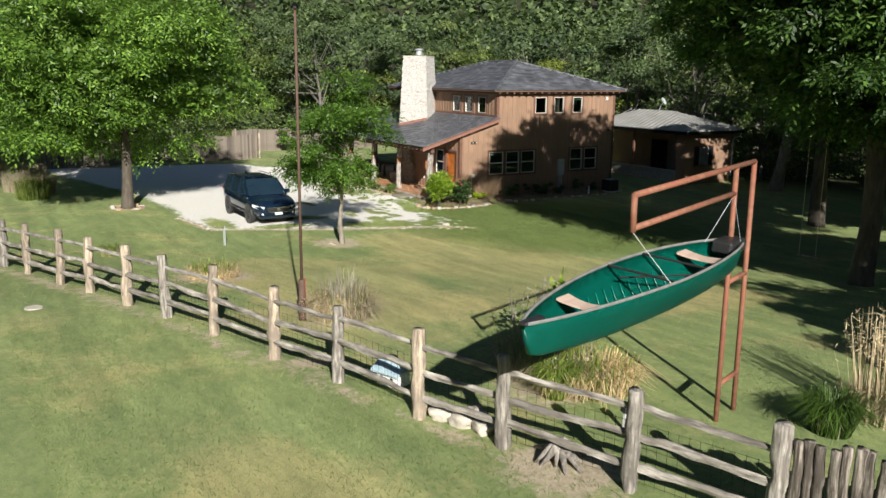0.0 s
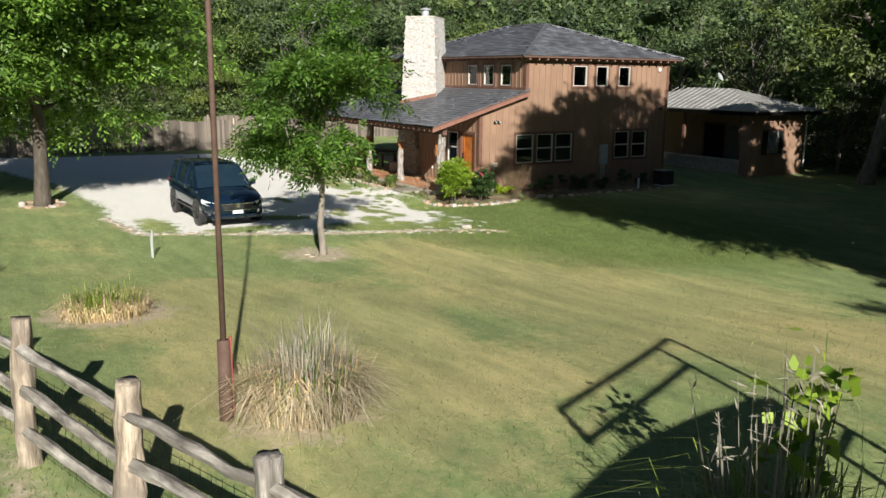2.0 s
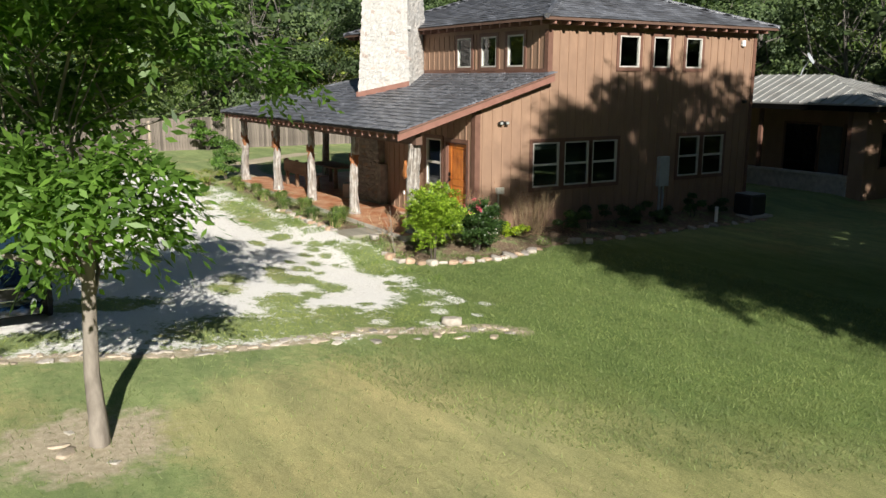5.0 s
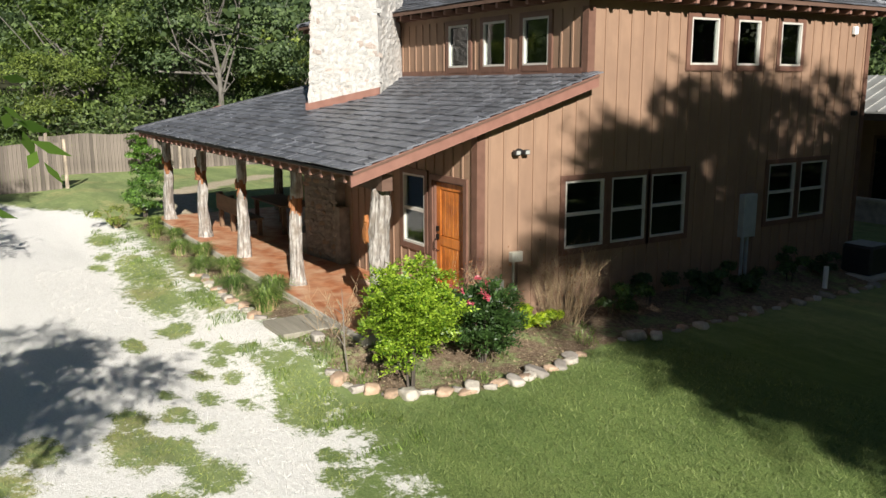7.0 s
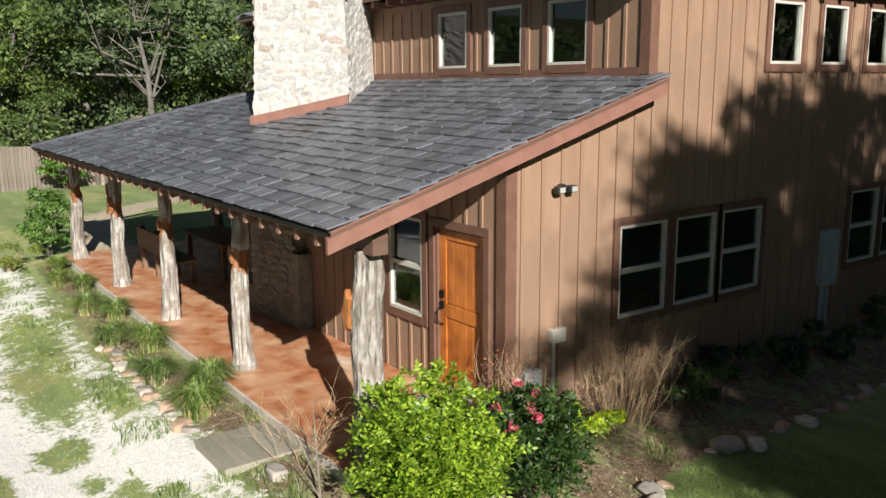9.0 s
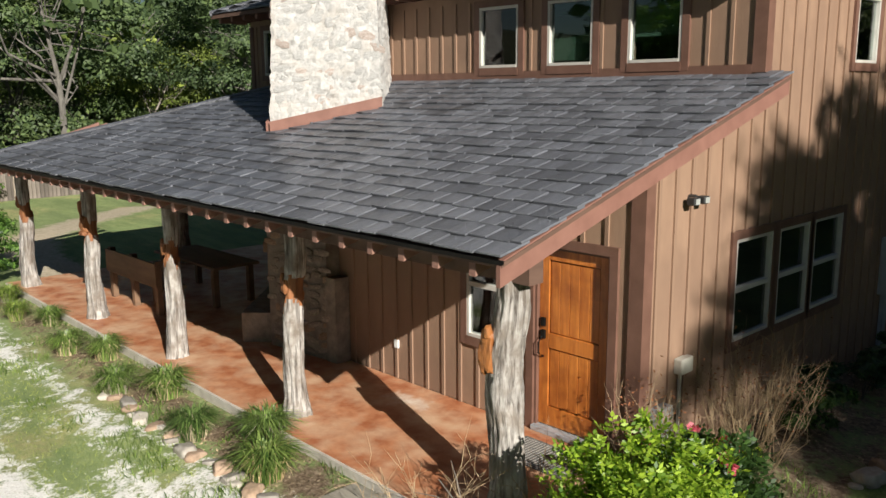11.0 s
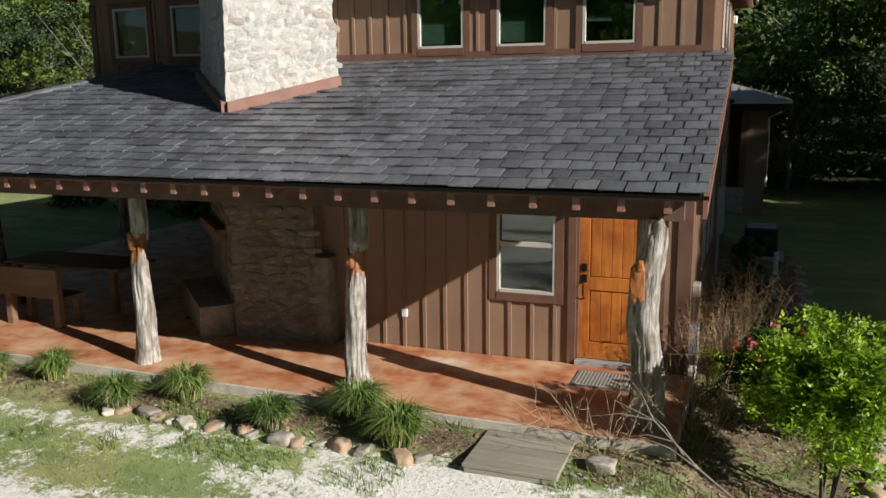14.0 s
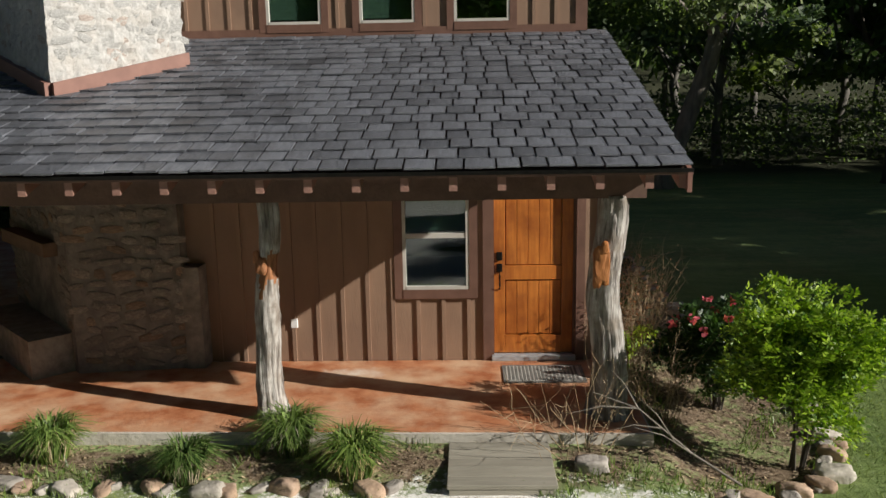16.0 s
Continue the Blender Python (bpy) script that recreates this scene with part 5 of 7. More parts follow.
plant_tree("tree", "old tree with a pale leaning trunk behind the wing", "tree", on_ground(5.0, 16.0), tree_parts(34, 12.5, 5.2, 4.2, 0.34, 170, 60, (0.26, 0.13), BARK_PALE, LEAF_WOODS, lean=(1.5, -0.9), spread=0.45, limbs=6, boughs=True))

# the woods: full trees along the edge, looser ones behind
kinds = [tree_parts(41, 9.5, 4.4, 1.2, 0.14, 104, 100, (0.19, 0.105), BARK_GREY, LEAF_WOODS, spread=0.32, boughs=True, limbs=10, inner=420),
         tree_parts(42, 11.0, 4.6, 1.8, 0.15, 112, 100, (0.19, 0.105), BARK_GREY, LEAF_WOODS, spread=0.34, boughs=True, limbs=10, inner=420),
         tree_parts(43, 8.0, 4.6, 0.8, 0.13, 104, 100, (0.19, 0.105), BARK_GREY, LEAF_OAK, spread=0.32, boughs=True, limbs=10, inner=420),
         tree_parts(44, 7.8, 3.4, 1.0, 0.09, 80, 110, (0.16, 0.08), BARK_PALE, LEAF_PALE, spread=0.30, boughs=True, limbs=9, inner=300)]
loose = [tree_parts(45 + i, 10.0 - i, 4.5, 1.6, 0.18, 70, 26, (0.38, 0.23), BARK_GREY, m, spread=0.40, boughs=True, limbs=5) for i, m in enumerate((LEAF_WOODS, LEAF_OAK, LEAF_WOODS, LEAF_PALE))]
wr = np.random.default_rng(9)
spots = []
for x, y in [(a, b) for a in np.arange(-50, -31, 5.0) for b in np.arange(-32, 26, 5.0)]:
    spots.append((x + wr.uniform(-1.8, 1.8), y + wr.uniform(-1.8, 1.8), x < -43))
for x, y in [(a, b) for a in np.arange(-29, 34, 6.4) for b in np.arange(18.5, 40, 6.4)]:
    back = y > 24
    x, y = x + wr.uniform(-2.2, 2.2), y + wr.uniform(-2.0, 2.0)
    if not (x > 3 and y < 22):
        spots.append((x, y, back))
plant_tree("tree", "pale yellow-green young tree at the edge of the woods", "tree", on_ground(-34.5, -5.0), kinds[3], 40.0, 0.85, "woods behind the house")
for i, (x, y, back) in enumerate(spots):
    k = [0, 1, 2, 3, 1, 3, 2, 0][int(wr.integers(0, 8))]
    plant_tree("tree", "pale yellow-green woodland tree" if k == 3 else "dense dark green woodland tree", "tree", on_ground(x, y), (loose if back else kinds)[k], float(wr.uniform(0, 360)), float(wr.uniform(0.8, 1.35)) * (0.58 if x < -30 and y < -2 and x > -46 else 1.0), "woods behind the house")


def far_woods():
    """Distant wooded slopes and an unseen ring against sky light, one mesh of leaf clumps."""
    rng = np.random.default_rng(12)
    out = []
    for i in range(1900):
        far = i > 1050
        a = rng.uniform(radians(50), radians(222)) if i % 4 else rng.uniform(radians(-138), radians(50))
        d = (190 + 230 * rng.uniform(0, 1)) if far else 52 + 150 * rng.uniform(0, 1) ** 1.4
        x, y = math.cos(a) * d - 2, math.sin(a) * d - 8
        if y < 45 and x > -56 and i % 4:
            continue
        # Every fourth tree joins the unseen ring, added to cut low sky light.
        if i % 4 == 0:
            d = 66 + 60 * rng.uniform(0, 1) ** 2
            x, y = math.cos(a) * d + 12, math.sin(a) * d - 12
        h = rng.uniform(7, 11) if far or i % 4 == 0 else rng.uniform(5, 9)
        c = crown_centres(rng, 12 if far else 20, h, h * (0.7 if far else 0.45), 0.5) + np.array((x, y, ground_z(x, y)))
        near = math.hypot(x, y) < 115
        p = np.repeat(c, 10 if near else 6, axis=0)
        off = rng.normal(size=p.shape) * (1.4 if far else 0.7)
        out.append(leaf_quads(rng, p + off, 2.9 if far else (0.62 if near else 1.5), 1.8 if far else (0.40 if near else 0.95), 0.2, off))
    return quads_mesh("far_woods", np.concatenate(out), LEAF_WOODS)


tagged(new("far_woods", far_woods()), "wooded hillside far behind the house, plus an unseen sky-blocking ring", "woods", kind="stuff")


def understory():
    """Scrub that closes the woods at eye level."""
    rng = np.random.default_rng(13)
    c = []
    for i in range(1500):
        if i % 2 == 0:
            x, y = -31.3 - 10 * rng.uniform(0, 1) ** 1.5, rng.uniform(-34, 26)
        else:
            x, y = rng.uniform(-34, 34), rng.uniform(19.5, 27)
        if x > 3:
            y += 3.5
        c.append((x, y, ground_z(x, y) + rng.uniform(0.1, 2.6)))
    p = np.repeat(np.array(c), 34, axis=0)
    return quads_mesh("scrub", leaf_quads(rng, p + rng.normal(size=p.shape) * np.array((0.7, 0.7, 0.5)), 0.25, 0.14), LEAF_WOODS)


tagged(new("scrub", understory()), "dark scrub under the woodland trees", "scrub", kind="stuff")


def shrub_mesh(seed, r, h, n, leaf, mat, base=0.0, lumps=2.6):
    rng = np.random.default_rng(seed)
    c, face = bough_centres(rng, n // 10, h, r, base, lumps, 24)
    p = np.repeat(c, 10, axis=0)
    off = rng.normal(size=p.shape) * r * 0.055
    return quads_mesh("leaves", leaf_quads(rng, p + off, *leaf, 0.0, off / r * 6 + np.repeat(face, 10, axis=0)), mat)


def spray_shrub(seed, r, h, base, n, leaf, mat):
    """A loose shrub of upright leafy shoots."""
    rng = np.random.default_rng(seed)
    c, face = bough_centres(rng, n // 7, h, r, base, 2.8, 22, size=0.20)
    c = c + rng.normal(size=c.shape) * r * 0.03
    face[:, 2] += 0.5
    return quads_mesh("leaves", spray_quads(rng, c, face, 0.17, leaf, sag=-0.45), mat)


def stems(seed, n, r, h, rad, mat=TWIG, curve=0.3):
    rng = np.random.default_rng(seed)
    bm = bmesh.new()
    for i in range(n):
        a = rng.uniform(0, 6.28)
        d = Vector((math.cos(a), math.sin(a), 0))
        tip = d * r * rng.uniform(0.3, 1) + Vector((0, 0, h * rng.uniform(0.7, 1)))
        m1 = tip * 0.5 + d * -curve * r * 0.3
        tube(bm, [d * 0.05, m1, tip], [rad, rad * 0.7, rad * 0.3], 5, caps=False)
    return mesh_of(bm, "stems", mat)


def twiggy(seed, n, r, h, rad, mat=TWIG):
    """Bare stems that branch twice."""
    rng = np.random.default_rng(seed)
    bm = bmesh.new()
    for i in range(n):
        a = rng.uniform(0, 6.28)
        d = Vector((math.cos(a), math.sin(a), 0))
        p = d * rng.uniform(0.02, 0.12 + 0.35 * r)
        way = d * r * rng.uniform(0.2, 0.8) + Vector((0, 0, h * rng.uniform(0.55, 0.9)))
        tip = p + way
        knee = p + way * 0.5 + Vector(rng.normal(size=3)) * 0.10
        tube(bm, [p, knee, tip], [rad, rad * 0.7, rad * 0.35], 4, caps=False)
        for j in range(7):
            s0 = knee.lerp(tip, rng.uniform(-0.4, 0.95))
            w = Vector(rng.normal(size=3)) * 0.14 + way * rng.uniform(0.05, 0.26)
            e = s0 + w
            tube(bm, [s0, s0 + w * 0.5 + Vector(rng.normal(size=3)) * 0.02, e], [rad * 0.5, rad * 0.4, rad * 0.2], 3, caps=False)
    return mesh_of(bm, "stems", mat)


def shrub(label, place, leaves, stalks, category="shrub"):
    s = thing("shrub", label, category, place)
    part("foliage", leaves, None, s)
    part("stalk", stalks, None, s)
    return s


shrub("rounded bright lime-green shrub in the corner bed", on_ground(1.47, -4.92), spray_shrub(51, 0.74, 1.72, 0.50, 24000, (0.055, 0.030), LEAF_LIME), stems(52, 4, 0.34, 1.1, 0.022, BARK))
rose = shrub("dark green rose bush with pink flowers", on_ground(1.13, -3.5), spray_shrub(53, 0.68, 1.25, 0.05, 9000, (0.062, 0.036), LEAF_DARK), stems(54, 9, 0.5, 0.9, 0.014, BARK))
rr = np.random.default_rng(55)
fl = np.repeat(np.stack([rr.uniform(-0.6, 0.35, 12), rr.uniform(-0.4, 0.4, 12), rr.uniform(0.85, 1.35, 12)], axis=1), 14, axis=0)
part("blossom", quads_mesh("flowers", leaf_quads(rr, fl + rr.normal(size=fl.shape) * 0.025, 0.06, 0.05), FLOWER), None, rose, "pink roses")
shrub("dense dark green bush at the end of the porch", on_ground(-14.3, -4.9), shrub_mesh(56, 0.82, 1.5, 6000, (0.075, 0.042), LEAF_PECAN, 0.0), stems(57, 6, 0.5, 0.8, 0.02, BARK))
shrub("leafy green vine bush against the board fence", on_ground(-28.2, -1.6), shrub_mesh(61, 1.0, 1.9, 3000, (0.12, 0.07), LEAF_YOUNG, 0.0), stems(62, 6, 0.5, 1.0, 0.02, BARK))
# Hedge filled out well past its visible edge to darken the porch's back.
hedge = shrub_mesh(63, 1.3, 2.1, 4200, (0.13, 0.075), LEAF_DARK, -0.3)
hedge_stalks = stems(67, 6, 0.5, 0.8, 0.02, BARK)
for i in range(7):
    h = shrub("dense dark hedge bush, row lengthened to darken the view behind the porch", on_ground(-8.9 - 1.65 * i, 8.1 - 0.18 * i), hedge, hedge_stalks)
    h.rotation_euler.z = 1.3 * i
    h.scale.z = 1.1 - 0.07 * i
shrub("low dry bush beside the porch end", on_ground(-13.3, -5.9), shrub_mesh(58, 0.7, 0.7, 1500, (0.07, 0.035), LEAF_PALE, 0.0), stems(59, 12, 0.5, 0.6, 0.01))
for i, (x, y, h, r, lab) in enumerate(((0.24, -2.95, 1.3, 0.40, "tall bare twiggy bush at the house corner"), (0.45, -1.3, 1.45, 0.66, "leafless brown bush against the gable wall"), (-0.6, -5.15, 0.85, 0.6, "low bare twigs beside the porch post"), (0.3, -4.25, 0.95, 0.42, "dry stalks by the corner post"))):
    b = thing("dead_shrub", lab, "shrub", on_ground(x, y))
    part("stalk", twiggy(60 + i, (30, 80, 14, 26)[i], r, h, 0.005, TWIG), None, b)
    if i in (0, 1):
        rl = np.random.default_rng(170 + i)
        part("foliage", quads_mesh("leaves", leaf_quads(rl, rl.normal(size=(420, 3)) * np.array((r * 0.5, r * 0.5, h * 0.2)) + np.array((0, 0, h * 0.62)), 0.035, 0.018), RED_LEAF), None, b, "sparse rust-brown leaves")
for i, (x, y, h, r) in enumerate(((0.42, -1.85, 0.5, 0.42), (0.62, -0.4, 0.75, 0.5), (0.55, 0.6, 0.85, 0.5), (0.6, 1.5, 0.7, 0.5), (0.6, 2.4, 0.85, 0.5), (0.6, 3.3, 0.6, 0.45), (0.6, 4.6, 0.8, 0.5), (0.7, 5.6, 0.65, 0.45))):
    shrub("low green foundation plant against the gable wall", on_ground(x, y), shrub_mesh(80 + i, r, h, 1300, (0.10, 0.035), LEAF_LIME if i == 0 else LEAF_DARK), stems(90 + i, 6, r * 0.6, h * 0.7, 0.006, BARK))


def tuft_mesh(seed, n, r, h, width, mats=BLADE, arch=0.9, foot=0.22):
    """A clump of arching blades, two quads each."""
    rng = np.random.default_rng(seed)
    a = rng.uniform(0, 2 * math.pi, n)
    d = np.stack([np.cos(a), np.sin(a), np.zeros(n)], axis=1)
    s = np.stack([-np.sin(a), np.cos(a), np.zeros(n)], axis=1) * width * rng.uniform(0.6, 1.3, (n, 1)) / 2
    turn = rng.uniform(-1.2, 1.2, n) if foot > 0.3 else np.zeros(n)
    root = np.stack([np.cos(a + turn), np.sin(a + turn), np.zeros(n)], axis=1) * r * foot * rng.uniform(0, 1, (n, 1)) ** 0.7
    ln = h * rng.uniform(0.6, 1.15, (n, 1))
    out = rng.uniform(0.25, 1.0, (n, 1)) * arch
    up = np.array((0, 0, 1.0))
    m1 = root + up * ln * 0.72 + d * ln * 0.32 * out
    tip = root + up * ln * (1.0 - 0.5 * out) + d * ln * 0.95 * out
    q1 = np.stack([root - s, root + s, m1 + s * 0.9, m1 - s * 0.9], axis=1)
    q2 = np.stack([m1 - s * 0.9, m1 + s * 0.9, tip + s * 0.15, tip - s * 0.15], axis=1)
    return quads_mesh("blades", np.concatenate([q1, q2]), mats)


dry_blades = [tuft_mesh(105 + i, 150, 0.38, 0.42, 0.009, DRY, 1.0, 0.5) for i in range(2)]
tufts = [tuft_mesh(100 + i, 620, 0.34, 0.50, 0.017, LEAF_LIRIOPE, 1.0, 0.45) for i in range(3)]
for i, (x, y, sz) in enumerate(((-7.65, -5.15, 1.0), (-6.25, -5.6, 1.05), (-5.55, -5.2, 1.1), (-4.17, -5.55, 1.0), (-3.3, -5.1, 1.15), (-2.65, -5.5, 1.15), (-11.0, -5.4, 0.9), (-12.4, -5.1, 0.9), (-10.2, -5.1, 0.9), (-8.4, -5.45, 1.0))):
    g = thing("liriope_clump", "green arching border grass clump along the porch", "plant", on_ground(x, y), 40 * i, "border grass clumps")
    part("foliage", tufts[i % 3], None, g).scale = (sz * 0.82, sz * 0.82, sz * 0.85)
    part("dry_foliage", dry_blades[i % 2], None, g, "straw-coloured old blades").scale = (sz * 0.82, sz * 0.82, sz * 0.85)

# reeds and dry clumps by the rail fence
def reed_stems(seed, n, r, low, high, mat):
    """Thin upright stems with feathered heads."""
    rng = np.random.default_rng(seed)
    a, q = rng.uniform(0, 6.283, n), np.sqrt(rng.uniform(0, 1, n)) * r
    root = np.stack([np.cos(a) * q, np.sin(a) * q, np.zeros(n)], axis=1)
    tip = root * 1.35 + np.stack([rng.normal(size=n) * 0.10, rng.normal(size=n) * 0.10, rng.uniform(low, high, n)], axis=1)
    b = rng.uniform(0, 6.283, n)
    s = np.stack([np.cos(b), np.sin(b), np.zeros(n)], axis=1) * rng.uniform(0.007, 0.014, (n, 1))
    knee = root * 0.4 + tip * 0.6
    stalk = [np.stack([root - s, root + s, knee + s * 0.8, knee - s * 0.8], axis=1), np.stack([knee - s * 0.8, knee + s * 0.8, tip + s * 0.3, tip - s * 0.3], axis=1)]
    head = np.repeat(knee * 0.3 + tip * 0.7, 5, axis=0)
    stalk.append(leaf_quads(rng, head + rng.normal(size=head.shape) * np.array((0.02, 0.02, 0.12)), 0.13, 0.016, -0.6))
    return quads_mesh("stems", np.concatenate(stalk), mat)


CLUMPS = [(19.5, -18.25, "tall dry straw-coloured grass clump by the pole", ((1100, 0.75, 0.72, 0.014, DRY, 1.45, 0.85), (420, 0.7, 0.85, 0.012, DRY, 0.9, 0.8), (190, 0.65, 1.25, 0.010, REED, 0.45, 0.8), (150, 0.8, 0.95, 0.012, BLADE, 0.8, 0.8)), 0),
          (12.9, -19.4, "dry tan flower clump on the lawn", ((800, 0.85, 0.42, 0.013, DRY, 1.5, 0.9), (240, 0.9, 0.62, 0.016, BLADE, 0.8, 0.7)), 0),
          (24.65, -16.4, "large dry and green grass clump under the canoe", ((950, 1.1, 0.75, 0.015, DRY, 1.45, 0.8), (330, 1.1, 1.0, 0.015, BLADE, 1.1, 0.75)), 40),
          (25.7, -16.2, "arching dry and green grass clump under the canoe", ((900, 1.0, 0.70, 0.015, DRY, 1.5, 0.8), (240, 1.0, 0.9, 0.015, BLADE, 1.1, 0.75)), 0),
          (25.75, -17.0, "dark green arching grass clump behind the rails", ((90, 0.6, 0.5, 0.012, DRY, 1.1, 0.5), (700, 0.5, 0.75, 0.016, LEAF_LIRIOPE, 1.0, 0.45)), 0),
          (29.2, -12.8, "tall dry reed clump beside the log fence", ((700, 0.8, 0.7, 0.012, DRY, 1.0, 0.6), (160, 0.6, 0.6, 0.014, BLADE, 0.9, 0.5)), 130),
          # Darker leaf colour here stands in for the shade on this clump.
          (29.1, -14.1, "arching grass clump at the hoist's foot, leaf colour darkened for shade", ((60, 0.6, 0.6, 0.012, DRY, 1.1, 0.5), (800, 0.6, 0.80, 0.016, LEAF_DARK, 1.1, 0.5)), 0),
          (7.2, -21.2, "small weed clump beyond the fence", ((160, 0.7, 0.40, 0.012, DRY, 1.1, 0.5), (300, 0.7, 0.5, 0.014, BLADE, 0.8, 0.5)), 0)]
for i, (x, y, lab, layers, reeds) in enumerate(CLUMPS):
    g = thing("grass_clump", lab, "plant", on_ground(x, y), 55 * i)
    for k, (n, r, h, w, m, arch, foot) in enumerate(layers):
        part("dry_foliage" if m is DRY else "green_foliage", tuft_mesh(120 + 10 * i + k, n, r, h, w, m, arch, foot), None, g)
    if reeds:
        part("reed_stem", reed_stems(210 + i, reeds, 0.55, 1.1, 1.95, REED), None, g, "pale upright dry stems")["kind"] = "stuff"
sap = thing("sapling", "young broad-leaved sapling among the grasses", "plant", on_ground(24.45, -15.95))
part("stem", stems(150, 3, 0.2, 1.65, 0.014, BARK), None, sap)
sr = np.random.default_rng(151)
part("foliage", quads_mesh("leaves", leaf_quads(sr, sr.normal(size=(70, 3)) * np.array((0.15, 0.15, 0.32)) + np.array((0, 0, 1.3)), 0.17, 0.12), LEAF_LIME), None, sap)
# tall old grass at the west edge of the drive
for i in range(7):
    g = thing("grass_clump", "tall yellow-green grass clump beyond the drive", "plant", on_ground(-8.5 - i * 1.6, -22.2 + 0.5 * math.sin(i * 2.0)), 30 * i, "tall grass beyond the drive")
    part("foliage", tuft_mesh(160 + i % 2, 1300, 1.5, 1.15, 0.012, LEAF_PALE if i % 3 == 0 else DRY, 0.6, 0.5), None, g)


def lawn_blades():
    rng = np.random.default_rng(5)
    n = 400000
    x, y = rng.uniform(1.5, 33, n), rng.uniform(-25, 0, n)
    keep = rng.uniform(0, 1, n) < np.where(np.hypot((x - 7.0) / 6.5, (y + 4.0) / 6.0) < 1, 1.0, np.where((x > 17) & (y < 0.3 * x - 27.0), 0.55, 0.16))
    x, y = x[keep], y[keep]
    rows = [(a, b, ground_z(a, b)) for a, b in zip(x, y) if inside_by(DRIVE, a, b) < -0.5 and inside_by(BED, a, b) < 0]
    c = np.array(rows)
    n = len(c)
    a = rng.uniform(0, 6.283, n)
    s = np.stack([np.cos(a), np.sin(a), np.zeros(n)], axis=1) * 0.005
    up = np.stack([rng.normal(size=n) * 0.035, rng.normal(size=n) * 0.035, rng.uniform(0.018, 0.06, n)], axis=1)
    return quads_mesh("lawn_blades", np.stack([c - s, c + s, c + up + s * 0.2, c + up - s * 0.2], axis=1), LAWN_BLADE)


tagged(new("lawn_blades", lawn_blades()), "mown grass blades on the lawn", "grass", kind="stuff")

def island_blades():
    """Short grass on the green islands of the drive."""
    rng = np.random.default_rng(41)
    rows = []
    for px, py, rx, ry in GRASSED:
        n = int(1500 * rx * ry)
        a, q = rng.uniform(0, 6.283, n), np.sqrt(rng.uniform(0, 1, n)) * 1.05
        rows += [(x, y, ground_z(x, y)) for x, y in zip(px + np.cos(a) * q * rx, py + np.sin(a) * q * ry) if not (-2.0 < x < -0.7 and y > -5.95) and not (x > 0.4 and y > -5.4)]
    c = np.array(rows)
    n = len(c)
    a = rng.uniform(0, 6.283, n)
    s = np.stack([np.cos(a), np.sin(a), np.zeros(n)], axis=1) * 0.004
    up = np.stack([rng.normal(size=n) * 0.03, rng.normal(size=n) * 0.03, rng.uniform(0.015, 0.05, n)], axis=1)
    return quads_mesh("island_blades", np.stack([c - s, c + s, c + up + s * 0.2, c + up - s * 0.2], axis=1), LAWN_BLADE)


tagged(new("drive_grass", island_blades()), "short grass tufts between the gravel of the drive", "grass", kind="stuff")

# ---- stones ----
stones = [mesh_of(rock(bmesh.new(), (0, 0, 0), (0.19 + 0.02 * (i % 3), 0.13, 0.12), 200 + i, 0.8, 3), "stone", m, True) for i, m in enumerate((ROCK_WARM, ROCK_GREY, ROCK_WARM, ROCK_LIGHT, ROCK_GREY, ROCK_TAN))]


def border(name, label, line, step, size, start=0, wide=0.05):
    e = thing(name, label, "edging")
    k = start
    pts = [Vector((*p, 0)) for p in line]
    carry = 0.0
    for a, b in zip(pts, pts[1:]):
        d = (b - a).length
        t = carry
        while t < d:
            p = a.lerp(b, t / d)
            ob = new("stone", stones[k % 5 if wide < 0.1 else (5, 4, 5, 3, 5, 5, 4)[k % 7]])
            ob.parent = e
            s = size * (0.6 + 0.75 * ((k * 37) % 11) / 11)
            ob.matrix_basis = pose(p.x + wide * math.sin(k * 3.3), p.y + 0.05 * math.cos(k * 5.1), ground_z(p.x, p.y) + (0.025 if wide < 0.1 else -0.015) * s, (k * 29) % 24 - 12, (k * 17) % 20 - 10, (k * 67) % 360) @ Matrix.Diagonal((s, s, s * (0.75 + 0.2 * (k % 3)) * (1.0 if wide < 0.1 else 0.6), 1))
            k += 1
            t += step * s / size
        carry = t - d


border("stone_edging", "ring of fieldstones round the corner bed", [(0.5, -5.75), (1.1, -5.6), (1.57, -5.3), (2.05, -4.36), (2.1, -3.5), (1.86, -2.4), (1.6, -1.9)], 0.20, 0.74)
border("stone_edging", "line of fieldstones along the gable bed", [(1.5, -0.9), (1.65, 0.8), (1.6, 2.9), (1.6, 6.6)], 0.36, 0.62, 3)
border("stone_edging", "row of pale stones along the porch bed", [(-2.3, -5.74), (-3.7, -5.74), (-4.6, -5.72), (-6.3, -5.68)], 0.25, 0.66, 1)
border("stone_edging", "low band of pale limestone along the drive", KERB, 0.11, 0.44, 2, 0.16)
border("stone_edging", "broken inner row of limestone at the drive's end", [(6.95, -6.55), (6.95, -7.0), (6.4, -8.3), (6.1, -9.6)], 0.34, 0.5, 0, 0.12)
border("stone_edging", "few pale stones at the foot of the young tree", [(8.54 + 0.45 * math.cos(a), -13.34 + 0.45 * math.sin(a)) for a in np.linspace(3.6, 6.6, 6)], 0.42, 0.55, 3, 0.12)
border("stone_edging", "ring of pale stones round the shade tree", [(-3.45 + 0.7 * math.cos(a), -18.7 + 0.7 * math.sin(a)) for a in np.linspace(0, 5.9, 9)], 0.4, 0.8, 0)
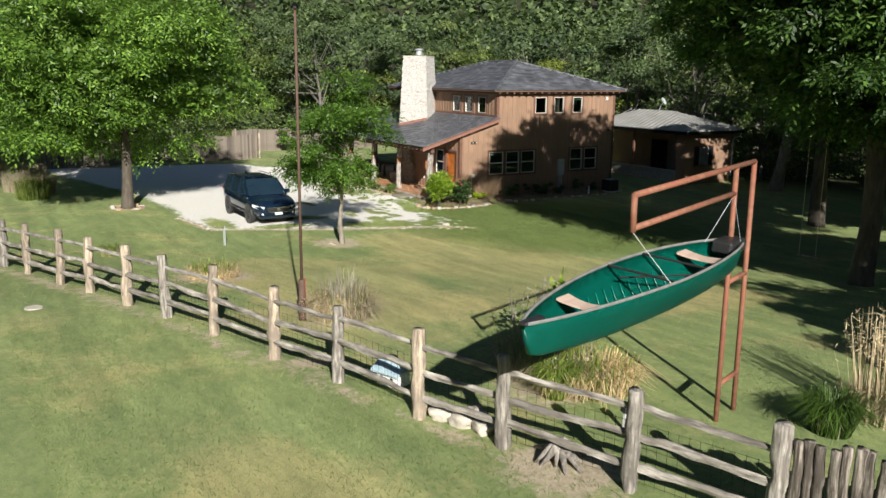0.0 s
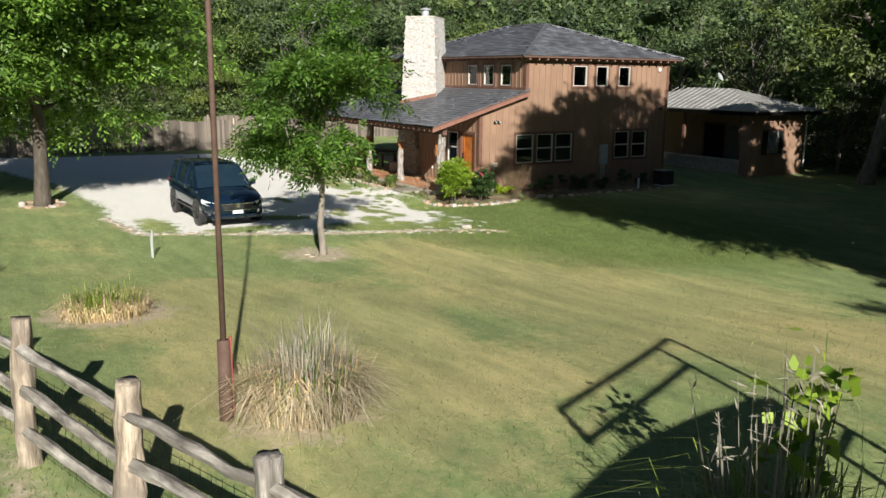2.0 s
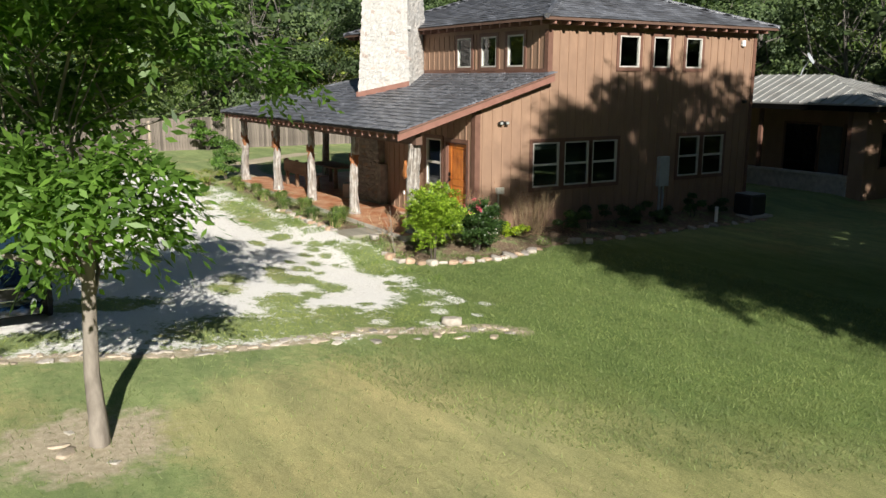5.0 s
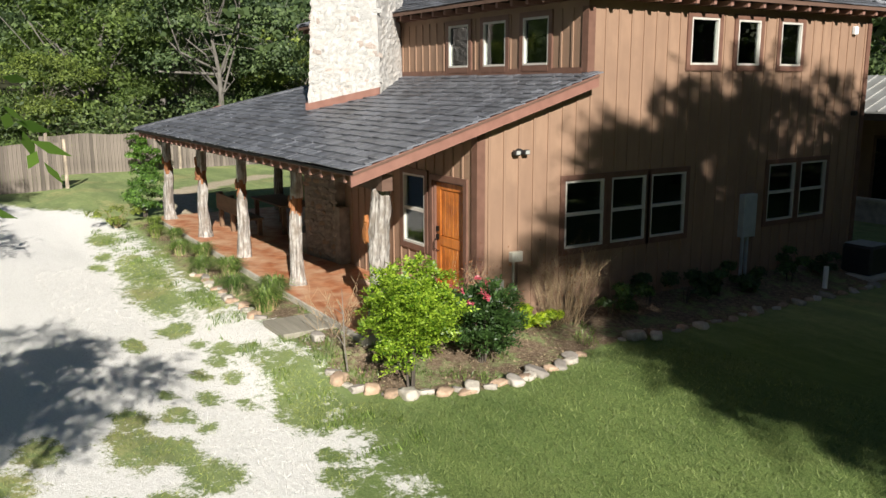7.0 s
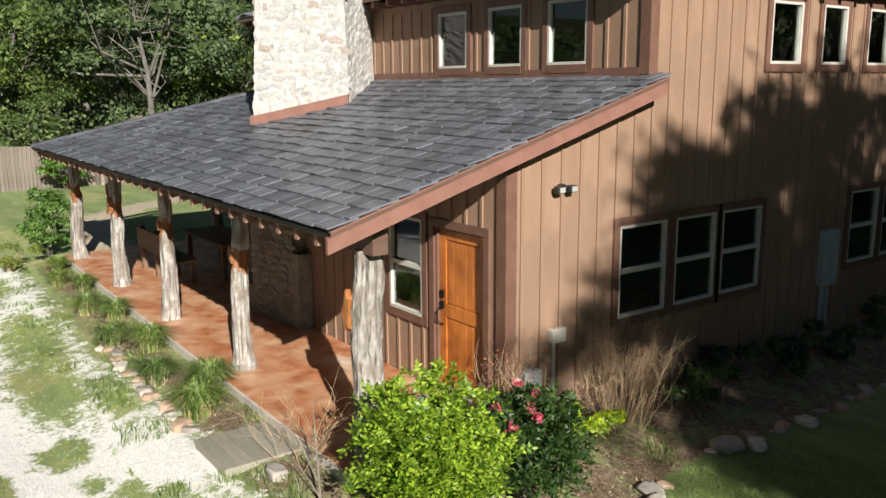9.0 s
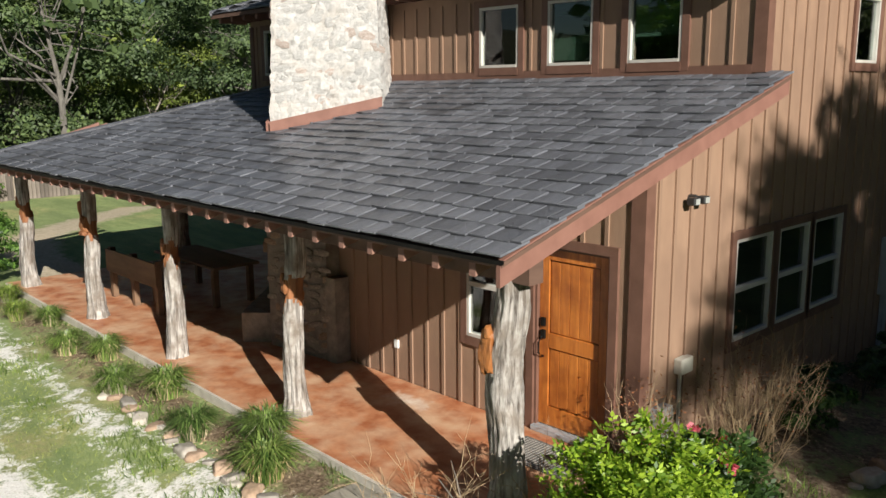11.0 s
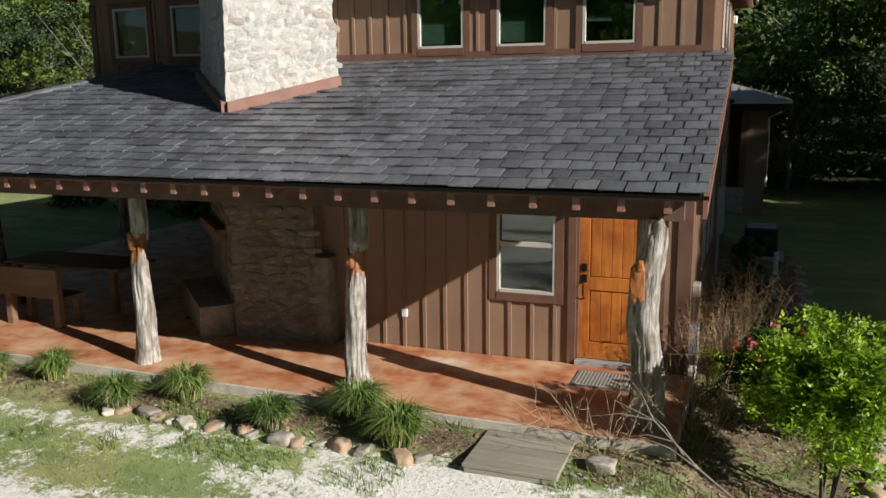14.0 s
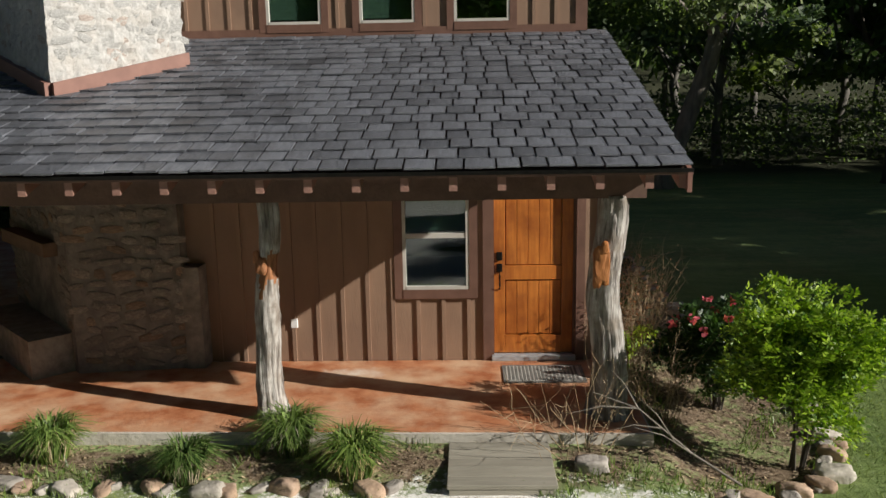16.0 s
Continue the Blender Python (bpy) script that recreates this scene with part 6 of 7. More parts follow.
for i, (x, y, s, m) in enumerate(((-0.55, -5.45, 0.75, 4), (1.55, -0.75, 1.0, 3), (1.75, -0.45, 0.8, 3), (25.6, -19.2, 1.3, 3), (25.95, -18.95, 1.6, 3), (26.3, -18.9, 1.2, 3), (6.1, -7.35, 0.95, 3))):
    r = new("boulder", stones[m])
    r.matrix_basis = pose(*on_ground(x, y, 0.06 * s), 0, 0, 70 * i) @ Matrix.Diagonal((s, s, s, 1))
    tagged(r, "rough pale limestone boulder on the ground", "rock", "loose boulders")


def scatter(rng, n, x0, x1, y0, y1, keep):
    rows = []
    while len(rows) < n:
        x, y = rng.uniform(x0, x1), rng.uniform(y0, y1)
        if keep(x, y):
            rows.append((x, y, ground_z(x, y)))
    return np.array(rows)


def pebbles():
    """Loose limestone chips along the house side of the drive."""
    rng = np.random.default_rng(31)
    c = scatter(rng, 5000, -9.0, 3.6, -8.6, -5.6, lambda x, y: inside_by(DRIVE, x, y) > 0.15 and min(math.hypot((x - a) / c, (y - b) / d) for a, b, c, d in GRASSED) > 1.15 and not (x > -0.6 and y > -6.3) and rng.uniform(0, 1) < 0.35 + 0.65 * smooth_step((y + 7.6) / 1.5))
    n = len(c)
    size = rng.uniform(0.004, 0.011, (n, 1)) * np.array((1.0, 1.0, 0.6))
    a = rng.uniform(0, 6.283, n)
    octa = np.array(((1, 0, 0), (0, 1, 0), (-1, 0, 0), (0, -1, 0), (0, 0, 1), (0, 0, -1)), dtype=float)
    v = octa[None] * size[:, None] * rng.uniform(0.7, 1.3, (n, 6, 1))
    co, si = np.cos(a)[:, None], np.sin(a)[:, None]
    v = np.stack([v[..., 0] * co - v[..., 1] * si, v[..., 0] * si + v[..., 1] * co, v[..., 2]], axis=2) + c[:, None] + np.array((0, 0, 0.006))
    tri = np.array(((0, 1, 4), (1, 2, 4), (2, 3, 4), (3, 0, 4), (1, 0, 5), (2, 1, 5), (3, 2, 5), (0, 3, 5)))
    f = (tri[None] + 6 * np.arange(n)[:, None, None]).reshape(-1, 3)
    me = bpy.data.meshes.new("gravel_chips")
    me.from_pydata(v.reshape(-1, 3).tolist(), [], f.tolist())
    me.materials.append(PEBBLE)
    return me


tagged(new("gravel_chips", pebbles()), "loose white limestone chips on the drive", "gravel", kind="stuff")


def in_beds(x, y):
    return max(inside_by(BED, x, y), inside_by(BED_FRONT, x, y)) > 0.05


lr = np.random.default_rng(32)
lc = scatter(lr, 10000, -13.5, 2.1, -5.75, 7.0, lambda x, y: (y < -1.5 or lr.uniform(0, 1) < 0.3) and in_beds(x, y))
lq = leaf_quads(lr, lc + np.array((0, 0, 0.014)), 0.045, 0.022, 0.0, np.tile(np.array((0, 0, 1.2)), (len(lc), 1)))
tagged(new("leaf_litter", quads_mesh("leaf_litter", lq, LITTER)), "dry brown leaf litter on the beds", "leaf litter", kind="stuff")


def weeds():
    rng = np.random.default_rng(33)
    c = scatter(rng, 5200, -13.5, 3.2, -6.6, -1.0, lambda x, y: (in_beds(x, y) or y < -5.6) and not (-2.0 < x < -0.85 and -5.7 < y < -4.9) and noise.noise(Vector((x * 1.7, y * 1.7, 4.0))) > 0.12)
    n = len(c)
    a = rng.uniform(0, 6.283, n)
    s = np.stack([np.cos(a), np.sin(a), np.zeros(n)], axis=1) * 0.006
    up = np.stack([rng.normal(size=n) * 0.03, rng.normal(size=n) * 0.03, rng.uniform(0.03, 0.11, n)], axis=1)
    return quads_mesh("weeds", np.stack([c - s, c + s, c + up + s * 0.3, c + up - s * 0.3], axis=1), BLADE)


tagged(new("weeds", weeds()), "low green weeds in the beds by the porch", "weeds", kind="stuff")

# ---- the wing with the metal roof ----
wing = thing("wing", "low brown wing with a galvanised hipped metal roof in shade", "house", (-2.2, 5.41, 0))
wing.scale = (1.0, 0.778, 1.0)
WX0, WX1, WY0, WY1, WZ = -5.0, 3.1, 9.2, 14.55, 2.75
WYB = WY0 + 2.3
for a, b in (((WX0, WY1 - 0.15, -0.5), (WX1, WY1, WZ)), ((WX1 - 0.15, WY0, -0.5), (WX1, WY1 - 0.15, WZ)), ((WX0, WYB, -0.5), (WX1 - 0.15, WYB + 0.15, WZ)), ((2.55, WY0, -0.5), (WX1 - 0.15, WY0 + 0.15, WZ))):
    part("wall", boxes((a, b)), SIDING, wing)
half_wall = part("stone_half_wall", boxes(((WX0, WY0 - 0.08, -0.6), (2.55, WY0 + 0.14, 0.36)), bevel=0.01), ROCK_GREY, wing, "stone half wall with a pale cap")
part("cap", boxes(((WX0, WY0 - 0.14, 0.36), (2.55, WY0 + 0.2, 0.45)), bevel=0.012), CONCRETE, half_wall, "pale stone cap")
for x in (-1.2, 2.46):
    part("porch_post", boxes(((x - 0.08, WY0 - 0.02, 0.45), (x + 0.08, WY0 + 0.12, WZ)), bevel=0.01), TRIM_DARK, wing)
# Dark sheet added across the wing under its roof to darken the porch.
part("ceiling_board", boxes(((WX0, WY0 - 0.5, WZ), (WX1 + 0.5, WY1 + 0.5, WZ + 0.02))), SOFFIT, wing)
for x0, x1, z0 in ((-1.35, 0.05, -0.1), (1.2, 1.6, -0.1)):
    part("dark_window", boxes(((x0, WYB - 0.02, z0), (x1, WYB + 0.01, 2.05))), DARK_GLASS, wing)
    part("casing", boxes(((x0 - 0.09, WYB - 0.035, z0), (x0, WYB - 0.005, 2.14)), ((x1, WYB - 0.035, z0), (x1 + 0.09, WYB - 0.005, 2.14)), ((x0, WYB - 0.035, 2.05), (x1, WYB - 0.005, 2.14))), TRIM_DARK, wing)
part("door", boxes(((0.2, WYB - 0.045, -0.1), (1.05, WYB - 0.002, 2.03)), bevel=0.006), DOOR_GREY, wing, "grey porch door")
y0, y1 = 10.35, 12.45
part("dark_window", boxes(((WX1 - 0.02, y0, 0.76), (WX1 + 0.015, y1, 1.9))), DARK_GLASS, wing)
part("casing", boxes(((WX1, y0 - 0.08, 0.68), (WX1 + 0.035, y0, 1.98)), ((WX1, y1, 0.68), (WX1 + 0.035, y1 + 0.08, 1.98)), ((WX1, y0, 1.9), (WX1 + 0.035, y1, 1.98)), ((WX1, y0, 0.68), (WX1 + 0.035, y1, 0.76)), ((WX1, (y0 + y1) / 2 - 0.03, 0.76), (WX1 + 0.03, (y0 + y1) / 2 + 0.03, 1.9))), TRIM_DARK, wing)
for k in range(9):
    y = y0 + 0.62 + k * 0.12
    part("curtain_fold", tube(bmesh.new(), [(WX1 + 0.018, y, 0.78), (WX1 + 0.018, y, 1.88)], [0.022, 0.016], 5), CURTAIN, wing, "pale curtain fold")
bm = bmesh.new()
a0 = [(WX0 - 0.6, WY0 - 0.6, 2.92), (WX1 + 0.6, WY0 - 0.6, 2.92), (WX1 + 0.6, WY1 + 0.6, 2.92), (WX0 - 0.6, WY1 + 0.6, 2.92)]
WYM, APEX = (WY0 + WY1) / 2, 0.1
r0 = [(WX0 + 2.1, WYM, 3.93), (APEX, WYM, 3.93)]
v = [bm.verts.new(p) for p in a0 + r0]
w = [bm.verts.new((x, y, z - 0.05)) for x, y, z in a0 + r0]
for f in ((0, 1, 5, 4), (1, 2, 5), (2, 3, 4, 5), (3, 0, 4)):
    bm.faces.new([v[i] for i in f])
    bm.faces.new([w[i] for i in f[::-1]])
for i in range(4):
    bm.faces.new((v[i], w[i], w[(i + 1) % 4], v[(i + 1) % 4]))
metal = part("metal_roof", bm, METAL_ROOF, wing, "ribbed galvanised roof")
HALF, END = WYM - WY0 + 0.6, WX1 + 0.6 - APEX
for i in range(19):
    x = WX1 + 0.4 - i * 0.4
    run = HALF * min(1.0, (WX1 + 0.6 - x) / END)
    bm = bmesh.new()
    tube(bm, [(x, WY0 - 0.6, 2.935), (x, WY0 - 0.6 + run, 2.935 + run * 1.01 / HALF)], [0.022, 0.022], 4)
    part("rib", bm, METAL_ROOF, metal)
for i in range(16):
    y = WY0 - 0.4 + i * 0.4
    run = END * min(1.0, min(y - WY0 + 0.6, WY1 + 0.6 - y) / HALF)
    bm = bmesh.new()
    tube(bm, [(WX1 + 0.6, y, 2.935), (WX1 + 0.6 - run, y, 2.935 + run * 1.01 / END)], [0.022, 0.022], 4)
    part("rib", bm, METAL_ROOF, metal)
part("eave_board", boxes(((WX0 - 0.58, WY0 - 0.58, 2.68), (WX1 + 0.58, WY0 - 0.54, 2.87)), ((WX1 + 0.54, WY0 - 0.54, 2.68), (WX1 + 0.58, WY1 + 0.58, 2.87))), BLACK_IRON, wing, "black metal fascia")
bm = bmesh.new()
tube(bm, [(WX1 + 0.55, WY1 + 0.3, 2.8), (WX1 + 0.45, WY1 + 0.3, 2.5), (WX1 + 0.06, WY1 + 0.1, 2.3), (WX1 + 0.06, WY1 + 0.1, 0.0)], [0.045] * 4, 6)
part("downspout", bm, WHITE_PAINT, wing, "white downspout")
dish = thing("satellite_dish", "grey satellite dish on a mast above the metal roof", "satellite dish", (-3.2, 14.45, 3.9))
bm = bmesh.new()
tube(bm, [(0, 0, 0.0), (0.1, 0, 0.25), (0.28, 0, 0.5)], [0.025] * 3, 6)
part("mast", bm, GALV, dish)
bm = bmesh.new()
r = bmesh.ops.create_cone(bm, cap_ends=False, segments=20, radius1=0.06, radius2=0.25, depth=0.07, matrix=Matrix.Translation((0.35, 0, 0.62)) @ Euler((0, radians(60), radians(20))).to_matrix().to_4x4())
bmesh.ops.solidify(bm, geom=bm.faces[:], thickness=0.012)
part("dish", bm, GALV, dish)

# ---- things on and round the house ----
def wall_thing(name, label, category, *parts_spec):
    t = thing(name, label, category)
    for pn, bmm, mt in parts_spec:
        part(pn, bmm, mt, t)
    return t


LY = -2.02
bm = bmesh.new()
tube(bm, [(0.0, LY, 2.62), (0.07, LY, 2.62)], [0.05, 0.05], 8)
sec_light = wall_thing("security_light", "black twin-head security light on the gable wall", "lamp", ("base", bm, BLACK_PLASTIC))
for dy in (-0.095, 0.095):
    head = part("lamp_head", boxes(((0.05, LY + dy - 0.055, 2.57), (0.15, LY + dy + 0.055, 2.65)), bevel=0.012), BLACK_PLASTIC, sec_light)
    part("lens", boxes(((0.151, LY + dy - 0.04, 2.58), (0.154, LY + dy + 0.04, 2.64))), GREY_LENS, head)
wall_thing("security_light", "small white light under the upper eave", "lamp", ("base", boxes(((0, 6.95, 4.72), (0.1, 7.07, 4.9)), bevel=0.02), WHITE_PAINT))
wall_thing("security_light", "small dark light high on the gable wall", "lamp", ("base", boxes(((0, 7.15, 3.0), (0.12, 7.28, 3.1)), bevel=0.02), BLACK_PLASTIC))
wall_thing("electric_meter_box", "pale grey electric panel on the gable wall", "meter box", ("box", boxes(((0, 3.62, 0.62), (0.14, 4.02, 1.5)), bevel=0.01), GALV), ("conduit", boxes(((0.02, 3.72, -0.2), (0.07, 3.77, 0.62)), ((0.02, 3.86, -0.2), (0.07, 3.91, 0.62))), GALV))
wall_thing("utility_box", "beige junction box on a conduit by the corner", "utility box", ("box", boxes(((0, -2.18, 0.78), (0.1, -1.95, 0.95)), bevel=0.01), GREY_BOX), ("conduit", boxes(((0.02, -2.12, -0.25), (0.05, -2.09, 0.78))), GREY_BOX))
wall_thing("utility_box", "pale galvanised box low on the house corner", "utility box", ("box", boxes(((0.0, -2.62, 0.02), (0.13, -2.36, 0.52)), bevel=0.01), GALV))
wall_thing("outlet", "white outdoor outlet on the porch wall", "outlet", ("plate", boxes(((-3.76, YF - 0.03, 0.38), (-3.68, YF, 0.49)), bevel=0.004), WHITE_PAINT))
wall_thing("vent_pipe", "short white vent pipe in the gable bed", "pipe", ("pipe", tube(bmesh.new(), [(1.15, 5.0, -0.5), (1.15, 5.0, 0.05)], [0.05, 0.05], 10), WHITE_PAINT))
# Grilled box on a pad stands in for a dark tub.
gable_tub = thing("dark_tub", "dark tub beside the gable wall, built as a grilled box", "air conditioner", (0.85, 6.85, -0.4))
part("body", boxes(((-0.35, -0.35, 0.05), (0.35, 0.35, 0.68)), bevel=0.05), BLACK_PLASTIC, gable_tub)
part("top_grille", boxes(*[((-0.31, -0.31 + 0.08 * i, 0.682), (0.31, -0.28 + 0.08 * i, 0.70)) for i in range(8)]), GALV, gable_tub)
part("pad", boxes(((-0.5, -0.5, -0.05), (0.5, 0.5, 0.05))), CONCRETE, gable_tub)

mat_ = thing("door_mat", "patterned grey door mat at the front door", "mat", (-0.79, -3.34, PZ))
part("border", boxes(((-0.46, -0.28, 0), (0.46, 0.28, 0.012))), MAT_DARK, mat_)
part("pattern", boxes(((-0.42, -0.24, 0.012), (0.42, 0.24, 0.015))), MAT_LIGHT, mat_)
part("pattern", boxes(*[((-0.40 + 0.042 * i, -0.23, 0.015), (-0.374 + 0.042 * i, 0.23, 0.018)) for i in range(19)]), MAT_DARK, mat_)
step = thing("wooden_step", "weathered grey plank step in front of the porch", "step", (-1.36, -5.42, -0.215))
for i in range(5):
    part("plank", boxes(((-0.47, -0.44 + 0.176 * i, 0.06), (0.47, -0.27 + 0.176 * i, 0.10)), bevel=0.005), STEP_WOOD, step)
part("frame_board", boxes(((-0.45, -0.43, -0.14), (-0.39, 0.43, 0.06)), ((0.39, -0.43, -0.14), (0.45, 0.43, 0.06)), ((-0.39, -0.43, -0.14), (0.39, -0.39, 0.06))), STEP_WOOD, step)


def bench(place, turn, label):
    b = thing("bench", label, "bench", place, turn)
    for x in (-0.95, 0.0, 0.95):
        part("leg", boxes(((x - 0.06, -0.22, 0), (x + 0.06, -0.12, 0.42)), bevel=0.006), BENCH_WOOD, b)
        part("leg", boxes(((x - 0.06, 0.16, 0), (x + 0.06, 0.26, 0.95)), bevel=0.006), BENCH_WOOD, b)
    part("seat", boxes(((-1.05, -0.26, 0.42), (1.05, 0.16, 0.47)), bevel=0.006), BENCH_WOOD, b)
    part("backrest", boxes(((-1.05, 0.26, 0.50), (1.05, 0.30, 0.92)), bevel=0.006), BENCH_WOOD, b)
    return b


bench((-10.0, -3.45, PZ), 180, "brown wooden bench with a plank back on the porch")
table = thing("table", "long dark wooden table under the porch roof", "table", (-9.85, -2.35, PZ))
part("tabletop", boxes(((-1.2, -0.45, 0.70), (1.2, 0.45, 0.75)), bevel=0.008), BENCH_WOOD, table)
for x in (-1.0, 1.0):
    for y in (-0.35, 0.35):
        part("leg", boxes(((x - 0.05, y - 0.05, 0), (x + 0.05, y + 0.05, 0.70))), BENCH_WOOD, table)

branch = thing("fallen_branch", "pale dead branch leaning at the porch corner", "branch")
bm = bmesh.new()
tube(bm, [(0.75, -5.55, -0.28), (0.35, -5.4, -0.05), (-0.1, -5.2, 0.3), (-0.5, -5.1, 0.42)], [0.014, 0.012, 0.009, 0.004], 6)
for a, b in (((0.35, -5.4, -0.05), (-0.2, -5.5, 0.25)), ((0.1, -5.3, 0.15), (-0.4, -5.25, 0.1)), ((-0.1, -5.2, 0.3), (-0.35, -5.1, 0.65)), ((-0.1, -5.2, 0.3), (-0.75, -5.2, 0.25)), ((0.2, -5.35, 0.05), (-0.15, -5.45, 0.5))):
    tube(bm, [a, Vector(a).lerp(Vector(b), 0.5) + Vector((0, 0, 0.05)), b], [0.008, 0.005, 0.002], 5)
part("limb", bm, BARK_PALE, branch)

# ---- rail fence ----
fence = thing("rail_fence", "weathered cedar split-rail fence with wire mesh", "fence")
BEND = [(2.2, -26.2), (4.2, -25.6), (6.2, -25.0), (8.06, -24.49), (9.94, -23.99), (12.2, -23.36), (13.8, -22.85), (15.85, -22.3), (17.48, -21.74), (19.34, -21.19), (21.43, -20.58), (23.23, -20.01), (25.35, -19.52), (26.93, -18.94), (28.88, -18.2)]
BEND = [Vector((x, y, ground_z(x, y))) for x, y in BEND]


def fence_log(bm, a, b, r0, r1, seed, flat=1.0, sides=8, n=7):
    upright = abs((b - a).z) > 0.7 * (b - a).length
    pts = []
    for i in range(n + 1):
        w = noise.noise(Vector((seed * 2.3, i * 0.6, 1)))
        pts.append(a.lerp(b, i / n) + (Vector((0.03 * w, 0, 0)) if upright else Vector((0, 0, 0.035 * w))))
    return tube(bm, pts, [(r0 + (r1 - r0) * i / n) * (1 + 0.15 * noise.noise(Vector((seed, i * 0.9, 7)))) for i in range(n + 1)], sides, 0.55, seed)


for i, p in enumerate(BEND):
    bm = bmesh.new()
    fence_log(bm, p - Vector((0, 0, 0.2)), p + Vector((rnd(-0.05, 0.05), rnd(-0.05, 0.05), 1.48 + rnd(-0.05, 0.05))), 0.118, 0.10, 300 + i, sides=14, n=12)
    part("post", bm, FENCE_GREY if i in (1, 3, 8, 11, 13, 14) else FENCE_WOOD, fence, smooth=True)
SPANS = list(zip(BEND, BEND[1:] + [Vector((30.72, -17.6, BEND[-1].z))]))
for i, (a, b) in enumerate(SPANS):
    for k, h in enumerate((0.38, 0.78, 1.22)):
        bm = bmesh.new()
        fence_log(bm, a + Vector((0, 0, h + rnd(-0.04, 0.04))), b + Vector((0, 0, h + rnd(-0.04, 0.04))), 0.062 if k < 2 else 0.052, 0.054 if k < 2 else 0.044, 400 + i * 3 + k, n=9, sides=6)
        part("rail", bm, FENCE_RAIL, fence)
wires = Joined()
for a, b in SPANS:
    d = b - a
    side = Vector((-d.y, d.x, 0)).normalized() * 0.13
    for h in (0.08, 0.25, 0.42, 0.59, 0.76, 0.93):
        m = Matrix.Translation(a + side + Vector((0, 0, h))) @ d.to_track_quat("X", "Z").to_matrix().to_4x4()
        wires.add(m, (0, -0.0018, -0.0018), (d.length, 0.0018, 0.0018))
    for j in range(13):
        wires.add(Matrix.Translation(a + side + d * (j / 13)), (-0.0018, -0.0018, 0.05), (0.0018, 0.0018, 0.95))
part("wire_mesh", wires.mesh("wire_mesh", BLACK_IRON), None, fence, "thin dark wire mesh")["kind"] = "stuff"
stock = thing("stockade_fence", "upright weathered cedar logs set side by side", "fence")
base = Vector((30.72, -17.6, 0))
for i in range(22):
    p = base + Vector((0.155, 0.095, 0)) * (i * 0.70 + (0.30 if i else 0) + (0.35 if i > 8 else 0))
    p.z = ground_z(p.x, p.y)
    bm = bmesh.new()
    big = i == 0
    fence_log(bm, p - Vector((0, 0, 0.2)), p + Vector((rnd(-0.03, 0.03), 0, (1.55 if big else 1.36 if i < 9 else 1.28) + rnd(-0.06, 0.06))), 0.12 if big else 0.072, 0.10 if big else 0.062, 500 + i, sides=12, n=12)
    part("log", bm, FENCE_SHADED if i else FENCE_GREY, stock, smooth=True)

# bird house on the wire, stump
bh = thing("bird_house", "small white bird house with a pale blue roof", "bird house", (23.95, -19.25, 0.62), 20)
part("post", boxes(((-0.04, -0.04, -0.5), (0.04, 0.04, 0.0))), FENCE_WOOD, bh)
part("box", boxes(((-0.24, -0.18, 0.0), (0.24, 0.18, 0.26)), bevel=0.008), WHITE_PAINT, bh)
bm = bmesh.new()
prism(bm, [(-0.25, 0.24), (0.0, 0.40), (0.25, 0.24), (0.25, 0.27), (0.0, 0.435), (-0.25, 0.27)], "x", -0.33, 0.33)
part("roof", bm, PALE_BLUE, bh, "pale blue gabled roof")
# Black plates stand for the shaded entrance holes.
for x in (-0.12, 0.12):
    part("entrance", boxes(((x - 0.03, -0.185, 0.12), (x + 0.03, -0.179, 0.18))), OPENING_BLACK, bh)
stump = thing("tree_stump", "weathered broken tree stump in the grass", "stump", on_ground(27.7, -18.45))
for i in range(13):
    a = i * 0.483
    out = Vector((math.cos(a), math.sin(a), 0))
    ln = rnd(0.22, 0.48)
    bm = bmesh.new()
    tube(bm, [out * 0.02 + Vector((0, 0, rnd(0.16, 0.30))), out * ln * 0.45 + Vector((0, 0, rnd(0.10, 0.20))), out * ln + Vector((rnd(-0.08, 0.08), rnd(-0.08, 0.08), rnd(-0.02, 0.05)))], [rnd(0.07, 0.10), rnd(0.05, 0.075), 0.018], 7, 0.6, 600 + i)
    part("root", bm, FENCE_GREY, stump, smooth=True)
lp = thing("path_light", "small white post lamp behind the fence", "lamp", on_ground(27.4, -16.9))
part("stem", boxes(((-0.03, -0.03, -0.1), (0.03, 0.03, 0.30))), WHITE_PAINT, lp)
part("cap", boxes(((-0.07, -0.07, 0.30), (0.07, 0.07, 0.42)), bevel=0.02), BLACK_PLASTIC, lp)

# ---- canoe on its frame ----
hoist = thing("boat_hoist", "rusty welded pipe hoist that carries the canoe", "hoist", (0, 0, 0))
U1, U2 = Vector((27.72, -14.75, 0)), Vector((27.9, -15.38, 0))
ARM = Vector((28.79, -18.33, 0))
gz = ground_z(U1.x, U1.y) - 0.2
pipes = (("upright", [U1 + Vector((0, 0, gz)), U1 + Vector((0, 0, 4.77))]), ("upright", [U2 + Vector((0, 0, gz)), U2 + Vector((0, 0, 4.72))]),
         ("arm", [U1 + Vector((0, 0, 4.77)), ARM + Vector((0, 0, 4.60))]), ("arm", [U2 + Vector((0, 0, 4.32)), ARM + Vector((0, 0, 4.17))]),
         ("arm_end", [ARM + Vector((0, 0, 4.62)), ARM + Vector((0, 0, 4.12))]), ("rung", [U1 + Vector((0, 0, 2.95)), U2 + Vector((0, 0, 2.90))]), ("rung", [U1 + Vector((0, 0, 1.25)), U2 + Vector((0, 0, 1.20))]))
